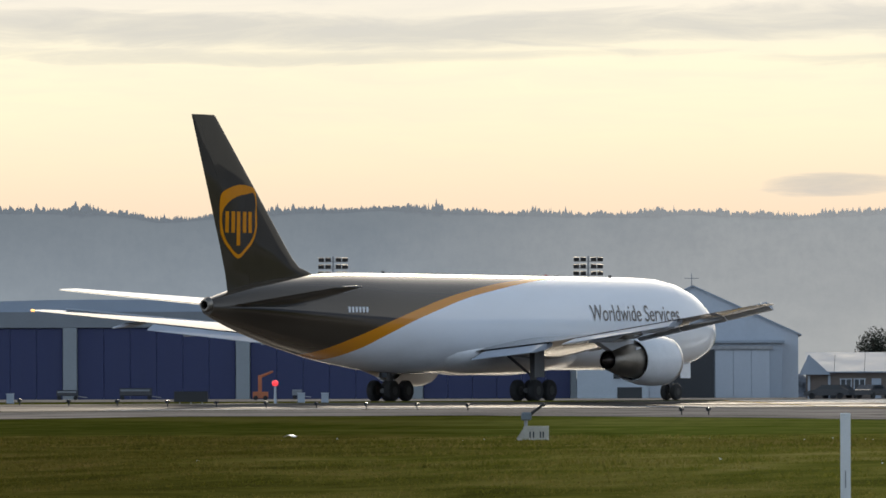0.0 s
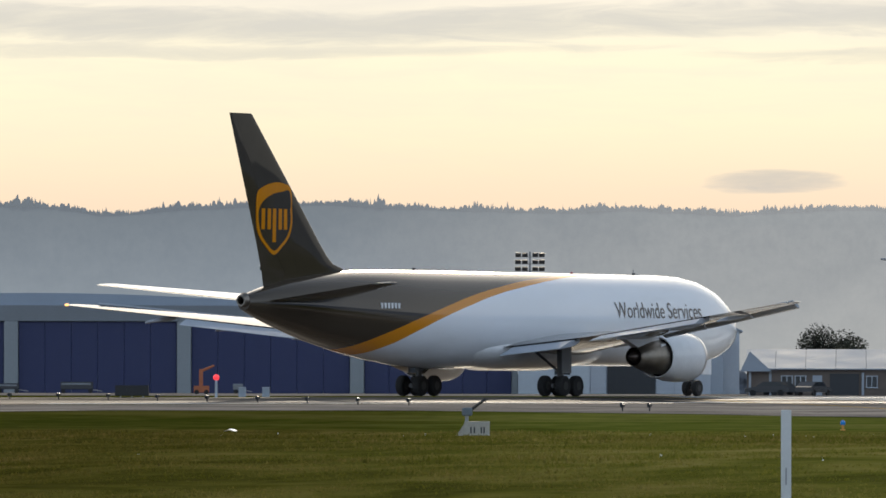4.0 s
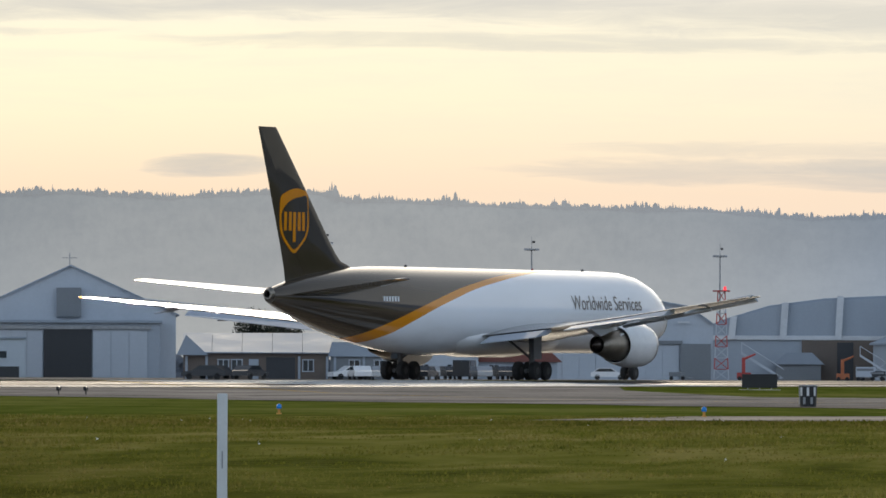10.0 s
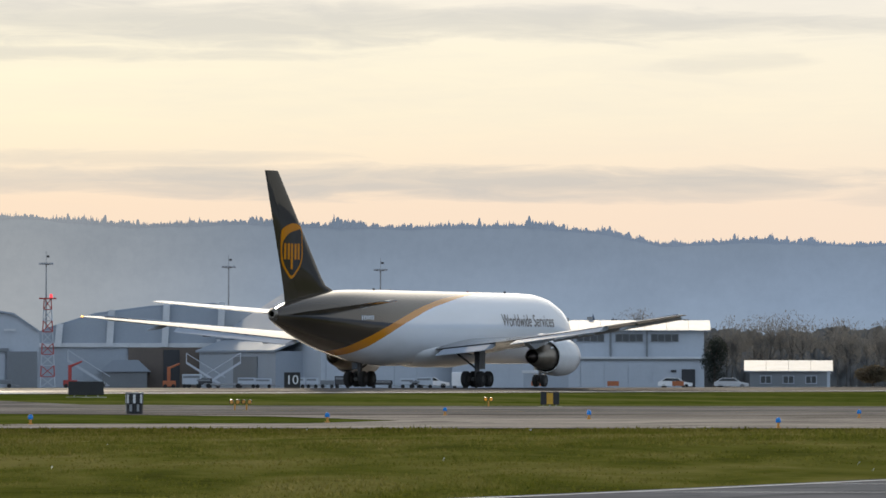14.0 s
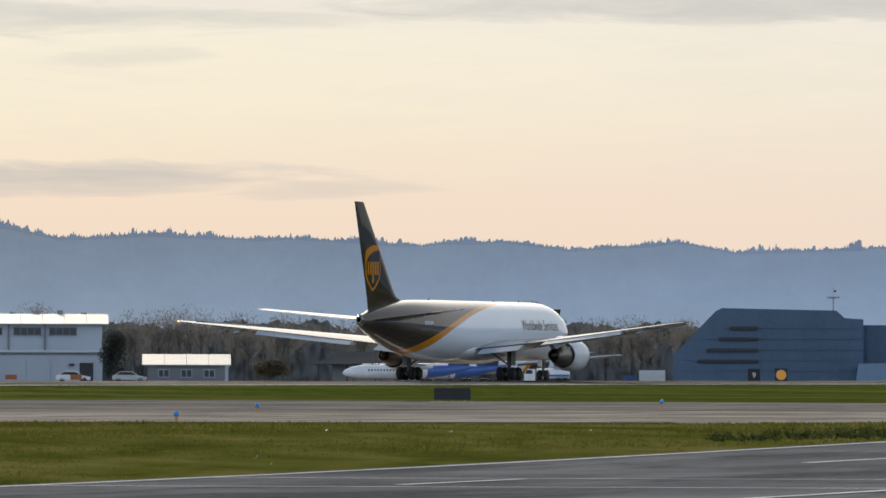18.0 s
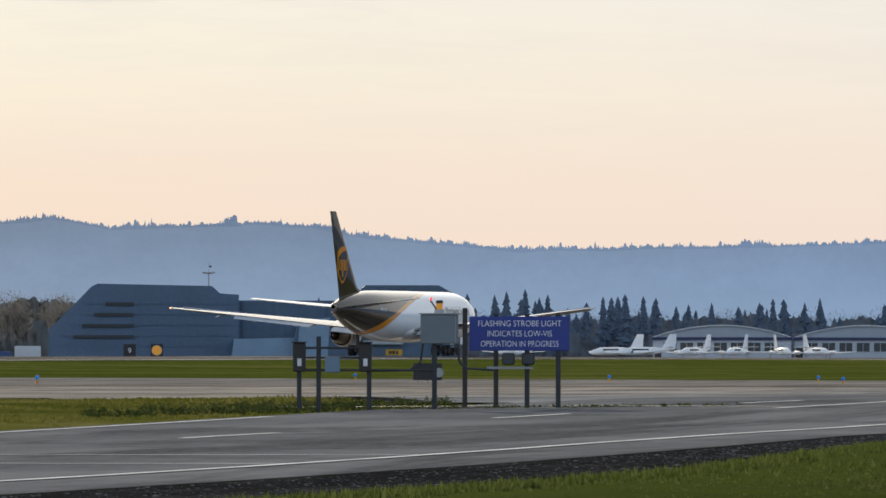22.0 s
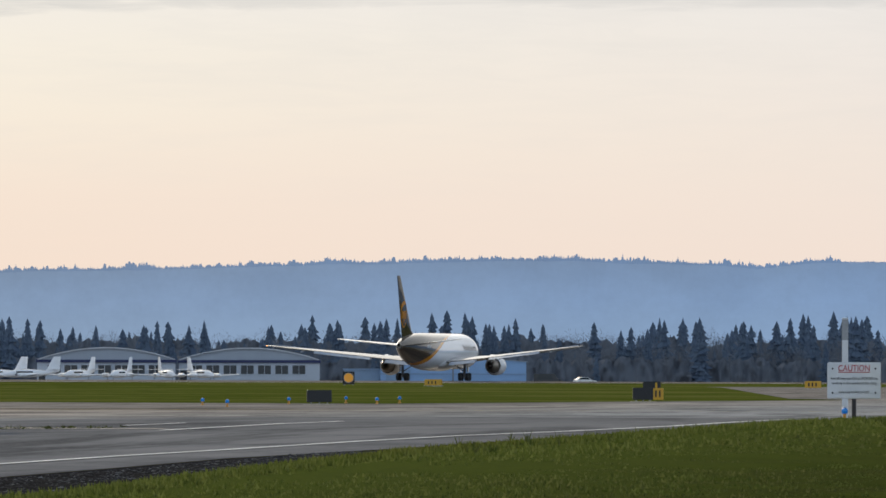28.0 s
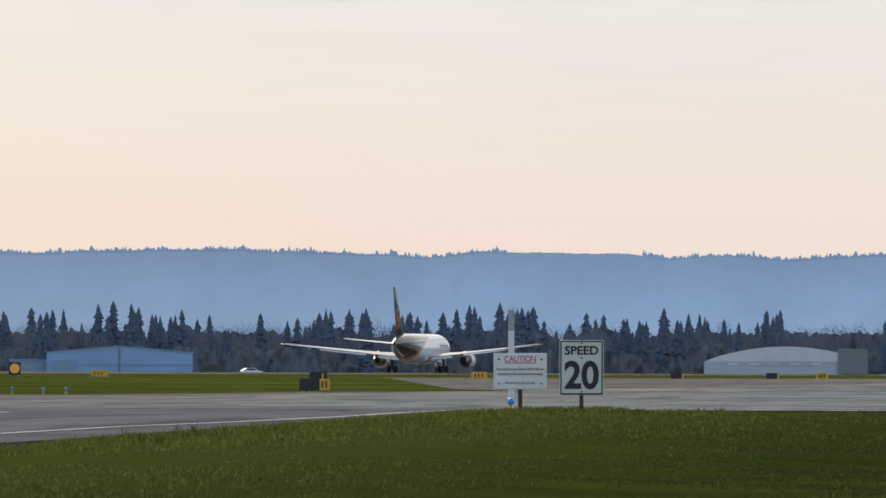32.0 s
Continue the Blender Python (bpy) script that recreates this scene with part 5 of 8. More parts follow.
def build_arch_hangars():
    for az, d, w, lab in ((-13.58, 1700, 27.0, "pale barrel-roofed hangar with a band of windows"), (-12.64, 1705, 27.6, "pale barrel-roofed hangar with a band of windows")):
        h = thing("hangar", site(az, d), lab, "hangar", "barrel-roofed hangars")
        hw = w / 2
        slab(h, "wall", -hw, hw, 1, 30, -1.5, 4.5, CLADW)
        slab(h, "stripe", -hw - 0.2, hw + 0.2, 0.6, 1.0, 4.1, 4.65, BLUEDOOR, "blue stripe along the eaves")
        n = 12
        arc = [(-hw + w * i / n, 4.55 + 2.35 * math.sin(math.pi * i / n) ** 0.85) for i in range(n + 1)]
        part("gable", prismed([(-hw, 4.5), *arc[1:-1], (hw, 4.5)], 1.2, 30), CLAD, h)
        for (xa, za), (xb, zb) in zip(arc, arc[1:]):
            part("roof", prismed([(xa, za), (xb, zb), (xb, zb + 0.2), (xa, za + 0.2)], 0.7, 30.4), ROOFW, h)
        for i in range(7):
            x = -hw + 2.0 + i * (w - 4) / 7
            window_part(h, x, x + 2.6, 0.95, 1.9, 3.6, 2)
        slab(h, "door", -hw + 0.3, -hw + 1.6, 0.9, 1.0, 0, 2.6, DARKW)
    s = thing("shed", site(-11.30, 1800), "long pale blue metal shed", "shed")
    gable_wall(s, "wall", -15.0, 15.2, 1, 30, 4.6, 5.9, worn("pale_blue_cladding", (0.23, 0.37, 0.58), 0.7, 0.12, 0.15))
    gable_roof(s, "roof", -15.0, 15.2, 1, 30, 4.6, 5.9, ROOFG, 0.15, 0.3)
    slab(s, "band", -15.1, 15.3, 0.85, 1.0, 2.0, 2.2, PENL, "blue band")
    slab(s, "post", -0.1, 0.2, 0.8, 1.0, 0, 5.6, CLADG)
    slab(s, "door", -13.8, -8.8, 0.8, 1.0, 0, 3.0, PENL, "blue door")
    slab(s, "side_shed", -22.5, -15.1, 4, 16, -1.5, 2.9, PENL, "low blue side shed")
    slab(s, "side_roof", -22.8, -15.0, 3.7, 16.3, 2.9, 3.2, PENL)
    a = thing("hangar", site(-6.91, 2100), "long low hangar with a pale rounded roof", "hangar")
    arc = [(-19.8 + 39.4 * i / 12, 3.0 + 3.7 * math.sin(math.pi * i / 12) ** 0.8) for i in range(13)]
    part("wall", prismed([(-19.8, -2), (19.6, -2), (19.6, 3.0), (-19.8, 3.0)], 1, 40), CLADW, a)
    part("roof", prismed([(-19.8, 3.0), *arc[1:-1], (19.6, 3.0)], 0.8, 40), ROOFW, a, "pale rounded roof")
    slab(a, "end_block", 12.5, 19.7, 0.2, 1, 0, 6.2, CLADG, "grey end block")
    for i in range(5):
        slab(a, "roof_strip", -14 + i * 5, -11.5 + i * 5, 0.6, 0.8, 2.2, 2.7, ROOFW)


for fn in (build_blue_hangar, build_gable_hangar, build_low_house, build_red_house, build_tower_block, build_wide_hangar, build_ribbed_hangar, build_turned_hangar, build_window_hangar, build_small_house, build_blast_pen, build_arch_hangars):
    fn()


# ---- masts ----
ROOFDARK = worn("dark_shingle", (0.045, 0.045, 0.048), 0.9, 0.25, 0.8)
BLUEBOX = worn("blue_bin_paint", (0.05, 0.09, 0.22), 0.6, 0.25, 0.8)
MARKRED = worn("marker_red", (0.17, 0.06, 0.055), 0.7, 0.25, 0.6)
GALV = worn("galvanised", (0.34, 0.35, 0.37), 0.6, 0.2, 1.0)


def build_floodlight(az, d, top):
    h = thing("floodlight_mast", site(az, d), "tall steel mast with three rows of floodlights", "lamp mast", "floodlight masts")
    part("pole", tubed((0, 0, -1), (0, 0, top + 0.4), 0.2, 0.12, 10), STEEL, h)
    lamp = None
    for r in range(3):
        z = top - r * 0.92
        part("crossbar", boxed(-1.9, 1.9, -0.06, 0.06, z - 0.35, z - 0.25), STEEL, h)
        for c in range(4):
            x = (-1.55, -0.65, 0.7, 1.55)[c]
            if lamp is None:
                bm = prism(bmesh.new(), [(-0.36, -0.24), (0.36, -0.24), (0.36, 0.24), (-0.36, 0.24)], -0.3, 0.1)
                lamp = part("floodlight", bm, BLACKB, h)
                lamp.matrix_basis = pose(x, -0.1, z, 15, 0, 0)
            else:
                share("floodlight", lamp, h, pose(x, -0.1, z, 15, 0, (c - 1.5) * 8))


def build_ring_mast(az, d, top):
    h = thing("light_mast", site(az, d), "tall slim steel mast with a lamp ring at its top", "lamp mast", "apron light masts")
    part("pole", tubed((0, 0, -1), (0, 0, top), 0.2, 0.1, 10), STEEL, h)
    part("spike", tubed((0, 0, top), (0, 0, top + 1.9), 0.05, 0.03, 6), STEEL, h)
    part("platform", tubed((0, 0, top - 0.1), (0, 0, top + 0.02), 0.62, 0.7, 14), STEEL, h)
    for i in range(6):
        a = i * math.pi / 3 + 0.3
        part("lamp_head", boxed(-0.22, 0.22, -0.16, 0.16, -0.16, 0.12, 0.03), GALV, h).matrix_basis = pose(0.9 * math.cos(a), 0.9 * math.sin(a), top + 0.1, 0, 0, i * 60)
    part("lamp_head", boxed(-0.2, 0.2, -0.15, 0.15, 0, 0.3, 0.03), BLACKB, h).matrix_basis = pose(0.28, 0, top + 1.0)


build_floodlight(-32.74, 1150, 18.4)
build_floodlight(-31.06, 1150, 18.4)
for az, d in ((-28.70, 1180), (-27.34, 1230), (-26.10, 1290), (-24.90, 1320), (-23.90, 1350)):
    build_ring_mast(az, d, 18.3)
build_ring_mast(-16.96, 1500, 15.0)


def build_pavilion():
    h = thing("pavilion", site(-19.97, 1900), "low pale building with a wide dark hipped roof", "building")
    slab(h, "wall", -9.5, 9.0, 0, 10, -1, 4.1, CLADG, "pale grey")
    bm = bmesh.new()
    low = [bm.verts.new(p) for p in ((-13.8, -3.5, 4.0), (13.4, -3.5, 4.0), (13.4, 13.5, 4.0), (-13.8, 13.5, 4.0))]
    lip = [bm.verts.new((v.co.x, v.co.y, 4.25)) for v in low]
    top = [bm.verts.new(p) for p in ((-7.6, 5, 6.8), (7.2, 5, 6.7))]
    bm.faces.new(low[::-1])
    for i in range(4):
        bm.faces.new((low[i], low[(i + 1) % 4], lip[(i + 1) % 4], lip[i]))
    bm.faces.new((lip[0], lip[1], top[1], top[0]))
    bm.faces.new((lip[1], lip[2], top[1]))
    bm.faces.new((lip[2], lip[3], top[0], top[1]))
    bm.faces.new((lip[3], lip[0], top[0]))
    part("roof", bm, ROOFDARK, h, "dark hipped roof")
    for i in range(5):
        slab(h, "post", -12.6 + i * 6.2, -12.3 + i * 6.2, -2.6, -2.3, -1, 4.0, DARKW)
    m = thing("marker_tower", site(-19.70, 1960), "red-topped marker on a slim steel post", "marker")
    part("post", tubed((0, 0, -1), (0, 0, 12.8), 0.28, 0.2, 10), STEEL, m)
    part("top_box", boxed(-1.2, 1.2, -1.0, 1.0, 13.4, 14.9, 0.08), MARKRED, m, "red panelled box")
    part("collar", tubed((0, 0, 12.6), (0, 0, 13.4), 0.5, 0.9, 12), MARKRED, m, "red collar")
    k = thing("light_mast", site(-19.59, 1850), "slim steel mast with lamp heads on a short arm", "lamp mast", "apron light masts")
    part("pole", tubed((0, 0, -1), (0, 0, 12.6), 0.18, 0.1, 8), STEEL, k)
    part("arm", boxed(-1.0, 1.0, -0.08, 0.08, 11.2, 11.35, 0.02), STEEL, k)
    for x in (-0.85, 0.0, 0.85):
        part("lamp_head", boxed(x - 0.3, x + 0.3, -0.25, 0.2, 11.35, 11.85, 0.05), GALV, k)


build_pavilion()
for az, wide, tall, mat, label in ((-18.15, 3.9, 2.1, ROOFW, "pale storage container beside the blast enclosure"), (-18.30, 2.2, 1.3, BLUEBOX, "low blue storage bin beside the blast enclosure")):
    c = thing("container", site(az, 1300), label, "container")
    slab(c, "body", -wide / 2, wide / 2, 0, 2.4, 0.1, tall, mat, "", 0.04)
    for i in range(8):
        x = wide * (i / 8 - 0.47)
        slab(c, "corrugation", x, x + wide * 0.06, -0.05, 0.0, 0.25, tall - 0.12, mat)
    slab(c, "base_rail", -wide / 2, wide / 2, 0.1, 2.3, -0.3, 0.1, DARKW)


def build_lattice(az, d, top):
    h = thing("lattice_tower", site(az, d), "red and white lattice tower with a red lamp", "tower")
    n = 8
    for k in range(n):
        z0, z1 = top * k / n, top * (k + 1) / n
        w0, w1 = 0.85 - 0.45 * k / n, 0.85 - 0.45 * (k + 1) / n
        pts = ((-1, -1), (1, -1), (1, 1), (-1, 1))
        paint = REDP if k % 2 else CLADW
        for i in range(4):
            a, b = pts[i], pts[(i + 1) % 4]
            part("leg", tubed((a[0] * w0, a[1] * w0, z0), (a[0] * w1, a[1] * w1, z1), 0.07, None, 5), paint, h)
            part("brace", tubed((a[0] * w0, a[1] * w0, z0), (b[0] * w1, b[1] * w1, z1), 0.045, None, 4), paint, h)
            part("brace", tubed((b[0] * w0, b[1] * w0, z0), (a[0] * w1, a[1] * w1, z1), 0.045, None, 4), paint, h)
            part("crossbar", tubed((a[0] * w0, a[1] * w0, z0), (b[0] * w0, b[1] * w0, z0), 0.045, None, 4), paint, h)
    part("platform", boxed(-1.0, 1.0, -1.0, 1.0, top - 0.1, top + 0.05), REDP, h, "red")
    part("lamp", tubed((0.4, 0, top + 0.05), (0.4, 0, top + 0.5), 0.2, 0.14, 8), REDLAMP, h, "glowing red lamp")


build_lattice(-26.09, 1000, 10.3)


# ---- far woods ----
# firs, twigs and undergrowth carry the distance haze as a blue tint
FIR = Mat("far_fir_hazed", (0.03, 0.045, 0.055), 1.0, spec=0.0)
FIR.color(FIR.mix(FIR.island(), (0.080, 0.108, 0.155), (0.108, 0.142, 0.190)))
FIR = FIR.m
BARE = Mat("bare_twig_hazed", (0.09, 0.09, 0.09), 1.0, spec=0.0)
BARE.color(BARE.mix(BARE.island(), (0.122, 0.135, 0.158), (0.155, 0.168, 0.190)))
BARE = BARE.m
BRUSH = Mat("hazed_undergrowth", (0.05, 0.06, 0.06), 1.0, spec=0.0)
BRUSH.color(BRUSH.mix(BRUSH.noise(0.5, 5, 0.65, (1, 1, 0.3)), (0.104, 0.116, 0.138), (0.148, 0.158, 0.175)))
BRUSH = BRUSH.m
TWIGB = Mat("bare_twig_brown", (0.1, 0.09, 0.09), 1.0, spec=0.0)
TWIGB.color(TWIGB.mix(TWIGB.island(), (0.100, 0.100, 0.100), (0.155, 0.150, 0.140)))
TWIGB = TWIGB.m
THICK = Mat("brown_thicket", (0.09, 0.09, 0.09), 1.0, spec=0.0)
THICK.color(THICK.mix(THICK.noise(0.5, 5, 0.65, (1, 1, 0.3)), (0.118, 0.121, 0.121), (0.170, 0.168, 0.160)))
THICK = THICK.m
# brown of the leaves, paled for haze
LEAFB = Mat("autumn_leaves", (0.10, 0.07, 0.03), 1.0, spec=0.0)
LEAFB.color(LEAFB.mix(LEAFB.island(), (0.12, 0.100, 0.070), (0.22, 0.180, 0.12)))
LEAFB = LEAFB.m
LEAFD = Mat("dark_leaves", (0.03, 0.035, 0.02), 1.0, spec=0.0)
LEAFD.color(LEAFD.mix(LEAFD.island(), (0.030, 0.038, 0.034), (0.065, 0.072, 0.058)))
LEAFD = LEAFD.m
LEAFS = Mat("pale_spring_leaves", (0.12, 0.13, 0.09), 1.0, spec=0.0)
LEAFS.color(LEAFS.mix(LEAFS.island(), (0.16, 0.17, 0.13), (0.24, 0.24, 0.17)))
LEAFS = LEAFS.m
BARK = plain("bark", (0.07, 0.055, 0.045), 0.9)


def leafy(mat, share_):
    """Lets some light through thin leaves and twigs."""
    n, l = mat.node_tree.nodes, mat.node_tree.links
    thin, both = n.new("ShaderNodeBsdfTranslucent"), n.new("ShaderNodeMixShader")
    l.new(n["Principled BSDF"].inputs["Base Color"].links[0].from_socket, thin.inputs[0])
    both.inputs[0].default_value = share_
    l.new(n["Principled BSDF"].outputs[0], both.inputs[1])
    l.new(thin.outputs[0], both.inputs[2])
    l.new(both.outputs[0], n["Material Output"].inputs[0])


for m_ in (LEAFB, LEAFD, LEAFS, TWIGB):
    leafy(m_, 0.45)


class Soup:
    """Faces of many small pieces, gathered for one mesh."""

    def __init__(self):
        self.v, self.f = [], []

    def fir(self, x, y, z, h, w, rng):
        """A slim fir: a ragged dark core with tiers of drooping boughs."""
        k = len(self.v)
        r = 0.02 * h
        self.v += [(x - r, y, z), (x + r, y, z), (x, y - r, z), (x, y, z + h)]
        self.f += [(k, k + 1, k + 3), (k + 1, k + 2, k + 3), (k + 2, k, k + 3)]
        n = 17
        for q in range(n):
            f0 = 0.05 + 0.93 * q / n
            ww = w * (1 - f0) ** 0.65 * rng.uniform(0.75, 1.2)
            a0 = rng.uniform(0, 6.28)
            for t in range(8):
                a = a0 + t * 0.7854 + rng.uniform(-0.2, 0.2)
                rr = ww * rng.uniform(0.6, 1.2)
                ca, sa_ = math.cos(a), math.sin(a)
                b = 0.38 * rr + 0.05
                zt = z + h * min(0.985, f0 + 0.055)
                zd = z + h * f0 - rr * rng.uniform(0.05, 0.45)
                k = len(self.v)
                self.v += [(x, y, zt + 0.03 * h), (x + rr * ca, y + rr * sa_, zd), (x + 0.55 * rr * ca - b * sa_, y + 0.55 * rr * sa_ + b * ca, zd - 0.015 * h), (x + 0.55 * rr * ca + b * sa_, y + 0.55 * rr * sa_ - b * ca, zd - 0.015 * h)]
                self.f += [(k, k + 1, k + 2), (k, k + 3, k + 1)]

    def clumps(self, x, y, z, rx, rz, n, size, rng, flat=0.7):
        for _ in range(n):
            while True:
                a, b, c = rng.uniform(-1, 1), rng.uniform(-1, 1), rng.uniform(-1, 1)
                q = a * a + b * b + c * c
                if 0.15 < q < 1:
                    break
            px, py, pz = x + a * rx, y + b * rx, z + c * rz
            s = size * rng.uniform(0.5, 1.3)
            k = len(self.v)
            for t in range(4):
                self.v.append((px + s * rng.uniform(-1, 1), py + s * rng.uniform(-1, 1), pz + flat * s * rng.uniform(-1, 1)))
            self.f += [(k, k + 1, k + 2), (k, k + 2, k + 3), (k + 1, k + 3, k + 2)]

    def stick(self, a, b, r):
        a, b = Vector(a), Vector(b)
        d = (b - a).normalized()
        u = d.orthogonal().normalized() * r
        w = d.cross(u).normalized() * r
        k = len(self.v)
        self.v += [tuple(a + u), tuple(a - u * 0.5 + w * 0.87), tuple(a - u * 0.5 - w * 0.87), tuple(b)]
        self.f += [(k, k + 1, k + 3), (k + 1, k + 2, k + 3), (k + 2, k, k + 3)]

    def bare(self, x, y, z, h, rng, twigs=400, stout=1.0):
        """A leafless tree: a trunk, rising limbs and a rounded haze of fine twigs."""
        self.stick((x, y, z), (x, y, z + h * 0.8), h * 0.012)
        wide = h * rng.uniform(0.2, 0.34)
        for _ in range(9):
            f = rng.uniform(0.25, 0.6)
            a = rng.uniform(0, 6.28)
            l = rng.uniform(0.5, 0.95)
            self.stick((x, y, z + f * h), (x + wide * l * math.cos(a), y + wide * l * math.sin(a), z + h * min(0.95, f + 0.35 * rng.uniform(0.6, 1.1))), h * 0.005)
        for _ in range(twigs):
            u, c = rng.random() ** 0.7, rng.uniform(-1, 1)
            a = rng.uniform(0, 6.28)
            q = math.sqrt(1 - c * c) * u
            px, py, pz = x + wide * q * math.cos(a), y + wide * q * math.sin(a), z + h * (0.62 + 0.37 * c * u)
            l = rng.uniform(0.35, 0.95)
            dx, dz, w2 = rng.uniform(-0.6, 0.6) * l, rng.uniform(0.25, 1.0) * l, stout * rng.uniform(0.035, 0.075)
            k = len(self.v)
            self.v += [(px - w2, py, pz), (px + w2, py, pz + 0.02), (px + dx, py + rng.uniform(-0.3, 0.3) * l, pz + dz)]
            self.f.append((k, k + 1, k + 2))

    def mesh(self, name, material):
        me = bpy.data.meshes.new(name)
        me.from_pydata(self.v, [], self.f)
        me.materials.append(material)
        return me


def polar(az, d):
    a = radians(az)
    x, y = d * math.sin(a), d * math.cos(a)
    return x, y, ground_z(x, y)


def canopy(soup, a0, a1, d, low, high, seed):
    """A bank of leafless crowns with a ragged top, uneven in depth."""
    levels = (0.0, 0.22, 0.42, 0.6, 0.75, 0.87, 0.95, 1.0)
    a, rows = a0, 0
    k0 = len(soup.v)
    rng = random.Random(int(seed))
    while a < a1:
        h = low + (high - low) * (0.5 + 0.8 * noise.noise(Vector((a * 4.0, seed, 0)))) + 0.9 * noise.noise(Vector((a * 22.0, seed, 5))) + rng.uniform(-0.45, 0.45)
        for f in levels:
            r = d + 4.5 * noise.noise(Vector((a * 20.0, f * 3.0, seed))) + 2.0 * noise.noise(Vector((a * 60.0, f * 9.0, seed))) + 7.0 * f * f
            x, y, z = polar(a, r)
            soup.v.append((x, y, z - 1.0 + (h + 1.0) * f))
        rows += 1
        a += 700.0 / d * 0.045
    n = len(levels)
    for i in range(rows - 1):
        for j in range(n - 1):
            k = k0 + i * n + j
            soup.f.append((k, k + n, k + n + 1, k + 1))


def build_woods():
    rng = random.Random(11)
    firs, bare, brush, grove, thicket = Soup(), Soup(), Soup(), Soup(), Soup()
    a = -22.6
    while a < -4.0:
        # the wood stands higher towards the north; a few gaps
        north = smoothstep(-17.5, -13.5, a)
        dens = noise.noise(Vector((a * 1.3, 2.0, 0.0)))
        for row, d in enumerate((2320, 2380, 2450, 2520)):
            x, y, z = polar(a + rng.uniform(-0.05, 0.05), d + rng.uniform(-25, 25))
            if rng.random() < 0.34 + 0.20 * north + 0.35 * dens:
                h = (9.0 + 9.2 * rng.random() ** 1.5) * (0.92 + 0.08 * north) * (1.0 + 0.3 * max(-0.4, dens)) + row * 0.6
                firs.fir(x, y, z - 0.5, h, h * rng.uniform(0.17, 0.26), rng)
            else:
                bare.bare(x, y, z - 0.5, rng.uniform(10.0, 14.0) + row, rng)
        a += rng.uniform(0.035, 0.065)
    # leafless wood beyond the parked aircraft, south of the blast enclosure
    for t_az, h, kind in ((-24.9, 14, 0), (-23.6, 14.5, 0), (-23.4, 14, 0), (-23.1, 13, 0), (-22.5, 18.0, 1), (-22.37, 17.2, 1), (-22.26, 19, 0), (-22.18, 19, 0), (-21.56, 17.5, 0), (-21.42, 18.5, 0), (-21.2, 18.5, 0), (-20.9, 17.0, 0), (-20.6, 18.0, 0), (-20.1, 16, 0), (-19.55, 16.0, 0), (-19.27, 19.0, 0), (-19.12, 16.5, 1), (-18.45, 17, 0), (-18.2, 16.5, 0), (-17.9, 16, 0)):
        x, y, z = polar(t_az, 2080)
        if kind:
            firs.fir(x, y, z - 0.4, h, h * 0.17, rng)
        else:
            for k in range(3):
                grove.bare(x + rng.uniform(-4, 4), y, z - 0.4, h * rng.uniform(0.9, 1.06), rng, 750, 1.7)
    a = -25.6
    while a < -17.6:
        x, y, z = polar(a, 2110 + rng.uniform(-20, 20))
        grove.bare(x, y + 10, z, rng.uniform(13.0, 17.0), rng, 600, 1.7)
        if rng.random() < 0.6:
            grove.bare(x + 3, y + 35, z, rng.uniform(14.0, 18.5), rng, 600, 1.7)
        a += 0.10
    # the tangled lower wood as lumpy banks
    canopy(brush, -31.5, -24.5, 1480, 2.6, 4.4, 1.0)
    canopy(thicket, -25.8, -17.4, 2100, 7.0, 11.0, 2.0)
    canopy(thicket, -25.8, -17.4, 2135, 12.5, 16.5, 6.0)
    canopy(brush, -22.6, -4.0, 2300, 5.0, 8.0, 3.0)
    canopy(brush, -22.6, -4.0, 2430, 9.5, 13.5, 4.0)
    tagged(new("fir_wood", firs.mesh("fir_wood", FIR)), "row of pointed firs behind the field, tinted blue-green for haze", "trees", kind="stuff")
    tagged(new("bare_wood", bare.mesh("bare_wood", BARE)), "leafless trees behind the field, tinted blue-grey for haze", "trees", kind="stuff")
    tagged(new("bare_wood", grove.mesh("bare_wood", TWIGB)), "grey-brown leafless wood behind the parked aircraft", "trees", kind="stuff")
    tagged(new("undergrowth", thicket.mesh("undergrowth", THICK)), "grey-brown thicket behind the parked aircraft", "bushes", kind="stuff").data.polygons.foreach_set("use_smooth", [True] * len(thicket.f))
    tagged(new("undergrowth", brush.mesh("undergrowth", BRUSH)), "tangled lower wood behind the field, tinted blue-grey for haze", "bushes", kind="stuff").data.polygons.foreach_set("use_smooth", [True] * len(brush.f))


def build_tree(az, d, h, w, leaf, label, rng, base=0.25, n=3600):
    t = thing("tree", site(az, d), label, "tree")
    bm = bmesh.new()
    tube(bm, (0, 0, -0.5), (0, 0, h * 0.55), h * 0.035, h * 0.015, 7)
    for i in range(6):
        a = i * 1.05
        tube(bm, (0, 0, h * (0.25 + 0.05 * i)), (w * 0.5 * math.cos(a), w * 0.5 * math.sin(a), h * (0.5 + 0.07 * i)), h * 0.014, h * 0.005, 5)
    part("trunk", bm, BARK, t)
    s = Soup()
    for i in range(7):
        a = rng.uniform(0, 6.28)
        r = w * rng.uniform(0.1, 0.55)
        zc = h * rng.uniform(base + 0.15, 0.78)
        s.clumps(r * math.cos(a), r * math.sin(a), zc, w * rng.uniform(0.38, 0.6), h * rng.uniform(0.14, 0.24), n // 7, w * 0.05, rng)
    s.clumps(0, 0, h * (base + (1 - base) / 2), w * 0.7, h * (1 - base) / 2, n // 3, w * 0.05, rng)
    ob = new("crown", s.mesh("crown", leaf))
    ob.parent = t


build_woods()
TREE_RNG = random.Random(21)
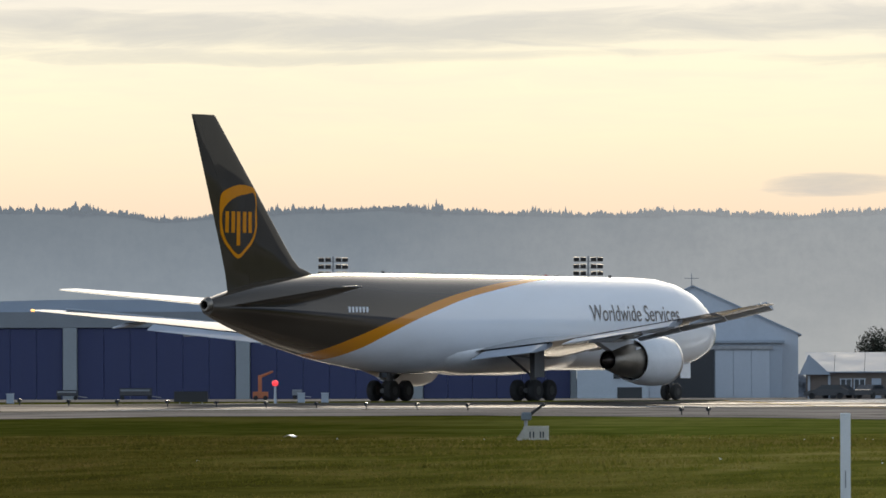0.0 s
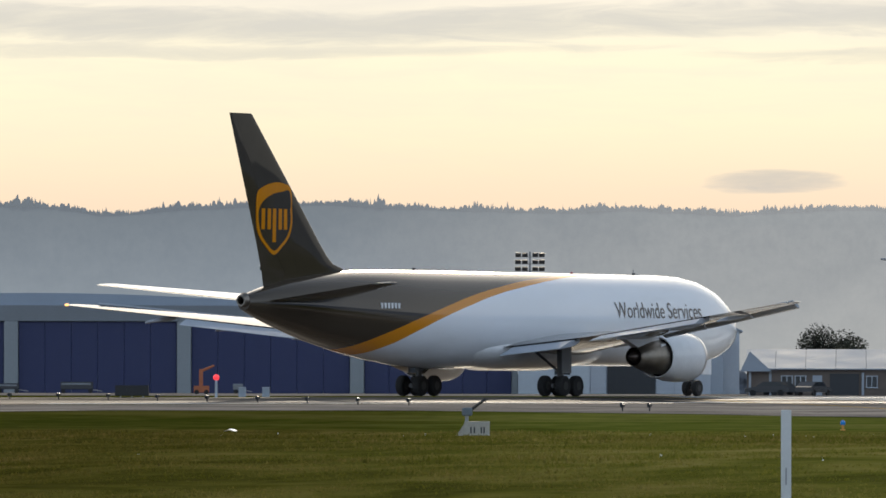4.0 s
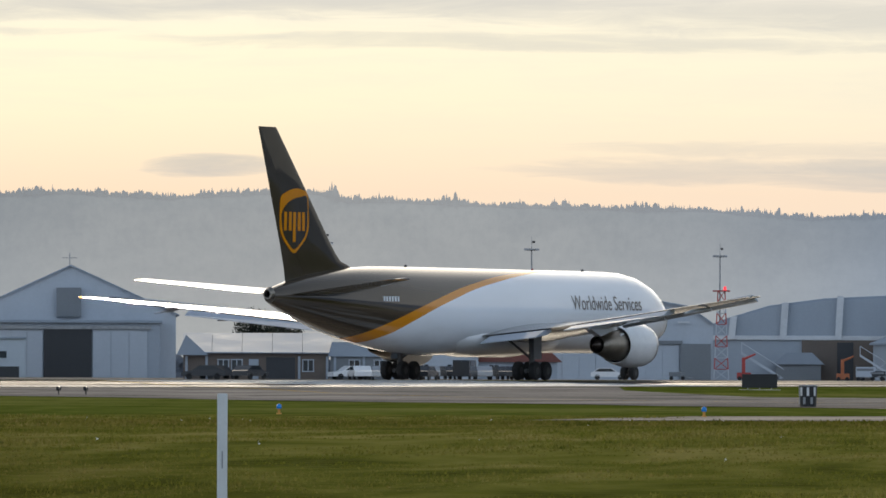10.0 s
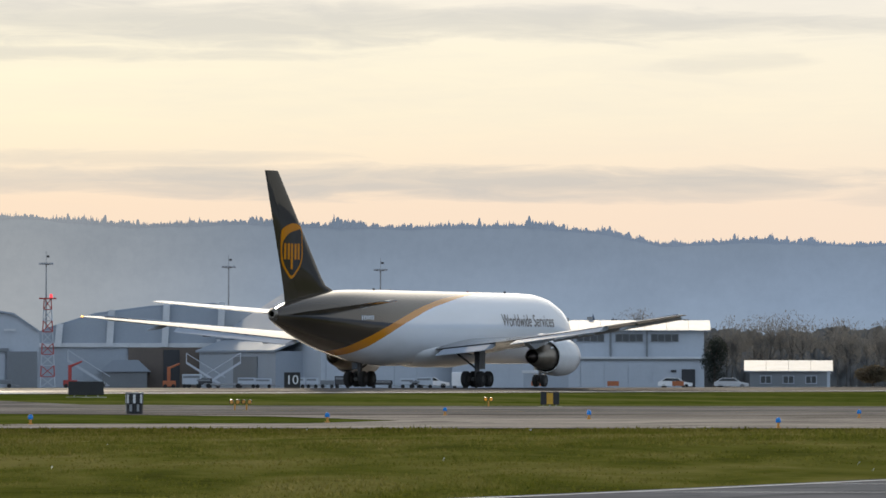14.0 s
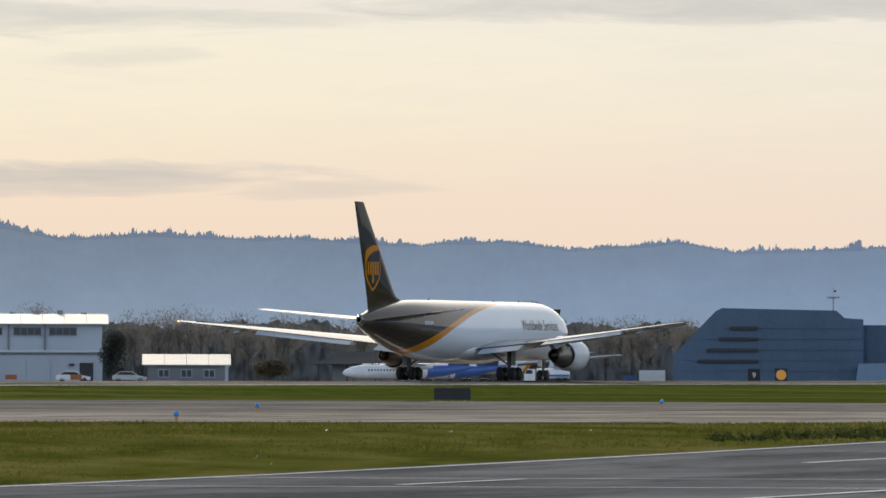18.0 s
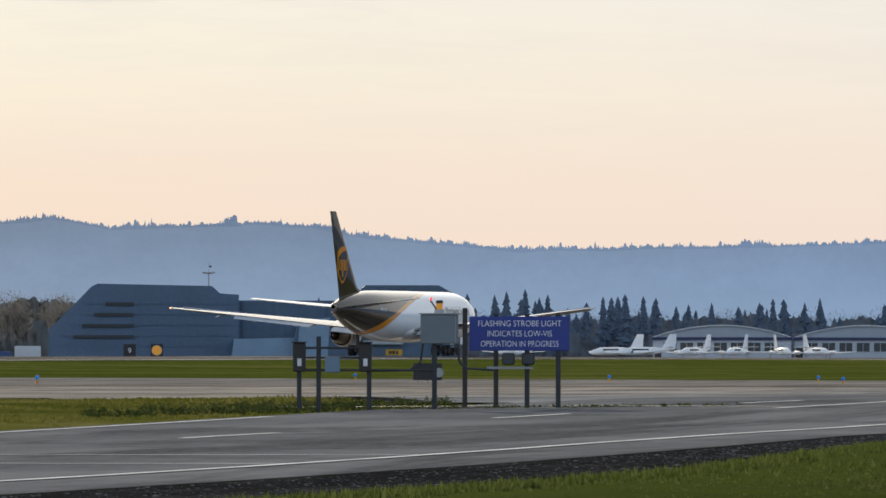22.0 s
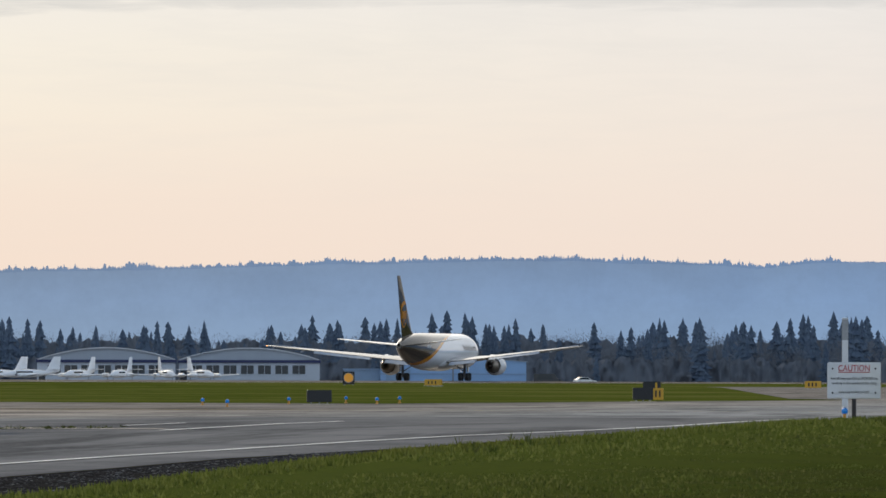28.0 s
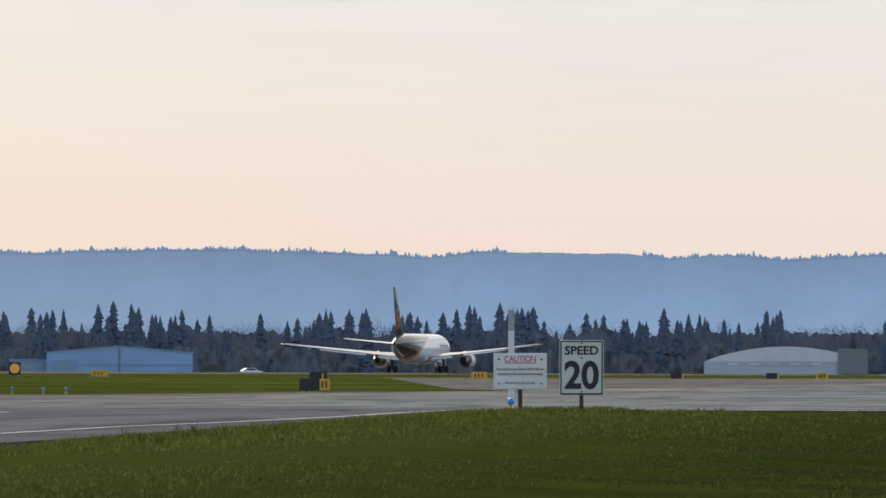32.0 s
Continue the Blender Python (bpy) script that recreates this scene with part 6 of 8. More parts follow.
for spec in ((-28.96, 1120, 7.0, 4.0, LEAFD, "dark round evergreen tree behind the workshops", TREE_RNG), (-28.25, 1150, 8.0, 4.4, LEAFB, "brown-leaved bushy tree behind the workshops", TREE_RNG), (-28.0, 1160, 8.6, 4.6, LEAFB, "brown-leaved bushy tree behind the workshops", TREE_RNG), (-27.72, 1150, 9.4, 4.4, LEAFB, "brown-leaved bushy tree behind the workshops", TREE_RNG), (-28.99, 1140, 8.6, 3.9, LEAFD, "dark round evergreen tree behind the workshops", TREE_RNG), (-28.18, 1170, 6.0, 4.6, LEAFB, "brown-leaved bushy tree behind the workshops", TREE_RNG), (-27.74, 1170, 5.6, 4.0, LEAFB, "brown-leaved bushy tree behind the workshops", TREE_RNG), (-32.72, 1120, 11.6, 2.4, LEAFD, "dark small tree behind the long hangar", TREE_RNG), (-21.70, 1140, 7.2, 2.6, LEAFD, "dense dark evergreen beside the white hangar", TREE_RNG, 0.05), (-23.20, 1330, 12.4, 7.0, LEAFB, "broad brown tree behind the white hangar", TREE_RNG), (-22.96, 1330, 11.6, 6.0, LEAFB, "broad brown tree behind the white hangar", TREE_RNG), (-20.66, 1480, 4.2, 4.0, LEAFB, "dark low tree at the field's edge", TREE_RNG), (-29.15, 1000, 8.4, 3.2, LEAFD, "dark round evergreen tree behind the workshops", TREE_RNG), (-18.96, 2050, 20.4, 6.6, LEAFS, "pale spring tree with thin foliage", TREE_RNG, 0.15)):
    build_tree(*spec)


# ---- parked aircraft and vehicles ----
SKYBLUE = worn("blue_livery", (0.05, 0.13, 0.42), 0.35, 0.2, 0.5)
NAVY = worn("navy_livery", (0.012, 0.022, 0.07), 0.35, 0.2, 0.5)


def oval(y, cz, r, n=16):
    return ring(y, cz, r, r, n)


def build_turboprop(at, label):
    t = thing("turboprop_airliner", at, label, "airplane", "parked turboprops")
    part("fuselage", loft(bmesh.new(), [oval(15.8, 2.0, 0.05), oval(15.2, 2.05, 0.6), oval(13.5, 2.25, 1.1), oval(11, 2.35, 1.34), oval(-4, 2.35, 1.34)]), WHITEP, t, "white", smooth=True)
    part("tail_cone", loft(bmesh.new(), [oval(-4, 2.35, 1.345), oval(-9, 2.6, 1.15), oval(-14, 3.1, 0.55), oval(-16.4, 3.4, 0.1)]), SKYBLUE, t, "blue", smooth=True)
    part("tail_fin", loft(bmesh.new(), [[(h, y - q, z) for q, h in foil(c, 0.09)] for y, z, c in ((-9.6, 3.4, 5.4), (-13.0, 8.2, 3.2))]), NAVY, t, "dark blue", smooth=True)
    part("tailplane", loft(bmesh.new(), [[(x, -13.2 - q, 8.3 + h) for q, h in foil(2.0, 0.08)] for x in (-4.6, 4.6)]), WHITEP, t, "white")
    part("wing", loft(bmesh.new(), [[(x, 1.6 - abs(x) * 0.03 - q, 3.85 + h) for q, h in foil(c, 0.13)] for x, c in ((-14.2, 1.4), (-4, 3.0), (4, 3.0), (14.2, 1.4))]), WHITEP, t, "white")
    for s in (-1, 1):
        e = part("engine", loft(bmesh.new(), [[(s * 4.4 + p[0], p[1], p[2]) for p in oval(y, 3.3, r, 12)] for y, r in ((4.6, 0.2), (4.0, 0.5), (1.0, 0.65), (-3.0, 0.3))]), WHITEP, t, "white", smooth=True)
        bm = bmesh.new()
        for k in range(6):
            box(bm, -0.12, 0.12, -0.03, 0.03, 0.15, 2.0, 0, pose(s * 4.4, 4.7, 3.3, 0, k * 60, 0))
        part("propeller", bm, BLACKB, e)
        part("gear_leg", tubed((s * 4.4, -0.5, 0.4), (s * 4.4, -0.5, 3.0), 0.1), STRUT, t)
        part("wheel", tubed((s * 4.4 - 0.3, -0.5, 0.42), (s * 4.4 + 0.3, -0.5, 0.42), 0.42, None, 12), RUBBER, t)
    part("nose_leg", tubed((0, 13.2, 0.3), (0, 13.2, 1.6), 0.08), STRUT, t)
    part("wheel", tubed((-0.25, 13.2, 0.3), (0.25, 13.2, 0.3), 0.3, None, 12), RUBBER, t)
    pane = None
    for y in [10.2 - 0.75 * i for i in range(18)]:
        for s in (-1, 1):
            if pane is None:
                pane = part("window", boxed(-0.02, 0.02, 0, 0.32, 0, 0.4), GLASS, t, at=pose(s * 1.34, y, 2.45))
            else:
                share("window", pane, t, pose(s * 1.34, y, 2.45))
    return t


def build_light_plane(at, label, mat):
    t = thing("light_airplane", at, label, "airplane", "parked light airplanes")
    part("fuselage", loft(bmesh.new(), [oval(5.0, 1.5, 0.08, 12), oval(4.4, 1.55, 0.4, 12), oval(2.6, 1.75, 0.72, 12), oval(-1, 1.8, 0.74, 12), oval(-4, 1.95, 0.4, 12), oval(-6.2, 2.2, 0.1, 12)]), mat, t, smooth=True)
    part("tail_fin", loft(bmesh.new(), [[(h, y - q, z) for q, h in foil(c, 0.09)] for y, z, c in ((-3.6, 2.2, 2.8), (-5.2, 4.9, 1.4))]), mat, t)
    part("tailplane", loft(bmesh.new(), [[(x, -4.9 - q, 2.6 + h) for q, h in foil(1.1, 0.08)] for x in (-2.4, 2.4)]), mat, t)
    part("wing", loft(bmesh.new(), [[(x, 1.4 - abs(x) * 0.05 - q, 1.3 + abs(x) * 0.06 + h) for q, h in foil(c, 0.13)] for x, c in ((-7.2, 1.0), (0, 2.1), (7.2, 1.0))]), mat, t)
    for s in (-1, 1):
        part("engine", loft(bmesh.new(), [[(s * 2.4 + p[0], p[1], p[2]) for p in oval(y, 1.55, r, 10)] for y, r in ((2.9, 0.15), (2.5, 0.36), (0.2, 0.4), (-1.2, 0.15))]), mat, t)
        part("wheel", tubed((s * 2.4 - 0.12, 0, 0.3), (s * 2.4 + 0.12, 0, 0.3), 0.3, None, 10), RUBBER, t)
        part("gear_leg", tubed((s * 2.4, 0, 0.3), (s * 2.4, 0, 1.4), 0.06), STRUT, t)
    part("nose_leg", tubed((0, 3.6, 0.1), (0, 3.6, 1.3), 0.06), STRUT, t)
    for s in (-1, 1):
        part("side_window", boxed(s * 0.7 - 0.03, s * 0.7 + 0.03, -0.8, 2.4, 1.9, 2.2), GLASS, t)
    return t


build_turboprop(site(-19.76, 1740, 0, 125), "white and blue turboprop airliner parked on the apron")
build_turboprop(site(-19.575, 1775, 0, 122), "white and blue turboprop airliner parked on the apron")
striped = build_light_plane(site(-14.10, 1590, 0, 112), "small white twin-engine airplane with navy stripe before the hangars", WHITEP)
for side_ in (-1, 1):
    part("stripe", boxed(side_ * 0.72 - 0.04, side_ * 0.72 + 0.04, -1.2, 2.6, 1.45, 1.8, 0.02), NAVY, striped, "navy stripe")
for px_az, turn in ((-13.77, 150), (-13.49, 160), (-13.18, 195), (-12.95, 205), (-14.30, 120), (-14.94, 140)):
    build_light_plane(site(px_az, 1600, 0, turn), "small white twin-engine airplane parked before the hangars", WHITEP)


def build_jumbo(at):
    """A large four-engined freighter with a raised upper deck at the nose."""
    t = thing("jumbo_freighter", at, "white and brown four-engined cargo jumbo parked beyond the apron", "airplane")
    deck = [(31.0, 4.4, 0.1, 0.1), (30.4, 4.5, 0.9, 1.0), (29.0, 4.9, 1.7, 1.9), (27.0, 5.4, 2.3, 2.9), (24.5, 5.7, 2.7, 3.5), (20.0, 5.75, 2.85, 3.6), (15.0, 5.6, 2.9, 3.45), (11.0, 5.2, 2.9, 3.05), (8.0, 5.0, 2.9, 2.85)]
    part("fuselage", loft(bmesh.new(), [ring(*r, 24) for r in (*deck, (-12.0, 5.0, 2.9, 2.85))]), WHITEP, t, "white with a raised upper deck", smooth=True)
    part("gold_band", loft(bmesh.new(), [ring(-12.0, 5.0, 2.9, 2.85, 24), ring(-14.0, 5.05, 2.85, 2.8, 24)]), GOLD, t, "gold band", smooth=True)
    tail = part("tail_cone", loft(bmesh.new(), [ring(-14.0, 5.05, 2.85, 2.8, 24), ring(-20.0, 5.7, 2.2, 2.3, 24), ring(-26.0, 6.4, 1.2, 1.3, 24), ring(-30.0, 6.8, 0.3, 0.4, 24)]), BROWN, t, "dark brown", smooth=True)
    part("tail_fin", loft(bmesh.new(), [[(h, y - q, z) for q, h in foil(c, 0.09)] for y, z, c in ((-17.5, 7.2, 11.0), (-27.5, 17.2, 4.2))]), BROWN, t, "dark brown", smooth=True)
    for s in (-1, 1):
        bm = prism(bmesh.new(), [(-1.5, 1.6), (0, 2.0), (1.5, 1.6), (1.4, -0.6), (0, -1.9), (-1.4, -0.6)], -0.03, 0.03)
        bm.transform(pose(s * 0.42, -26.2, 12.6, 0, 0, 90))
        part("emblem", bm, GOLD, t, "plain gold shield shape")
        part("tailplane", loft(bmesh.new(), [[(s * x, y - q, z + h) for q, h in foil(c, 0.09)] for x, y, z, c in ((1.0, -20.5, 6.2, 7.0), (10.5, -27.5, 7.3, 2.4))]), FLAPP, tail, "pale grey", smooth=True)
        part("wing", loft(bmesh.new(), [[(s * x, y - q, z + h) for q, h in foil(c, 0.11)] for x, y, z, c in ((2.0, 12.0, 3.6, 13.5), (11.0, 4.0, 4.6, 8.0), (28.0, -10.5, 6.6, 3.0))]), FLAPP, t, "pale grey", smooth=True)
        for x, y, z in ((10.5, 8.0, 2.5), (19.0, 0.5, 3.6)):
            e = part("engine", loft(bmesh.new(), [[(s * x + p[0], p[1], p[2]) for p in ring(y + a, z, r, r, 20)] for a, r in ((-1.6, 0.9), (1.2, 1.25), (2.2, 1.15), (2.15, 0.95), (0.5, 0.9))]), WHITEP, t, "white engine cowl", smooth=True)
            part("pylon", boxed(s * x - 0.15, s * x + 0.15, y - 3.5, y + 0.6, z + 0.9, z + 2.0, 0.03), WHITEP, e)
        for x, y in ((1.9, -2.0), (5.0, 1.0)):
            part("main_gear", tubed((s * x, y, 0.5), (s * x, y, 3.0), 0.2, None, 8), STRUT, t)
            for dy in (-0.75, 0.75):
                part("wheel", tubed((s * x - 0.7, y + dy, 0.6), (s * x + 0.7, y + dy, 0.6), 0.6, None, 14), RUBBER, t)
        part("cockpit_window", boxed(s * 1.75 - 0.05, s * 1.75 + 0.05, 26.9, 28.0, 7.0, 7.5, 0.02), GLASS, t)
    part("nose_gear", tubed((0, 24.0, 0.5), (0, 24.0, 2.4), 0.16, None, 8), STRUT, t)
    part("wheel", tubed((-0.5, 24.0, 0.55), (0.5, 24.0, 0.55), 0.55, None, 14), RUBBER, t)


def build_tank_truck(at):
    t = thing("fuel_truck", at, "white fuel tank truck parked on the apron", "truck")
    part("cab", prismed([(-3.3, 0.5), (-1.7, 0.5), (-1.7, 2.1), (-2.8, 2.15), (-3.25, 1.4)], -1.05, 1.05), WHITEP, t, "white cab")
    part("cab_glass", prismed([(-3.14, 1.45), (-2.1, 1.45), (-2.1, 2.0), (-2.85, 2.02)], -1.07, 1.07), GLASS, t, "dark glass")
    part("tank", tubed((-1.5, 0, 1.45), (3.2, 0, 1.45), 0.78, 0.78, 18), WHITEP, t, "white tank")
    part("hose_rack", boxed(0.9, 2.9, -0.75, 0.75, 2.15, 2.4, 0.03), CLADW, t, "pale rack")
    part("stripe", boxed(-1.4, 3.1, -0.82, -0.78, 1.1, 1.35), SKYBLUE, t, "blue stripe")
    part("chassis", boxed(-3.2, 3.3, -0.5, 0.5, 0.5, 0.75, 0.02), DARKW, t)
    for x in (-2.6, 1.6, 2.5):
        part("wheel", tubed((x, -1.0, 0.45), (x, 1.0, 0.45), 0.45, None, 14), RUBBER, t)


build_jumbo(site(-19.23, 1990, 0, 148))
build_tank_truck(site(-18.84, 1230))


def build_car(at, paint, name, label, van=False, w=1.8, l=4.4):
    t = thing(name, at, label, "car" if name == "car" else "van", "parked vehicles")
    h = 1.45 if not van else 2.1
    if van:
        side = [(-l / 2, 0.35), (l / 2, 0.35), (l / 2, 1.0), (l / 2 - 0.5, 1.15), (l / 2 - 1.1, h), (-l / 2 + 0.1, h), (-l / 2, h - 0.15)]
    else:
        side = [(-l / 2, 0.4), (l / 2, 0.35), (l / 2, 0.75), (l / 2 - 1.1, 0.95), (l / 2 - 1.8, h), (-l / 2 + 1.0, h), (-l / 2 + 0.25, 0.98), (-l / 2, 0.9)]
    part("body", prismed(side, -w / 2, w / 2), paint, t)
    part("window_glass", prismed([(l / 2 - 1.9, h - 0.08), (l / 2 - 1.35, 1.0), (-l / 2 + 0.5, 1.02), (-l / 2 + 1.05, h - 0.08)], -w / 2 - 0.012, w / 2 + 0.012), GLASS, t, "dark windows")
    for x in (-l / 2 + 0.8, l / 2 - 0.8):
        for s in (-1, 1):
            part("wheel", tubed((x, s * (w / 2 - 0.1) - 0.1, 0.33), (x, s * (w / 2 - 0.1) + 0.1, 0.33), 0.33, None, 12), RUBBER, t)
    part("headlight", boxed(l / 2 - 0.04, l / 2 + 0.02, -w / 2 + 0.1, -w / 2 + 0.4, 0.55, 0.72), WHITES_, t)
    part("headlight", boxed(l / 2 - 0.04, l / 2 + 0.02, w / 2 - 0.4, w / 2 - 0.1, 0.55, 0.72), WHITES_, t)


WHITES_ = plain("lamp_glass_pale", (0.45, 0.46, 0.48), 0.5)
CARW = plain("white_car_paint", (0.75, 0.75, 0.75), 0.2)
CARD = plain("dark_car_paint", (0.03, 0.032, 0.036), 0.2)
CARS_ = plain("silver_car_paint", (0.40, 0.41, 0.42), 0.25, 0.5)
CARY = plain("yellow_van_paint", (0.55, 0.50, 0.05), 0.3)
for az, d, mat, nm, lab, van, turn in ((-28.98, 1040, CARY, "van", "yellow-green van by the workshops", True, 80), (-28.47, 890, CARW, "car", "white car by the workshops", False, 100), (-28.33, 880, CARS_, "car", "silver car by the workshops", False, 90), (-28.14, 880, CARD, "car", "dark car by the workshops", False, 90), (-28.04, 885, CARD, "car", "dark car by the workshops", False, 75), (-29.50, 870, CARD, "car", "dark car by the workshops", False, 180), (-29.19, 885, CARD, "car", "dark car by the workshops", False, 60), (-23.56, 1100, CARW, "car", "white car before the hangar", False, 0), (-23.34, 1100, CARW, "van", "white van before the hangar", True, 70), (-10.43, 1760, CARW, "car", "white car beyond the runway", False, 20), (-10.68, 1700, CARD, "van", "black van beyond the runway", True, 0), (-21.96, 1110, CARW, "car", "white car by the small house", False, 0), (-21.59, 1110, CARS_, "car", "silver car by the small house", False, 0), (-29.40, 900, CARD, "car", "dark car by the workshops", False, 30), (-28.53, 900, CARW, "car", "white car by the workshops", False, 200), (-26.83, 1060, CARW, "car", "white car before the wide hangar", False, 0), *[(-28.12 + 0.115 * i, 930 + 6 * (i % 3), (CARD, CARS_, CARD)[i % 3], "car", ("dark car parked before the house", "silver car parked before the house", "dark car parked before the house")[i % 3], i % 4 == 3, 80 + 15 * (i % 3)) for i in range(7)]):
    build_car(site(az, d, 0, turn), mat, nm, lab, van, l=5.2 if van else 4.4)


def build_gear(az, d, mat, w, h, label):
    """Ground equipment: a boxy cart on small wheels with a frame."""
    t = thing("ground_cart", site(az, d), label, "cart", "ground equipment")
    part("body", boxed(-w / 2, w / 2, -0.7, 0.7, 0.45, h, 0.06), mat, t)
    part("cover", boxed(-w / 2 + 0.1, w / 2 - 0.25, -0.72, 0.72, h * 0.72, h * 0.9, 0.02), CLADG, t, "grey cover")
    for x in (-w / 2 + 0.3, w / 2 - 0.3):
        part("wheel", tubed((x, -0.7, 0.25), (x, 0.7, 0.25), 0.25, None, 10), RUBBER, t)
    part("drawbar", tubed((w / 2, 0, 0.4), (w / 2 + 1.0, 0, 0.25), 0.05), STEEL, t)


def build_steps(az, d, turn):
    t = thing("boarding_steps", site(az, d, 0, turn), "white wheeled boarding steps parked on the apron", "steps", "ground equipment")
    part("flight", prismed([(-2.6, 0.3), (2.2, 3.3), (2.2, 3.0), (-2.2, 0.2)], -0.7, 0.7), CLADW, t, "white stair flight")
    for y in (-0.7, 0.7):
        part("handrail", tube(tubed((-2.6, y, 1.3), (2.2, y, 4.3), 0.05), (2.2, y, 3.0), (2.2, y, 4.3), 0.05), CLADW, t)
    part("base", boxed(-2.2, 2.4, -0.8, 0.8, 0.35, 0.6, 0.03), STEEL, t)
    for x in (-1.7, 1.9):
        part("wheel", tubed((x, -0.85, 0.3), (x, 0.85, 0.3), 0.3, None, 10), RUBBER, t)


for pxa, mat, w, h, lab in ((-25.14, CLADW, 2.4, 1.7, "white ground cart on the apron"), (-25.06, CARD, 2.0, 1.2, "dark ground cart on the apron"), (-24.78, CLADW, 2.2, 1.3, "white ground cart on the apron"), (-24.67, CLADW, 2.0, 1.2, "white ground cart on the apron"), (-24.35, CLADW, 1.5, 1.3, "white ground cart on the apron"), (-24.25, CLADG, 1.7, 1.0, "grey ground cart on the apron"), (-24.15, CARD, 1.9, 1.5, "dark ground cart on the apron"), (-23.89, CARD, 2.6, 1.0, "dark ground cart on the apron"), (-23.72, CLADW, 1.8, 1.2, "white ground cart on the apron"), (-23.61, CLADW, 2.0, 1.4, "white ground cart on the apron"), (-24.45, CLADW, 2.0, 1.3, "white ground cart on the apron"), (-23.67, CARD, 1.6, 1.0, "dark ground cart on the apron"), (-26.38, CLADG, 2.0, 1.0, "grey ground cart on the apron"), (-32.98, CLADG, 1.1, 1.1, "grey box cart before the blue hangar"), (-34.04, CARD, 3.6, 1.3, "dark ground cart before the blue hangar"), (-34.49, CARD, 2.4, 1.1, "dark ground cart before the blue hangar")):
    build_gear(pxa, 960 if "blue" in lab else 1060, mat, w, h, lab)
build_steps(-24.94, 1060, 0)
build_steps(-25.06, 1075, 180)
build_steps(-25.83, 990, 180)
for az, d, mat, lab in ((-25.94, 980, REDP, "red hoist beside the lattice tower"), (-25.29, 1060, ORANGEP, "orange loader arm on the apron"), (-33.22, 900, ORANGEP, "orange loader arm before the blue hangar")):
    t = thing("loader", site(az, d), lab, "loader", "ground equipment")
    part("base", boxed(-0.8, 0.8, -0.6, 0.6, 0.2, 0.9, 0.05), mat, t)
    part("mast", boxed(-0.25, 0.15, -0.2, 0.2, 0.9, 2.6, 0.03), mat, t)
    part("arm", tubed((-0.1, 0, 2.4), (1.3, 0, 3.0), 0.16, 0.1, 8), mat, t)
    for x in (-0.5, 0.5):
        part("wheel", tubed((x, -0.65, 0.25), (x, 0.65, 0.25), 0.25, None, 10), RUBBER, t)


# ---- airfield fittings ----
BLUEL = Mat("blue_glass_lamp", (0.01, 0.16, 0.50), 0.15).glow((0.02, 0.34, 0.9), 0.07).m
AMBER = plain("amber_base", (0.55, 0.25, 0.03), 0.5)
SIGNBLUE = worn("blue_sign_sheet", (0.009, 0.028, 0.22), 0.4, 0.15, 3.0)
WHITES = worn("white_sign_sheet", (0.62, 0.63, 0.63), 0.4, 0.12, 3.0)
SPEEDW = worn("off_white_sign_sheet", (0.55, 0.58, 0.50), 0.4, 0.12, 3.0)
BLACKT = plain("black_letters", (0.012, 0.012, 0.013), 0.6)
REDT = plain("red_letters", (0.45, 0.02, 0.03), 0.6)
WHITET = plain("white_letters", (0.75, 0.76, 0.78), 0.5)
BOXG = worn("grey_green_box", (0.13, 0.16, 0.18), 0.5, 0.2, 3.0)
POSTM = worn("grey_steel_post", (0.05, 0.053, 0.058), 0.7, 0.4, 5.0)
POSTM.node_tree.nodes["Principled BSDF"].inputs["Specular IOR Level"].default_value = 0.2
RUST = worn("brown_post", (0.032, 0.027, 0.026), 0.7, 0.4, 5.0)

BLUE_LIGHT = None


def blue_light(x, y, k=1.0):
    global BLUE_LIGHT
    if BLUE_LIGHT is None:
        t = thing("taxiway_light", onground(x, y), "small blue glass edge light on an amber stem", "airfield light", "taxiway edge lights")
        part("stem", tube(tubed((0, 0, -0.05), (0, 0, 0.18), 0.042, 0.04, 10), (0, 0, -0.05), (0, 0, 0.04), 0.1, 0.08, 10), AMBER, t, "amber stem")
        bm = bmesh.new()
        loft(bm, [[(r * math.cos(a), r * math.sin(a), z) for a in [6.2832 * i / 12 for i in range(12)]] for z, r in ((0.18, 0.066), (0.21, 0.085), (0.285, 0.08), (0.325, 0.05), (0.335, 0.02))])
        part("globe", bm, BLUEL, t, "blue glass", smooth=True)
        part("cap", tubed((0, 0, 0.332), (0, 0, 0.35), 0.028, 0.018), STEEL, t)
        BLUE_LIGHT = t
    else:
        copy_thing(BLUE_LIGHT, onground(x, y))


for p in ((-138.17, 249.27), (-121.42, 246.74), (-120.13, 266.69), (-94.55, 242.74), (-122.22, 294.66), (-114.97, 303.45), (-120.60, 369.31), (-115.97, 355.04), (-114.91, 400.86), (-98.82, 387.08), (-88.05, 383.01), (-82.98, 365.70), (-87.68, 399.49), (-88.38, 415.71), (-84.14, 402.81), (-86.22, 418.20), (-136.83, 315.07), (-119.53, 288.19)):
    blue_light(*p)

THRESH = None
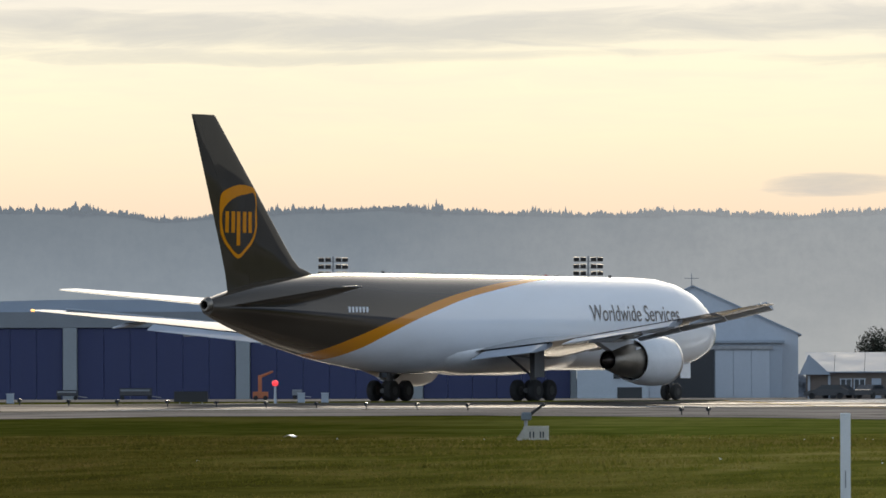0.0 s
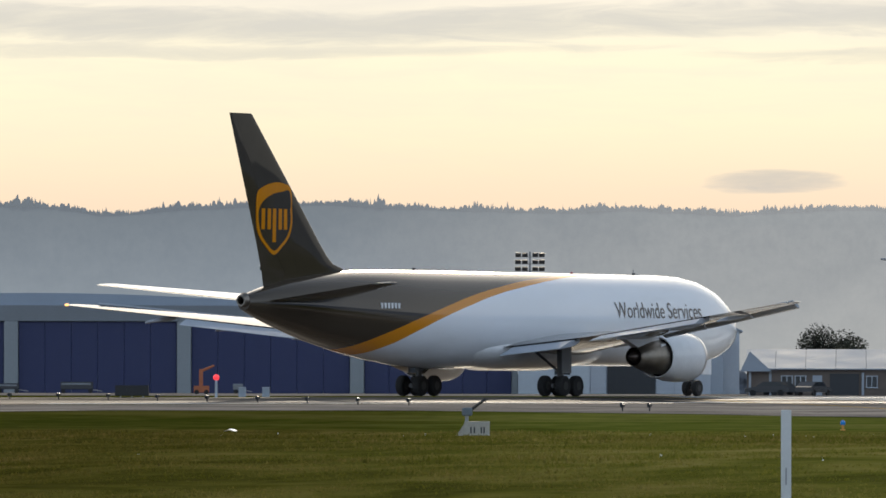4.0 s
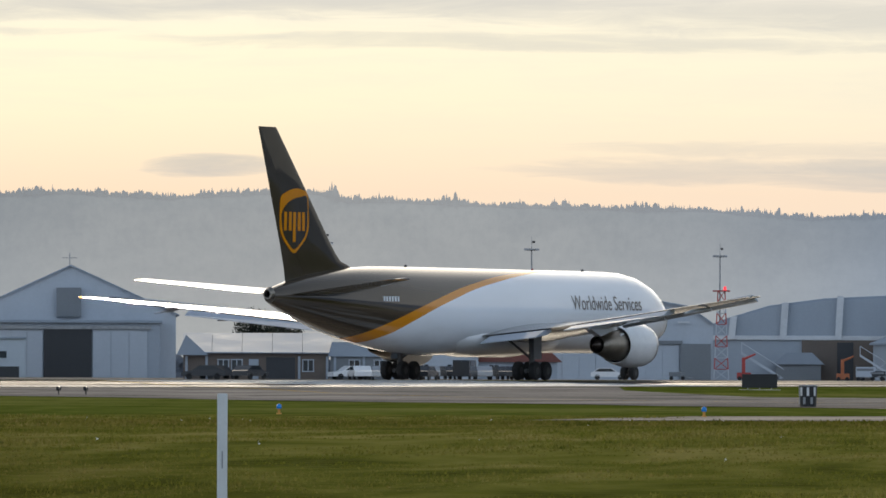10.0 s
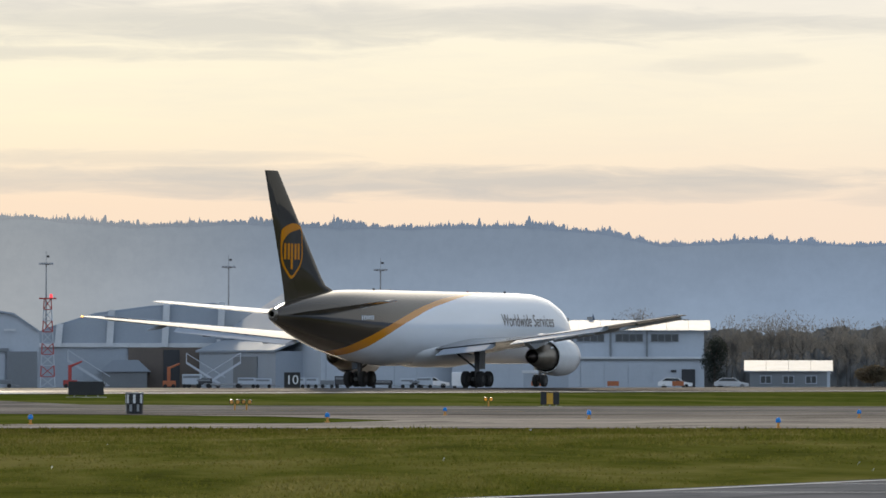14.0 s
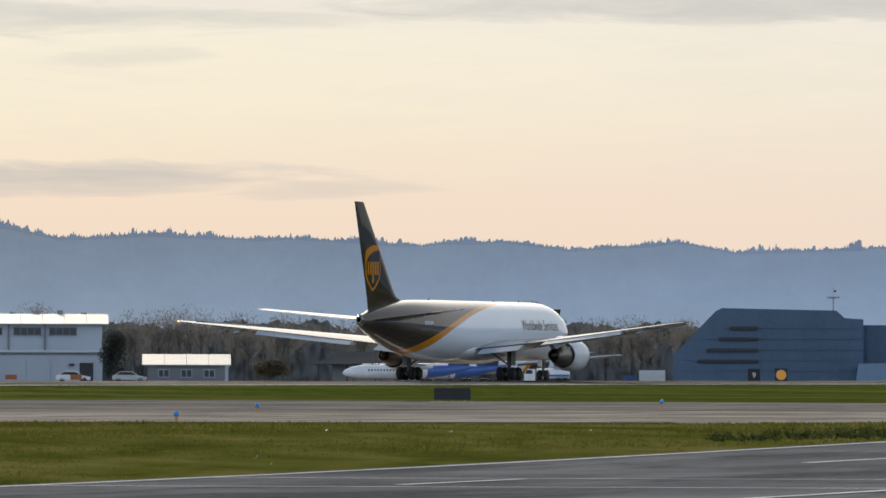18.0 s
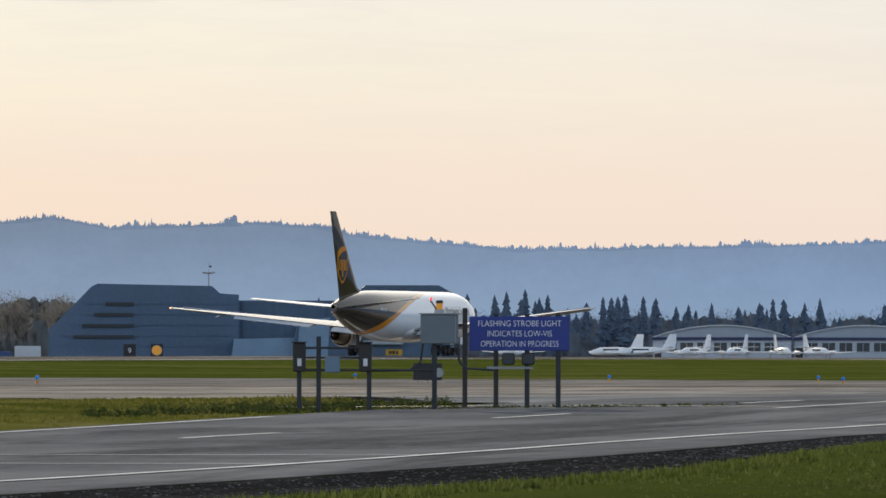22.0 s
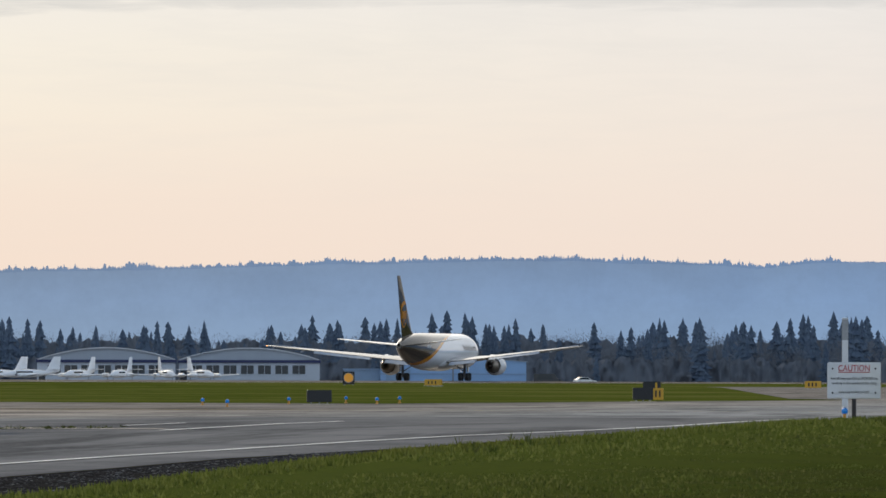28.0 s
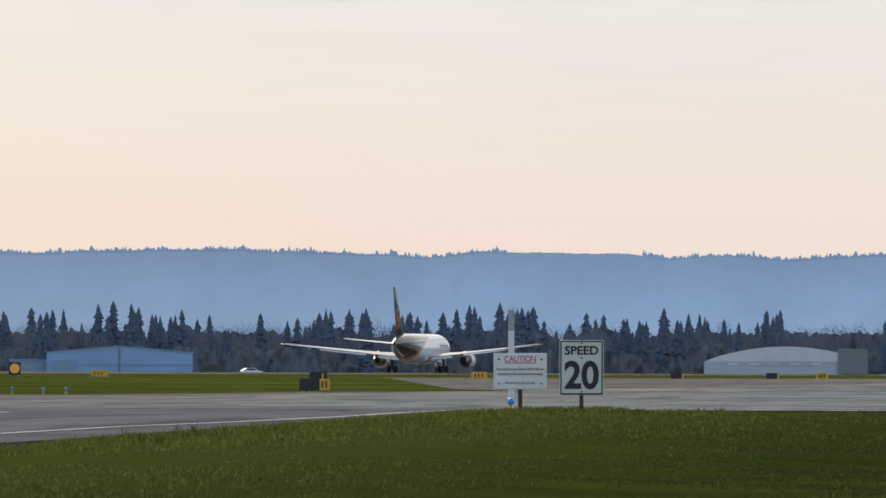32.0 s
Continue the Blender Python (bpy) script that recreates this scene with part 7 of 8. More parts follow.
for i, p in enumerate(((-247.71, 356.37), (-245.13, 356.93), (-244.26, 359.95), (-241.64, 360.51), (-239.05, 361.03), (-236.44, 361.55), (-233.80, 362.07), (-231.46, 362.98), (-226.14, 359.25), (-221.93, 357.17), (-207.27, 352.59), (-206.68, 354.10), (-204.22, 347.42), (-204.15, 349.78))):
    if THRESH is None:
        t = THRESH = thing("runway_light", onground(*p), "small dark runway end light on a stem", "airfield light", "runway end lights")
        part("stem", tubed((0, 0, -0.05), (0, 0, 0.22), 0.03, 0.03), BLACKB, t)
        part("head", tubed((0, -0.1, 0.26), (0, 0.1, 0.28), 0.09, 0.07, 10), BLACKB, t)
        part("lens", tubed((0, -0.115, 0.26), (0, -0.1, 0.26), 0.07, 0.07, 10), GLASS, t)
    else:
        copy_thing(THRESH, onground(*p))


def sign_board(x, y, w, h, turn, face, label, name="airfield_sign", legs=3, lift=0.12, mat=None, depth=0.22):
    """A boxy airfield sign on short legs; its back is towards the eye unless a face is given."""
    t = thing(name, onground(x, y, turn), label, "airfield sign", "airfield signs")
    part("housing", boxed(-w / 2, w / 2, -depth / 2, depth / 2, lift, lift + h, 0.02), mat or BLACKB, t)
    for i in range(legs):
        xx = -w / 2 + w * (i + 0.5) / legs
        part("leg", tubed((xx, 0, -0.05), (xx, 0, lift + 0.02), 0.03), STEEL, t)
    part("base_slab", boxed(-w / 2 - 0.15, w / 2 + 0.15, -0.35, 0.35, -0.06, 0.03, 0.01), CONC, t, "concrete base")
    if face:
        part("face", boxed(-w / 2 + 0.04, w / 2 - 0.04, -depth / 2 - 0.012, -depth / 2 - 0.004, lift + 0.04, lift + h - 0.04), face, t)
    else:
        for i in range(1, legs):
            xx = -w / 2 + w * i / legs
            part("rib", boxed(xx - 0.015, xx + 0.015, -depth / 2 - 0.02, -depth / 2 - 0.002, lift + 0.03, lift + h - 0.03), BLACKB, t)
    return t


sign_board(-214.20, 442.37, 2.0, 0.78, 24, None, "black back of a low airfield sign in the grass")
sign_board(-146.29, 413.91, 1.85, 0.6, 18, None, "black back of a low airfield sign in the grass")
sign_board(-85.02, 393.93, 1.15, 0.56, 14, None, "black back of a low airfield sign in the grass")
sign_board(-249.81, 374.89, 1.75, 0.55, 32, None, "black back of a low airfield sign in the grass")
s = sign_board(-78.16, 441.13, 1.05, 0.62, 11, None, "black and yellow low airfield sign in the grass")
part("yellow_face", boxed(0.52, 1.05, -0.11, 0.11, 0.12, 0.72, 0.02), YELLOWB, s, "yellow panel with dark bars")
for i in range(2):
    part("bar", boxed(0.62 + i * 0.2, 0.7 + i * 0.2, -0.125, -0.112, 0.25, 0.6), BLACKT, s)
s = sign_board(-133.20, 756.36, 1.5, 0.6, 11, None, "black back of a low airfield sign in the grass")
s = sign_board(-171.17, 407.51, 0.95, 0.66, 23, None, "dark low sign with a yellow middle panel")
part("panel", boxed(-0.16, 0.16, -0.135, -0.115, 0.15, 0.72), YELLOWB, s, "yellow panel")
s = sign_board(-104.48, 376.26, 1.3, 0.75, 16, None, "dark low airfield sign with slats")
part("wheel_panel", tubed((0.5, -0.14, 0.45), (0.5, -0.115, 0.45), 0.22, None, 16), STEEL, s)
# drum-shaped lamp housing with pale plates
t = thing("marker_drum", onground(-152.07, 318.57), "dark ribbed marker drum with pale plates", "marker")
part("drum", tubed((0, 0, -0.03), (0, 0, 0.86), 0.33, 0.36, 16), BLACKB, t)
for i in range(7):
    a = math.pi * (1.1 + 0.8 * i / 6)
    part("plate", boxed(-0.05, 0.05, -0.012, 0.012, 0.12 if i % 2 else 0.45, 0.4 if i % 2 else 0.8), WHITES if i % 2 == 0 else STEEL, t).matrix_basis = pose(0.36 * math.cos(a), 0.36 * math.sin(a), 0, 0, 0, math.degrees(a) + 90)
part("rim", tubed((0, 0, 0.84), (0, 0, 0.9), 0.38, 0.38, 16), STEEL, t)
# boards beyond the runway with a disc or a figure
for xy, disc, word in (((-274.83, 872.75), None, "9"), ((-272.11, 873.60), ORANGELAMP, ""), ((-199.36, 939.07), ORANGELAMP, ""), ((-290.07, 637.07), None, "10")):
    az = -math.degrees(math.atan2(xy[0], xy[1]))
    t = thing("distance_board", onground(*xy, az), "square black board with a " + ("white figure" if word else "glowing orange disc"), "airfield sign", "distance boards")
    part("board", boxed(-0.65, 0.65, -0.12, 0.12, 0.1, 1.5, 0.03), BLACKB, t)
    for x in (-0.45, 0.45):
        part("leg", tubed((x, 0, -0.1), (x, 0, 0.15), 0.05), STEEL, t)
    if disc:
        part("disc", tubed((0, -0.15, 0.82), (0, -0.122, 0.82), 0.5, None, 24), disc, t, "round panel")
        part("disc_rim", tubed((0, -0.13, 0.82), (0, -0.121, 0.82), 0.56, None, 24), STEEL, t)
    if word:
        text_part(word, 0.8 if len(word) < 2 else 1.05, BLACKT if disc else WHITET, t, pose(0, -0.17, 0.55, 90, 0, 0), "figure")
for xy, w in (((-195.09, 965.49), 1.85), ((-195.14, 965.48), 1.9), ((-124.18, 790.30), 1.5), ((-92.97, 794.58), 1.1), ((-190.28, 940.95), 1.8), ((-252.32, 895.12), 1.7), ((-252.19, 895.15), 1.6)):
    az = -math.degrees(math.atan2(xy[0], xy[1]))
    s = sign_board(*xy, w, 0.62, az, YELLOWB, "long yellow airfield sign with dark figures", mat=YELLOWB)
    for i in range(3):
        part("bar", boxed(-w * 0.3 + i * w * 0.22, -w * 0.3 + i * w * 0.22 + 0.14, -0.135, -0.123, 0.26, 0.58), BLACKT, s)
for xy in ((-108.85, 812.74), (-99.93, 813.89), (-131.99, 748.45)):
    s = sign_board(*xy, 1.25, 0.55, 9, None, "black back of a low airfield sign")
    part("edge", boxed(0.45, 0.63, -0.13, -0.112, 0.15, 0.62), YELLOWB, s, "yellow edge")
# twin-headed guard lights
for xy, mt in (((-166.47, 359.31), AMBER), ((-166.19, 359.99), AMBER), ((-176.60, 412.27), ORANGELAMP)):
    t = thing("guard_light", onground(*xy, 22), "twin amber guard light on a short stem", "airfield light", "guard lights")
    part("stem", tubed((0, 0, -0.05), (0, 0, 0.3), 0.04), AMBER, t)
    for x in (-0.14, 0.14):
        part("head", tubed((x, -0.08, 0.38), (x, 0.1, 0.4), 0.11, 0.1, 12), BLACKB, t)
        part("lens", tubed((x, -0.09, 0.38), (x, -0.078, 0.38), 0.085, None, 12), mt, t)
for i, xy in enumerate(((-349.77, 829.25), (-342.50, 832.28), (-336.28, 834.81))):
    t = thing("obstacle_board", onground(*xy, 22), "small orange marker board on a stake", "marker", "orange markers")
    part("board", boxed(-0.6, 0.6, -0.03, 0.03, 0.35, 0.85, 0.01), ORANGEP, t)
    for x in (-0.4, 0.4):
        part("stake", tubed((x, 0, -0.1), (x, 0, 0.5), 0.03), STEEL, t)
# red beacon on a white post beyond the runway
t = thing("beacon_post", onground(-393.44, 603.00), "white post with a glowing red beacon", "beacon")
part("post", tubed((0, 0, -0.1), (0, 0, 1.45), 0.12, 0.09, 12), CLADW, t, "white")
part("lamp", loft(bmesh.new(), [[(r * math.cos(a), r * math.sin(a), z) for a in [6.2832 * i / 14 for i in range(14)]] for z, r in ((1.45, 0.12), (1.52, 0.22), (1.68, 0.27), (1.84, 0.22), (1.92, 0.08))]), REDLAMP, t, "glowing red lamp")
for px in ((-413.39, 637.74), (-411.65, 638.86), (-434.46, 623.58)):
    t = thing("cabinet", onground(*px, 32), "small pale equipment cabinet in the grass", "cabinet", "equipment cabinets")
    part("body", boxed(-0.32, 0.32, -0.25, 0.25, -0.05, 0.8, 0.03), CLAD, t)
    part("lid", boxed(-0.36, 0.36, -0.29, 0.29, 0.8, 0.86, 0.01), CLADW, t)
# concrete block with a tilted sensor
t = thing("sensor_block", onground(-131.07, 214.65, 31), "pale concrete block carrying a tilted grey sensor tube", "instrument")
part("block", prismed([(-0.62, -0.05), (0.38, -0.05), (0.38, 0.42), (-0.34, 0.42), (-0.36, 0.34)], -0.25, 0.25), CONC, t, "pale concrete")
for i, x in enumerate((-0.18, -0.08, 0.12, 0.2)):
    part("slot", boxed(x, x + 0.04, -0.262, -0.251, 0.08, 0.26), DARKW, t)
part("post", tubed((-0.28, 0, 0.4), (-0.28, 0, 0.8), 0.05), STEEL, t)
part("head", boxed(-0.42, -0.12, -0.14, 0.14, 0.58, 0.82, 0.04), BOXG, t, "grey head")
part("tube", tube(tubed((-0.2, 0, 0.72), (0.22, 0, 1.04), 0.05, 0.035, 10), (0.2, 0, 1.02), (0.26, 0, 1.07), 0.06, 0.06, 10), BLACKB, t, "dark tilted tube")
# scrap of pale litter
t = part("litter", loft(bmesh.new(), [[(-0.22, -0.1, 0.02), (-0.1, -0.16, 0.05), (0.05, -0.12, 0.09), (0.22, -0.08, 0.03)], [(-0.2, 0.1, 0.04), (-0.06, 0.12, 0.12), (0.1, 0.1, 0.1), (0.24, 0.06, 0.05)]], close=False, caps=False), WHITES, None, at=onground(-145.27, 223.43))
tagged(t, "scrap of crumpled pale litter in the grass", "litter")
# white marker post
t = thing("marker_post", onground(-32.372, 57.517, 29), "tall narrow white marker post in the grass", "post")
part("blade", boxed(-0.039, 0.039, -0.015, 0.015, -0.3, 0.867, 0.006), WHITES, t)
part("plate", boxed(-0.005, 0.005, -0.021, -0.0175, 0.3, 0.43), STEEL, t)


def build_strobe_sign():
    """Sign, control box and signal boxes on a row of steel posts beside the road."""
    t = thing("warning_sign", onground(-27.54, 103.39, 14.7), "blue warning sign with white words on steel posts", "sign")
    k = 0.00695
    for x, top in ((-96, 0.2), (-41, 0.2), (14, 0.2), (69, 0.2)):
        part("post", boxed(x * k - 0.03, x * k + 0.03, -0.03, 0.03, -0.3, 1.18 if x > -90 else 1.25, 0.006), RUST if x in (-96, -41) else POSTM, t)
    part("panel", boxed(-88 * k, 89 * k, -0.055, -0.035, 0.725, 1.145, 0.008), SIGNBLUE, t, "deep blue panel")
    for i, line in enumerate(("FLASHING STROBE LIGHT", "INDICATES LOW-VIS", "OPERATION IN PROGRESS")):
        o = text_part(line, 0.105, WHITET, t, pose(0.005, -0.06, 1.025 - i * 0.125, 90, 0, 0), "white words", 1.0, 0.001)
        wide = max(v.co.x for v in o.data.vertices) - min(v.co.x for v in o.data.vertices)
        for v in o.data.vertices:
            v.co.x *= (1.02, 0.79, 0.955)[i] / wide
    for x in (-19, 16):
        f = part("flood", boxed(x * k - 0.08, x * k + 0.08, -0.2, -0.06, 0.55, 0.70, 0.02), BLACKB, t, "small black floodlight")
        part("lens", boxed(x * k - 0.065, x * k + 0.065, -0.212, -0.2, 0.565, 0.685), GLASS, f)
    part("lamp_bar", boxed(-57 * k, 25 * k, -0.12, -0.06, 0.5, 0.53), STEEL, t)
    c = thing("control_box", onground(-28.28, 102.16, 14.7), "grey-green control box with amber strobe on a post", "control box")
    part("post", boxed(-0.03, 0.03, -0.03, 0.03, -0.3, 0.86, 0.006), POSTM, c)
    b = part("box", boxed(-0.17, 0.29, -0.1, 0.08, 0.82, 1.18, 0.012), BOXG, c, "grey-green box")
    part("door_edge", boxed(0.255, 0.262, -0.106, -0.1, 0.84, 1.16), STEEL, b)
    part("hood", boxed(-0.19, 0.31, -0.115, 0.1, 1.18, 1.195), STEEL, b)
    part("strobe_base", tubed((0.06, 0, 1.19), (0.06, 0, 1.24), 0.07, 0.06, 12), STEEL, c)
    part("strobe", tubed((0.06, 0, 1.24), (0.06, 0, 1.315), 0.042, 0.042, 14), ORANGELAMP, c, "glowing amber strobe")
    part("strobe_lamp", tubed((-0.05, -0.02, 1.35), (-0.035, -0.02, 1.385), 0.016, 0.012, 8), REDLAMP, c, "small red lamp")
    part("lamp_bracket", tubed((-0.05, -0.02, 1.35), (0.05, 0, 1.2), 0.01, None, 6), POSTM, c)
    part("strobe_cap", tubed((0.06, 0, 1.315), (0.06, 0, 1.35), 0.048, 0.04, 14), BLACKB, c)
    for a, bb in (((0.28, 0, 0.82), (0.3, 0, 0.6)), ((0.3, 0, 0.6), (0.4, 0, 0.52)), ((0.4, 0, 0.52), (0.75, 0, 0.5)), ((-0.14, 0, 0.82), (-0.17, 0, 0.6)), ((-0.17, 0, 0.6), (-0.3, 0, 0.5)), ((-0.3, 0, 0.5), (-0.8, 0, 0.49)), ((0.28, -0.05, 1.05), (0.38, -0.05, 1.05))):
        part("conduit", tubed(a, bb, 0.014, None, 8), POSTM, c)
    s = thing("signal_rack", onground(-29.31, 101.35, 14.7), "rack of dark signal boxes on three steel posts", "signal rack")
    for x, z in ((-62, 0.84), (-28, 0.92), (60, 0.84)):
        part("post", boxed(x * k - 0.028, x * k + 0.028, -0.028, 0.028, -0.3, z, 0.006), POSTM, s)
    for x in (-62, 53):
        q = part("signal_box", boxed(x * k - 0.075, x * k + 0.08, -0.09, 0.03, 0.49, 0.84, 0.012), RUST, s, "dark brown box")
        part("plate", boxed(x * k - 0.02, x * k + 0.03, -0.096, -0.091, 0.56, 0.65), WHITES, q, "white plate")
        part("hood", boxed(x * k - 0.085, x * k + 0.09, -0.12, 0.03, 0.84, 0.855), RUST, q)
    part("small_box", boxed(-17 * k, 9 * k, -0.09, 0.0, 0.48, 0.67, 0.01), worn("blue_grey_box", (0.13, 0.20, 0.28), 0.5, 0.2, 4.0), s, "blue-grey box")
    for z, x0, x1 in ((0.78, -62, 53), (0.66, -62, 53), (0.51, -62, 170)):
        part("rail", tubed((x0 * k, 0.0, z), (x1 * k, 0.0, z), 0.014, None, 8), POSTM, s)


def build_road_signs():
    k = 0.0079
    t = thing("caution_sign", onground(-18.37, 120.61, 9), "small white caution sign with red heading on a post", "sign")
    zb = 0.31
    part("post", boxed(-0.03, 0.03, 0.0, 0.05, -0.3, zb + 0.4, 0.005), RUST, t)
    part("panel", boxed(-0.375, 0.375, -0.02, 0.0, zb, zb + 0.51, 0.012), WHITES, t, "white panel")
    for line, size, z, mat, w in (("CAUTION", 0.125, 0.385, REDT, 0.44), ("Aircraft may taxi ON or ACROSS the", 0.055, 0.265, BLACKT, 0.66), ("roadway in the vicinity of this ramp", 0.055, 0.2, BLACKT, 0.63), ("Give way to ALL aircraft", 0.055, 0.075, BLACKT, 0.42)):
        o = text_part(line, size, mat, t, pose(0, -0.024, zb + z, 90, 0, 0), "sign words")
        wide = max(v.co.x for v in o.data.vertices) - min(v.co.x for v in o.data.vertices)
        for v in o.data.vertices:
            v.co.x *= w / wide
    part("underline", boxed(-0.22, 0.22, -0.026, -0.0215, zb + 0.365, zb + 0.375), REDT, t)
    for x in (-0.3, 0.3):
        for z in (0.08, 0.42):
            part("bolt", tubed((x, -0.03, zb + z), (x, -0.019, zb + z), 0.014, None, 8), BLACKT, t)
    p = thing("white_pole", onground(-19.10, 124.54, 9), "white square pole behind the caution sign", "pole")
    part("shaft", boxed(-0.045, 0.045, -0.02, 0.02, -0.3, 1.475, 0.006), WHITES, p)
    part("tip", boxed(-0.046, 0.046, -0.022, 0.022, 1.15, 1.455, 0.004), STEEL, p, "grey band")
    s = thing("speed_sign", onground(-17.375, 119.74, 9), "white speed limit sign with black figures on a post", "sign")
    zb = 0.235
    part("post", boxed(-0.028, 0.028, 0.0, 0.05, -0.3, zb + 0.78, 0.005), RUST, s)
    part("panel", boxed(-0.305, 0.305, -0.02, 0.0, zb, zb + 0.765, 0.01), SPEEDW, s, "off-white panel")
    for a in ((-0.295, 0.295, 0.01, 0.028), (-0.295, 0.295, 0.737, 0.755), (-0.295, -0.277, 0.028, 0.737), (0.277, 0.295, 0.028, 0.737)):
        part("border", boxed(a[0], a[1], -0.0245, -0.0205, zb + a[2], zb + a[3]), BLACKT, s)
    for word, size, z, w, hgt in (("SPEED", 0.2, 0.56, 0.47, 0.125), ("20", 0.6, 0.08, 0.48, 0.4)):
        o = text_part(word, size, BLACKT, s, pose(0, -0.024, zb + z, 90, 0, 0), "black figures", 1.0, -0.03 * size)
        xs = [v.co.x for v in o.data.vertices]
        ys = [v.co.y for v in o.data.vertices]
        for v in o.data.vertices:
            v.co.x = (v.co.x - (max(xs) + min(xs)) / 2) * w / (max(xs) - min(xs))
            v.co.y = (v.co.y - min(ys)) * hgt / (max(ys) - min(ys))
    for z in (0.05, 0.52, 0.72):
        part("bolt", tubed((0, -0.032, zb + z), (0, -0.019, zb + z), 0.013, None, 8), BLACKT, s)


build_strobe_sign()
build_road_signs()
copy_thing(BLUE_LIGHT, onground(-18.50, 120.59) @ Matrix.Diagonal((0.55, 0.55, 0.55, 1)))


# ---- painted lines ----
def strip(name, pts, width, mat, label, lift):
    """A painted line along points in plan."""
    bm = bmesh.new()
    fine = []
    for (x0, y0), (x1, y1) in zip(pts, pts[1:]):
        n = max(1, int(math.hypot(x1 - x0, y1 - y0) / 4))
        fine += [(x0 + (x1 - x0) * i / n, y0 + (y1 - y0) * i / n) for i in range(n)]
    fine.append(pts[-1])
    prev = None
    for i, (x, y) in enumerate(fine):
        a, b = fine[max(0, i - 1)], fine[min(len(fine) - 1, i + 1)]
        d = Vector((b[0] - a[0], b[1] - a[1])).normalized()
        nx, ny = -d.y * width / 2, d.x * width / 2
        cur = [bm.verts.new((x + s * nx, y + s * ny, ground_z(x + s * nx, y + s * ny) + lift)) for s in (1, -1)]
        if prev:
            bm.faces.new((prev[0], prev[1], cur[1], cur[0]))
        prev = cur
    bmesh.ops.recalc_face_normals(bm, faces=bm.faces)
    if bm.faces[:][0].normal.z < 0:
        bmesh.ops.reverse_faces(bm, faces=bm.faces)
    return tagged(part(name, bm, mat), label, "road marking", kind="structure")


strip("edge_line", [(-20.9, -40), (-20.95, 82), (-20.8, 86.5), (-20.5, 90.2), (-20.2, 94.9), (-19.8, 99.5), (-19.2, 103.0), (-18.75, 108.0), (-18.8, 117.5)], 0.12, PAINT, "worn white edge line of the road", 0.034)
for k in range(-3, 9):
    y = 71.2 + 12.0 * (k - 5)
    strip("centre_dash", [(-25.65, y), (-25.55, y + 3.0)], 0.11, PAINT, "white centre dash of the road", 0.034)
strip("edge_line", [(-24.15, 102.8), (-24.1, 109.4), (-23.95, 112.4)], 0.12, PAINT, "worn white edge line of the road", 0.034)
strip("edge_line", [(-28.5, -40), (-28.5, 60), (-28.55, 96)], 0.12, PAINT, "worn white edge line of the road", 0.034)
strip("cross_line", [(-28.6, 69.6), (-20.9, 71.2)], 0.10, PAINT, "thin pale line across the road", 0.034)
strip("cross_line", [(-28.6, 74.0), (-20.9, 75.4)], 0.08, PAINT, "thin pale line across the road", 0.034)
strip("crack_line", [(-31, 103.8), (-27, 104.6), (-24.4, 104.2)], 0.3, BLACKB, "dark tarred joint between road and taxiway", 0.034)
strip("crack_line", [(-118, 226.5), (-94, 241.5), (-82, 251.5), (-60, 190.8), (-31, 110.8)], 0.5, GRAVEL, "dark broken edge of the taxiway", 0.026)
strip("centre_line", [(-250, 430), (-205, 375), (-165, 350), (-110, 335), (-60, 330), (20, 330)], 0.25, PAINTY, "faint yellow taxiway centre line", 0.045)
strip("side_line", [(-231.5, 340), (-231.5, 2500)], 0.9, PAINT, "white side line of the runway", 0.042)
strip("side_line", [(-275.5, 340), (-275.5, 2500)], 0.9, PAINT, "white side line of the runway", 0.042)
for k in range(24):
    strip("centre_stripe", [(-253.5, 640 + 61 * k), (-253.5, 676 + 61 * k)], 0.9, PAINT, "white centre stripe of the runway", 0.042)
for k in range(6):
    for s in (-1, 1):
        x = -253.5 + s * (4 + 3.4 * k)
        strip("threshold_bar", [(x, 430), (x, 475)], 1.8, PAINT, "white threshold bar of the runway", 0.042)


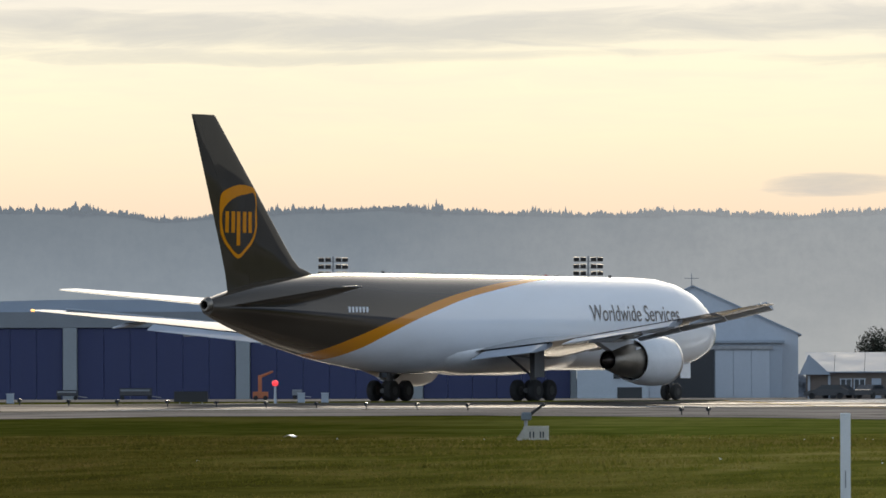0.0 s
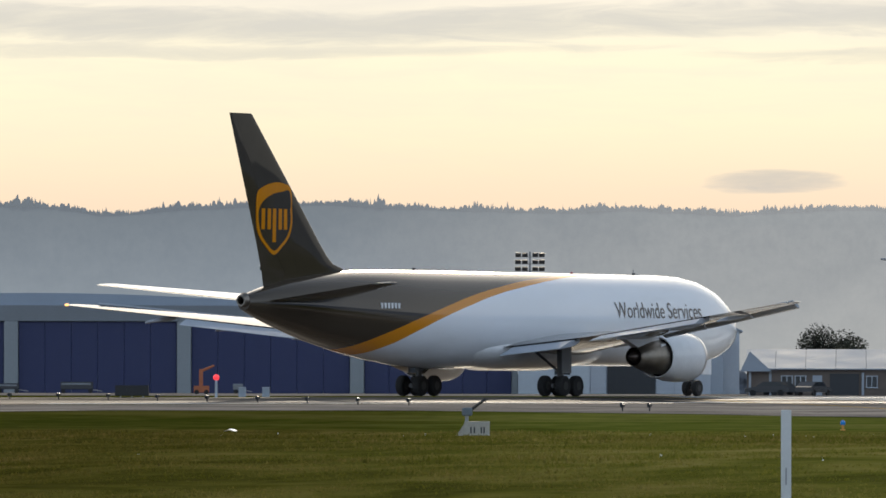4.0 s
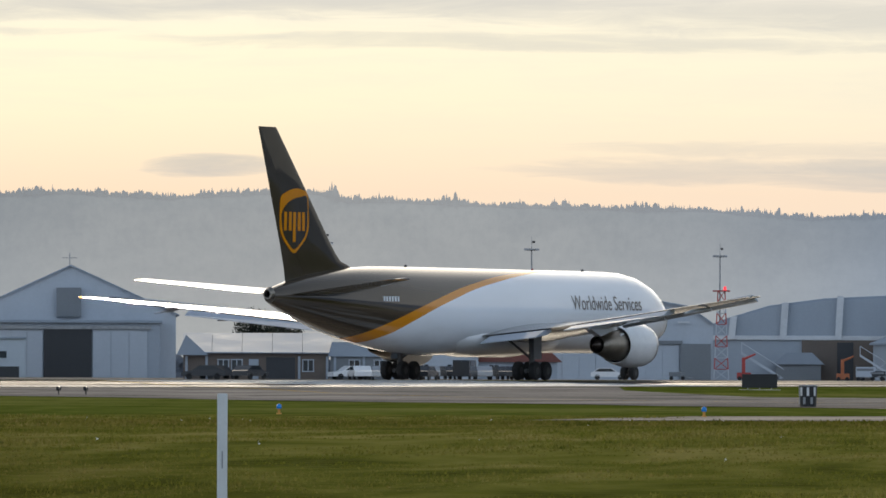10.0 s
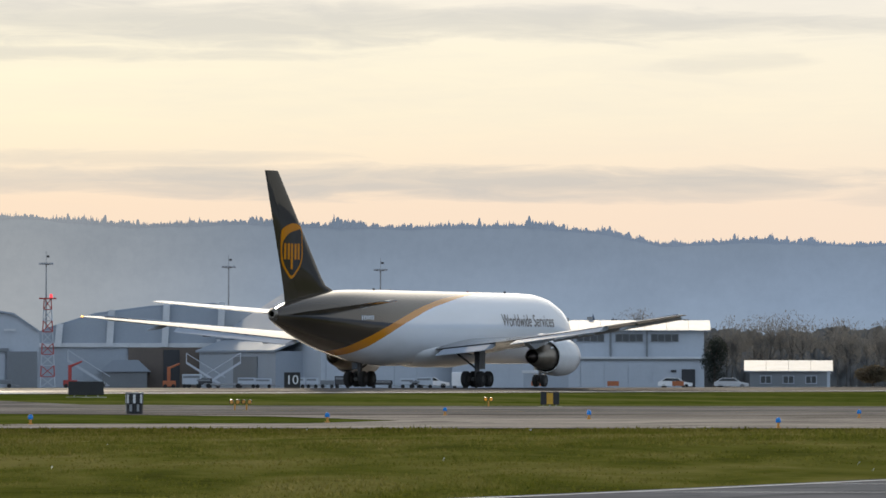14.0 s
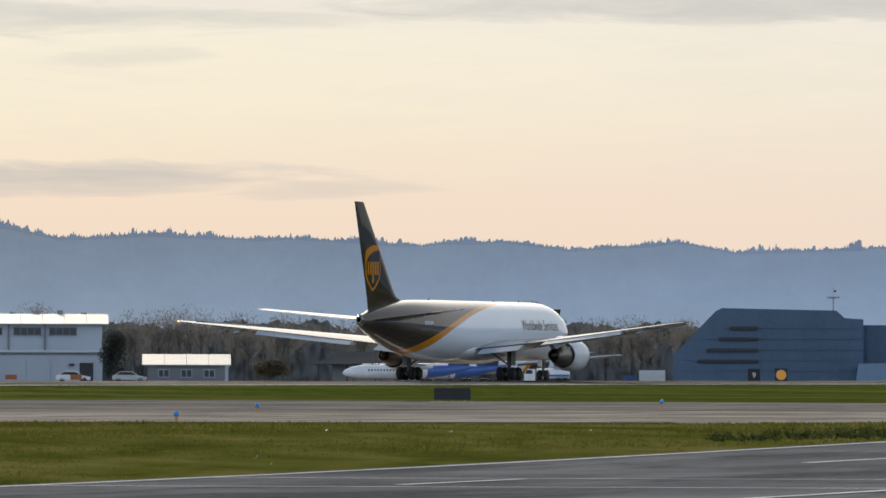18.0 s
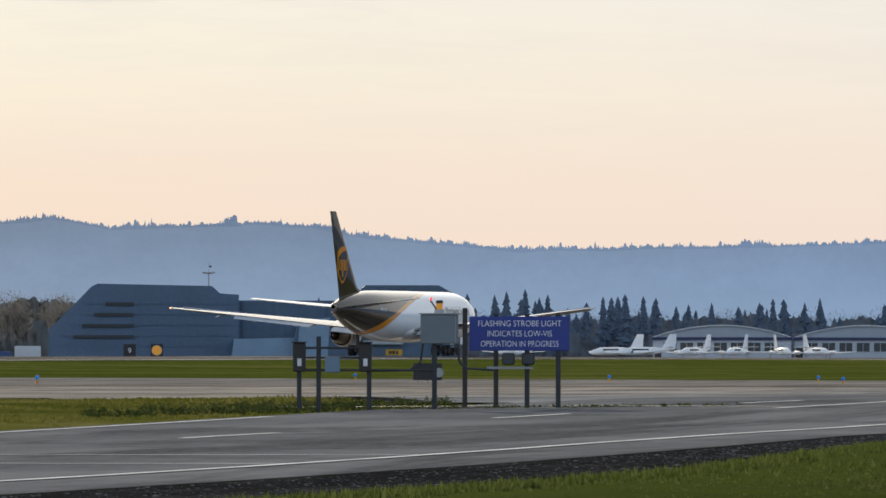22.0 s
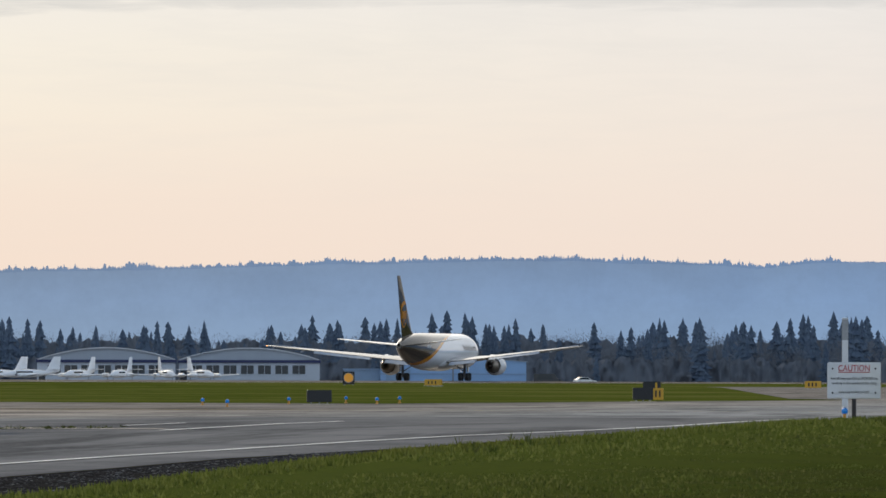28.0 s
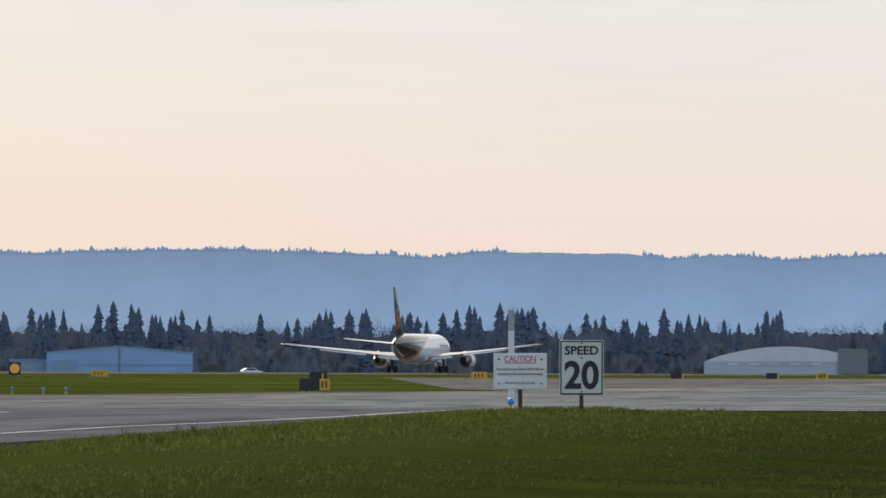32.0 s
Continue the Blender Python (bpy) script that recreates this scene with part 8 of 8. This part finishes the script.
# ---- grass blades ----
def build_tufts():
    m = Mat("grass_blades", rough=0.8, spec=0.0)
    big = relief_noise(m, 0.55, 0.10)
    c0 = m.mix(m.island(), (0.060, 0.070, 0.010), (0.098, 0.104, 0.019))
    c1 = m.mix(m.island(), (0.098, 0.096, 0.021), (0.152, 0.136, 0.046))
    col = m.mix(m.ramp(big, (0.40, 0.0), (0.62, 1.0)), c0, c1)
    x, y, z = m.xyz()
    # backlit rim along the road painted paler, darker and browner away from it
    backlit = m.mix(m.island(), (0.054, 0.074, 0.014), (0.112, 0.130, 0.038))
    dull = m.mix(m.ramp(m.noise(0.35, 4, 0.6), (0.42, 0.0), (0.6, 1.0)), m.mix(m.island(), (0.023, 0.038, 0.007), (0.060, 0.080, 0.022)), m.mix(m.island(), (0.032, 0.036, 0.011), (0.070, 0.072, 0.028)))
    verge = m.mix(m.math("MULTIPLY_ADD", x, 0.12, 2.15, clamp=True), backlit, dull)
    col = m.mix(m.math("ADD", x, 19.2, clamp=True), col, verge)
    col = m.mix(dark_turf(m, m.noise(0.03, 5, 0.6, (1, 1, 1), dist=0.6)), col, m.mix(1.0, col, (0.62, 0.56, 0.52), "MULTIPLY"))
    m.color(col)
    thin = m.n.new("ShaderNodeBsdfTranslucent")
    m.l.new(col, thin.inputs[0])
    both = m.n.new("ShaderNodeMixShader")
    both.inputs[0].default_value = 0.35
    m.l.new(m.b.outputs[0], both.inputs[1])
    m.l.new(thin.outputs[0], both.inputs[2])
    m.l.new(both.outputs[0], m.n["Material Output"].inputs[0])
    rng = np.random.default_rng(4)
    road = (-28.9, -17.6)

    def paved(x, y):
        if road[0] < x < float(np.interp(y, (60, 70, 77, 83.5, 91, 98, 105, 115, 126), (-17.2, -17.3, -18.0, -18.4, -18.7, -18.4, -18.2, -18.3, -18.1))) and y < 126:
            return True
        if x < -31 and x > -117 and y > float(np.interp(x, (-117, -94, -82, -60, -31), (226, 241, 251, 190, 110))) - 0.6:
            return True
        if x >= -31 and y > float(np.interp(x, (-31, -22, -18.5, 0, 60), (110, 106, 122, 150, 420))) - 0.6:
            return True
        if x <= -117 and y > float(np.interp(-x, (117, 123, 139, 158, 178, 205, 300), (226, 275, 303, 317, 334, 290, 230))) - 1.0:
            return True
        return x < -200

    verts, faces = [], []
    zones = ((50, 95, -36, -5.5, 34000, 0.035, 0.09), (95, 150, -36, -5.5, 36000, 0.045, 0.12), (150, 270, -36, -20, 26000, 0.07, 0.20))
    for d0, d1, a0, a1, n, hgt, wid in zones:
        d = np.sqrt(rng.uniform(d0 * d0, d1 * d1, n))
        a = np.radians(rng.uniform(a0, a1, n))
        for dd, aa in zip(d, a):
            x, y = dd * math.sin(aa), dd * math.cos(aa)
            if paved(x, y):
                continue
            q = noise.noise(Vector((x * 0.25, y * 0.09, 0))) + 0.6 * noise.noise(Vector((x * 1.1, y * 0.5, 5)))
            if q < -0.25:
                continue
            h = hgt * (0.7 + 0.9 * max(0.0, q)) * rng.uniform(0.6, 1.4)
            if abs(x + 17.0) < 1.0 and y > 60:
                h *= 1.5
            z = ground_z(x, y) - 0.01
            for b in range(3):
                ax = rng.uniform(0, 6.283)
                ox, oy = rng.uniform(-1, 1) * wid, rng.uniform(-1, 1) * wid
                w = wid * rng.uniform(0.12, 0.3)
                k = len(verts)
                lx, ly = rng.uniform(-0.5, 0.5) * h, rng.uniform(-0.5, 0.5) * h
                verts += [(x + ox - w * math.cos(ax), y + oy - w * math.sin(ax), z), (x + ox + w * math.cos(ax), y + oy + w * math.sin(ax), z), (x + ox + lx, y + oy + ly, z + h * rng.uniform(0.7, 1.2))]
                faces.append((k, k + 1, k + 2))
    # longer tufts leaning over the pavement's edge
    for _ in range(5200):
        y = rng.uniform(56, 127)
        x = float(np.interp(y, (60, 70, 77, 83.5, 91, 98, 105, 115, 126), (-17.1, -17.2, -17.9, -18.35, -18.65, -18.4, -18.2, -18.3, -18.1))) + abs(rng.normal(0, 0.22)) - 0.04
        z = ground_z(x, y) - 0.005
        h = rng.uniform(0.03, 0.085)
        for b in range(3):
            ax = rng.uniform(0, 6.283)
            w = rng.uniform(0.008, 0.022)
            ox = rng.uniform(-0.06, 0.06)
            k = len(verts)
            verts += [(x + ox - w * math.cos(ax), y - w * math.sin(ax), z), (x + ox + w * math.cos(ax), y + w * math.sin(ax), z), (x + ox + rng.uniform(-0.03, 0.03), y + rng.uniform(-0.03, 0.03), z + h * rng.uniform(0.7, 1.2))]
            faces.append((k, k + 1, k + 2))
    me = bpy.data.meshes.new("grass_blades")
    me.from_pydata(verts, [], faces)
    me.materials.append(m.m)
    tagged(new("grass", me), "uneven green and straw-coloured grass of the verges", "grass", kind="stuff")
    # taller weeds at the sign posts and along the verge
    s = Soup()
    r2 = random.Random(9)
    for _ in range(150):
        f = r2.random()
        x, y = -31.4 + 2.2 * f + r2.uniform(-0.6, 0.4), 101 + 5 * f + r2.uniform(-4, 3)
        if x > -29.4:
            x = -29.4 - r2.random() * 0.8
        z = ground_z(x, y)
        hh = r2.uniform(0.04, 0.15)
        for _ in range(5):
            s.stick((x, y, z), (x + r2.uniform(-0.12, 0.12), y + r2.uniform(-0.12, 0.12), z + hh * r2.uniform(0.6, 1.2)), 0.012)
        s.clumps(x, y, z + hh * 0.5, 0.12, hh * 0.45, 8, 0.035, r2)
    for _ in range(170):
        f = r2.random()
        x, y = -30.2 + 4.6 * f + r2.uniform(-0.3, 0.3), 100.9 + 4.4 * f + r2.uniform(-0.5, 0.7)
        z = ground_z(x, y)
        hh = r2.uniform(0.025, 0.08)
        for _ in range(4):
            s.stick((x, y, z), (x + r2.uniform(-0.08, 0.08), y + r2.uniform(-0.08, 0.08), z + hh * r2.uniform(0.6, 1.2)), 0.009)
        s.clumps(x, y, z + hh * 0.4, 0.10, hh * 0.4, 7, 0.026, r2)
    for _ in range(34):
        x, y = -18.3 + r2.uniform(-0.4, 0.5), r2.uniform(88, 104)
        z = ground_z(x, y)
        hh = r2.uniform(0.05, 0.15) * (1.3 if 92 < y < 97 else 0.7)
        for _ in range(4):
            s.stick((x, y, z), (x + r2.uniform(-0.08, 0.08), y + r2.uniform(-0.08, 0.08), z + hh), 0.008)
    wm = Mat("weeds", (0.05, 0.055, 0.02), 0.9, spec=0.0)
    wm.color(wm.mix(wm.island(), (0.06, 0.078, 0.018), (0.13, 0.13, 0.045)))
    tagged(new("weeds", s.mesh("weeds", wm.m)), "straggling weeds along the road verge", "weeds", kind="stuff")
    # white flower heads and litter specks in the grass
    s = Soup()
    for _ in range(60):
        d, a = math.sqrt(r2.uniform(80 ** 2, 240 ** 2)), radians(r2.uniform(-34, -17))
        x, y = d * math.sin(a), d * math.cos(a)
        if paved(x, y):
            continue
        s.clumps(x, y, ground_z(x, y) + 0.08, 0.02, 0.015, 2, 0.018, r2)
    tagged(new("daisies", s.mesh("daisies", WHITES)), "scattered white flower heads in the grass", "flowers", kind="stuff")


build_tufts()


# ---- loose stones of the shoulder ----
def build_stones():
    s = Soup()
    r3 = random.Random(14)
    for _ in range(4200):
        y = r3.uniform(48, 90)
        x = -19.3 + (float(np.interp(y, (60, 70, 77, 83.5, 91.5), (-17.1, -17.3, -18.0, -18.4, -18.9))) + 19.2) * r3.random()
        q = r3.uniform(0.008, 0.022) * (1.7 if r3.random() < 0.04 else 1)
        z = ground_z(x, y) + 0.02
        k = len(s.v)
        for dx, dy, dz in ((-1, -0.7, 0), (0.8, -1, 0), (1, 0.8, 0), (-0.7, 1, 0), (r3.uniform(-0.4, 0.4), r3.uniform(-0.4, 0.4), 1.1)):
            s.v.append((x + q * dx * r3.uniform(0.7, 1.3), y + q * dy * r3.uniform(0.7, 1.3), z + 0.45 * q * dz))
        s.f += [(k, k + 1, k + 4), (k + 1, k + 2, k + 4), (k + 2, k + 3, k + 4), (k + 3, k, k + 4)]
    m = Mat("loose_stones", (0.06, 0.06, 0.06), 0.9, spec=0.1)
    m.color(m.mix(m.ramp(m.island(), (0.0, 0.0), (0.8, 0.35), (1.0, 1.0)), (0.016, 0.016, 0.017), (0.16, 0.155, 0.15)))
    tagged(new("gravel", s.mesh("gravel", m.m)), "loose dark stones beside the road", "gravel", kind="stuff")


build_stones()


# ---- what moves ----
JET_ALONG = [(0, 407.3), (2, 409.2), (4, 416.5), (6, 427.6), (7.5, 442.5), (9, 463.6), (10, 481.4), (11.5, 513.2), (13, 550.3), (14.5, 594.0), (15.5, 625.8), (17, 679.5), (18, 719.0), (19, 760.8), (21, 851.8), (23, 953.8), (25, 1066.0), (26.5, 1158.0), (28, 1254.3), (30, 1394.0), (32, 1542.0)]


def motions():
    walk(JET, [(t, pose(-253.5, y, ground_z(-253.5, y) + 0.03)) for t, y in JET_ALONG])


motions()
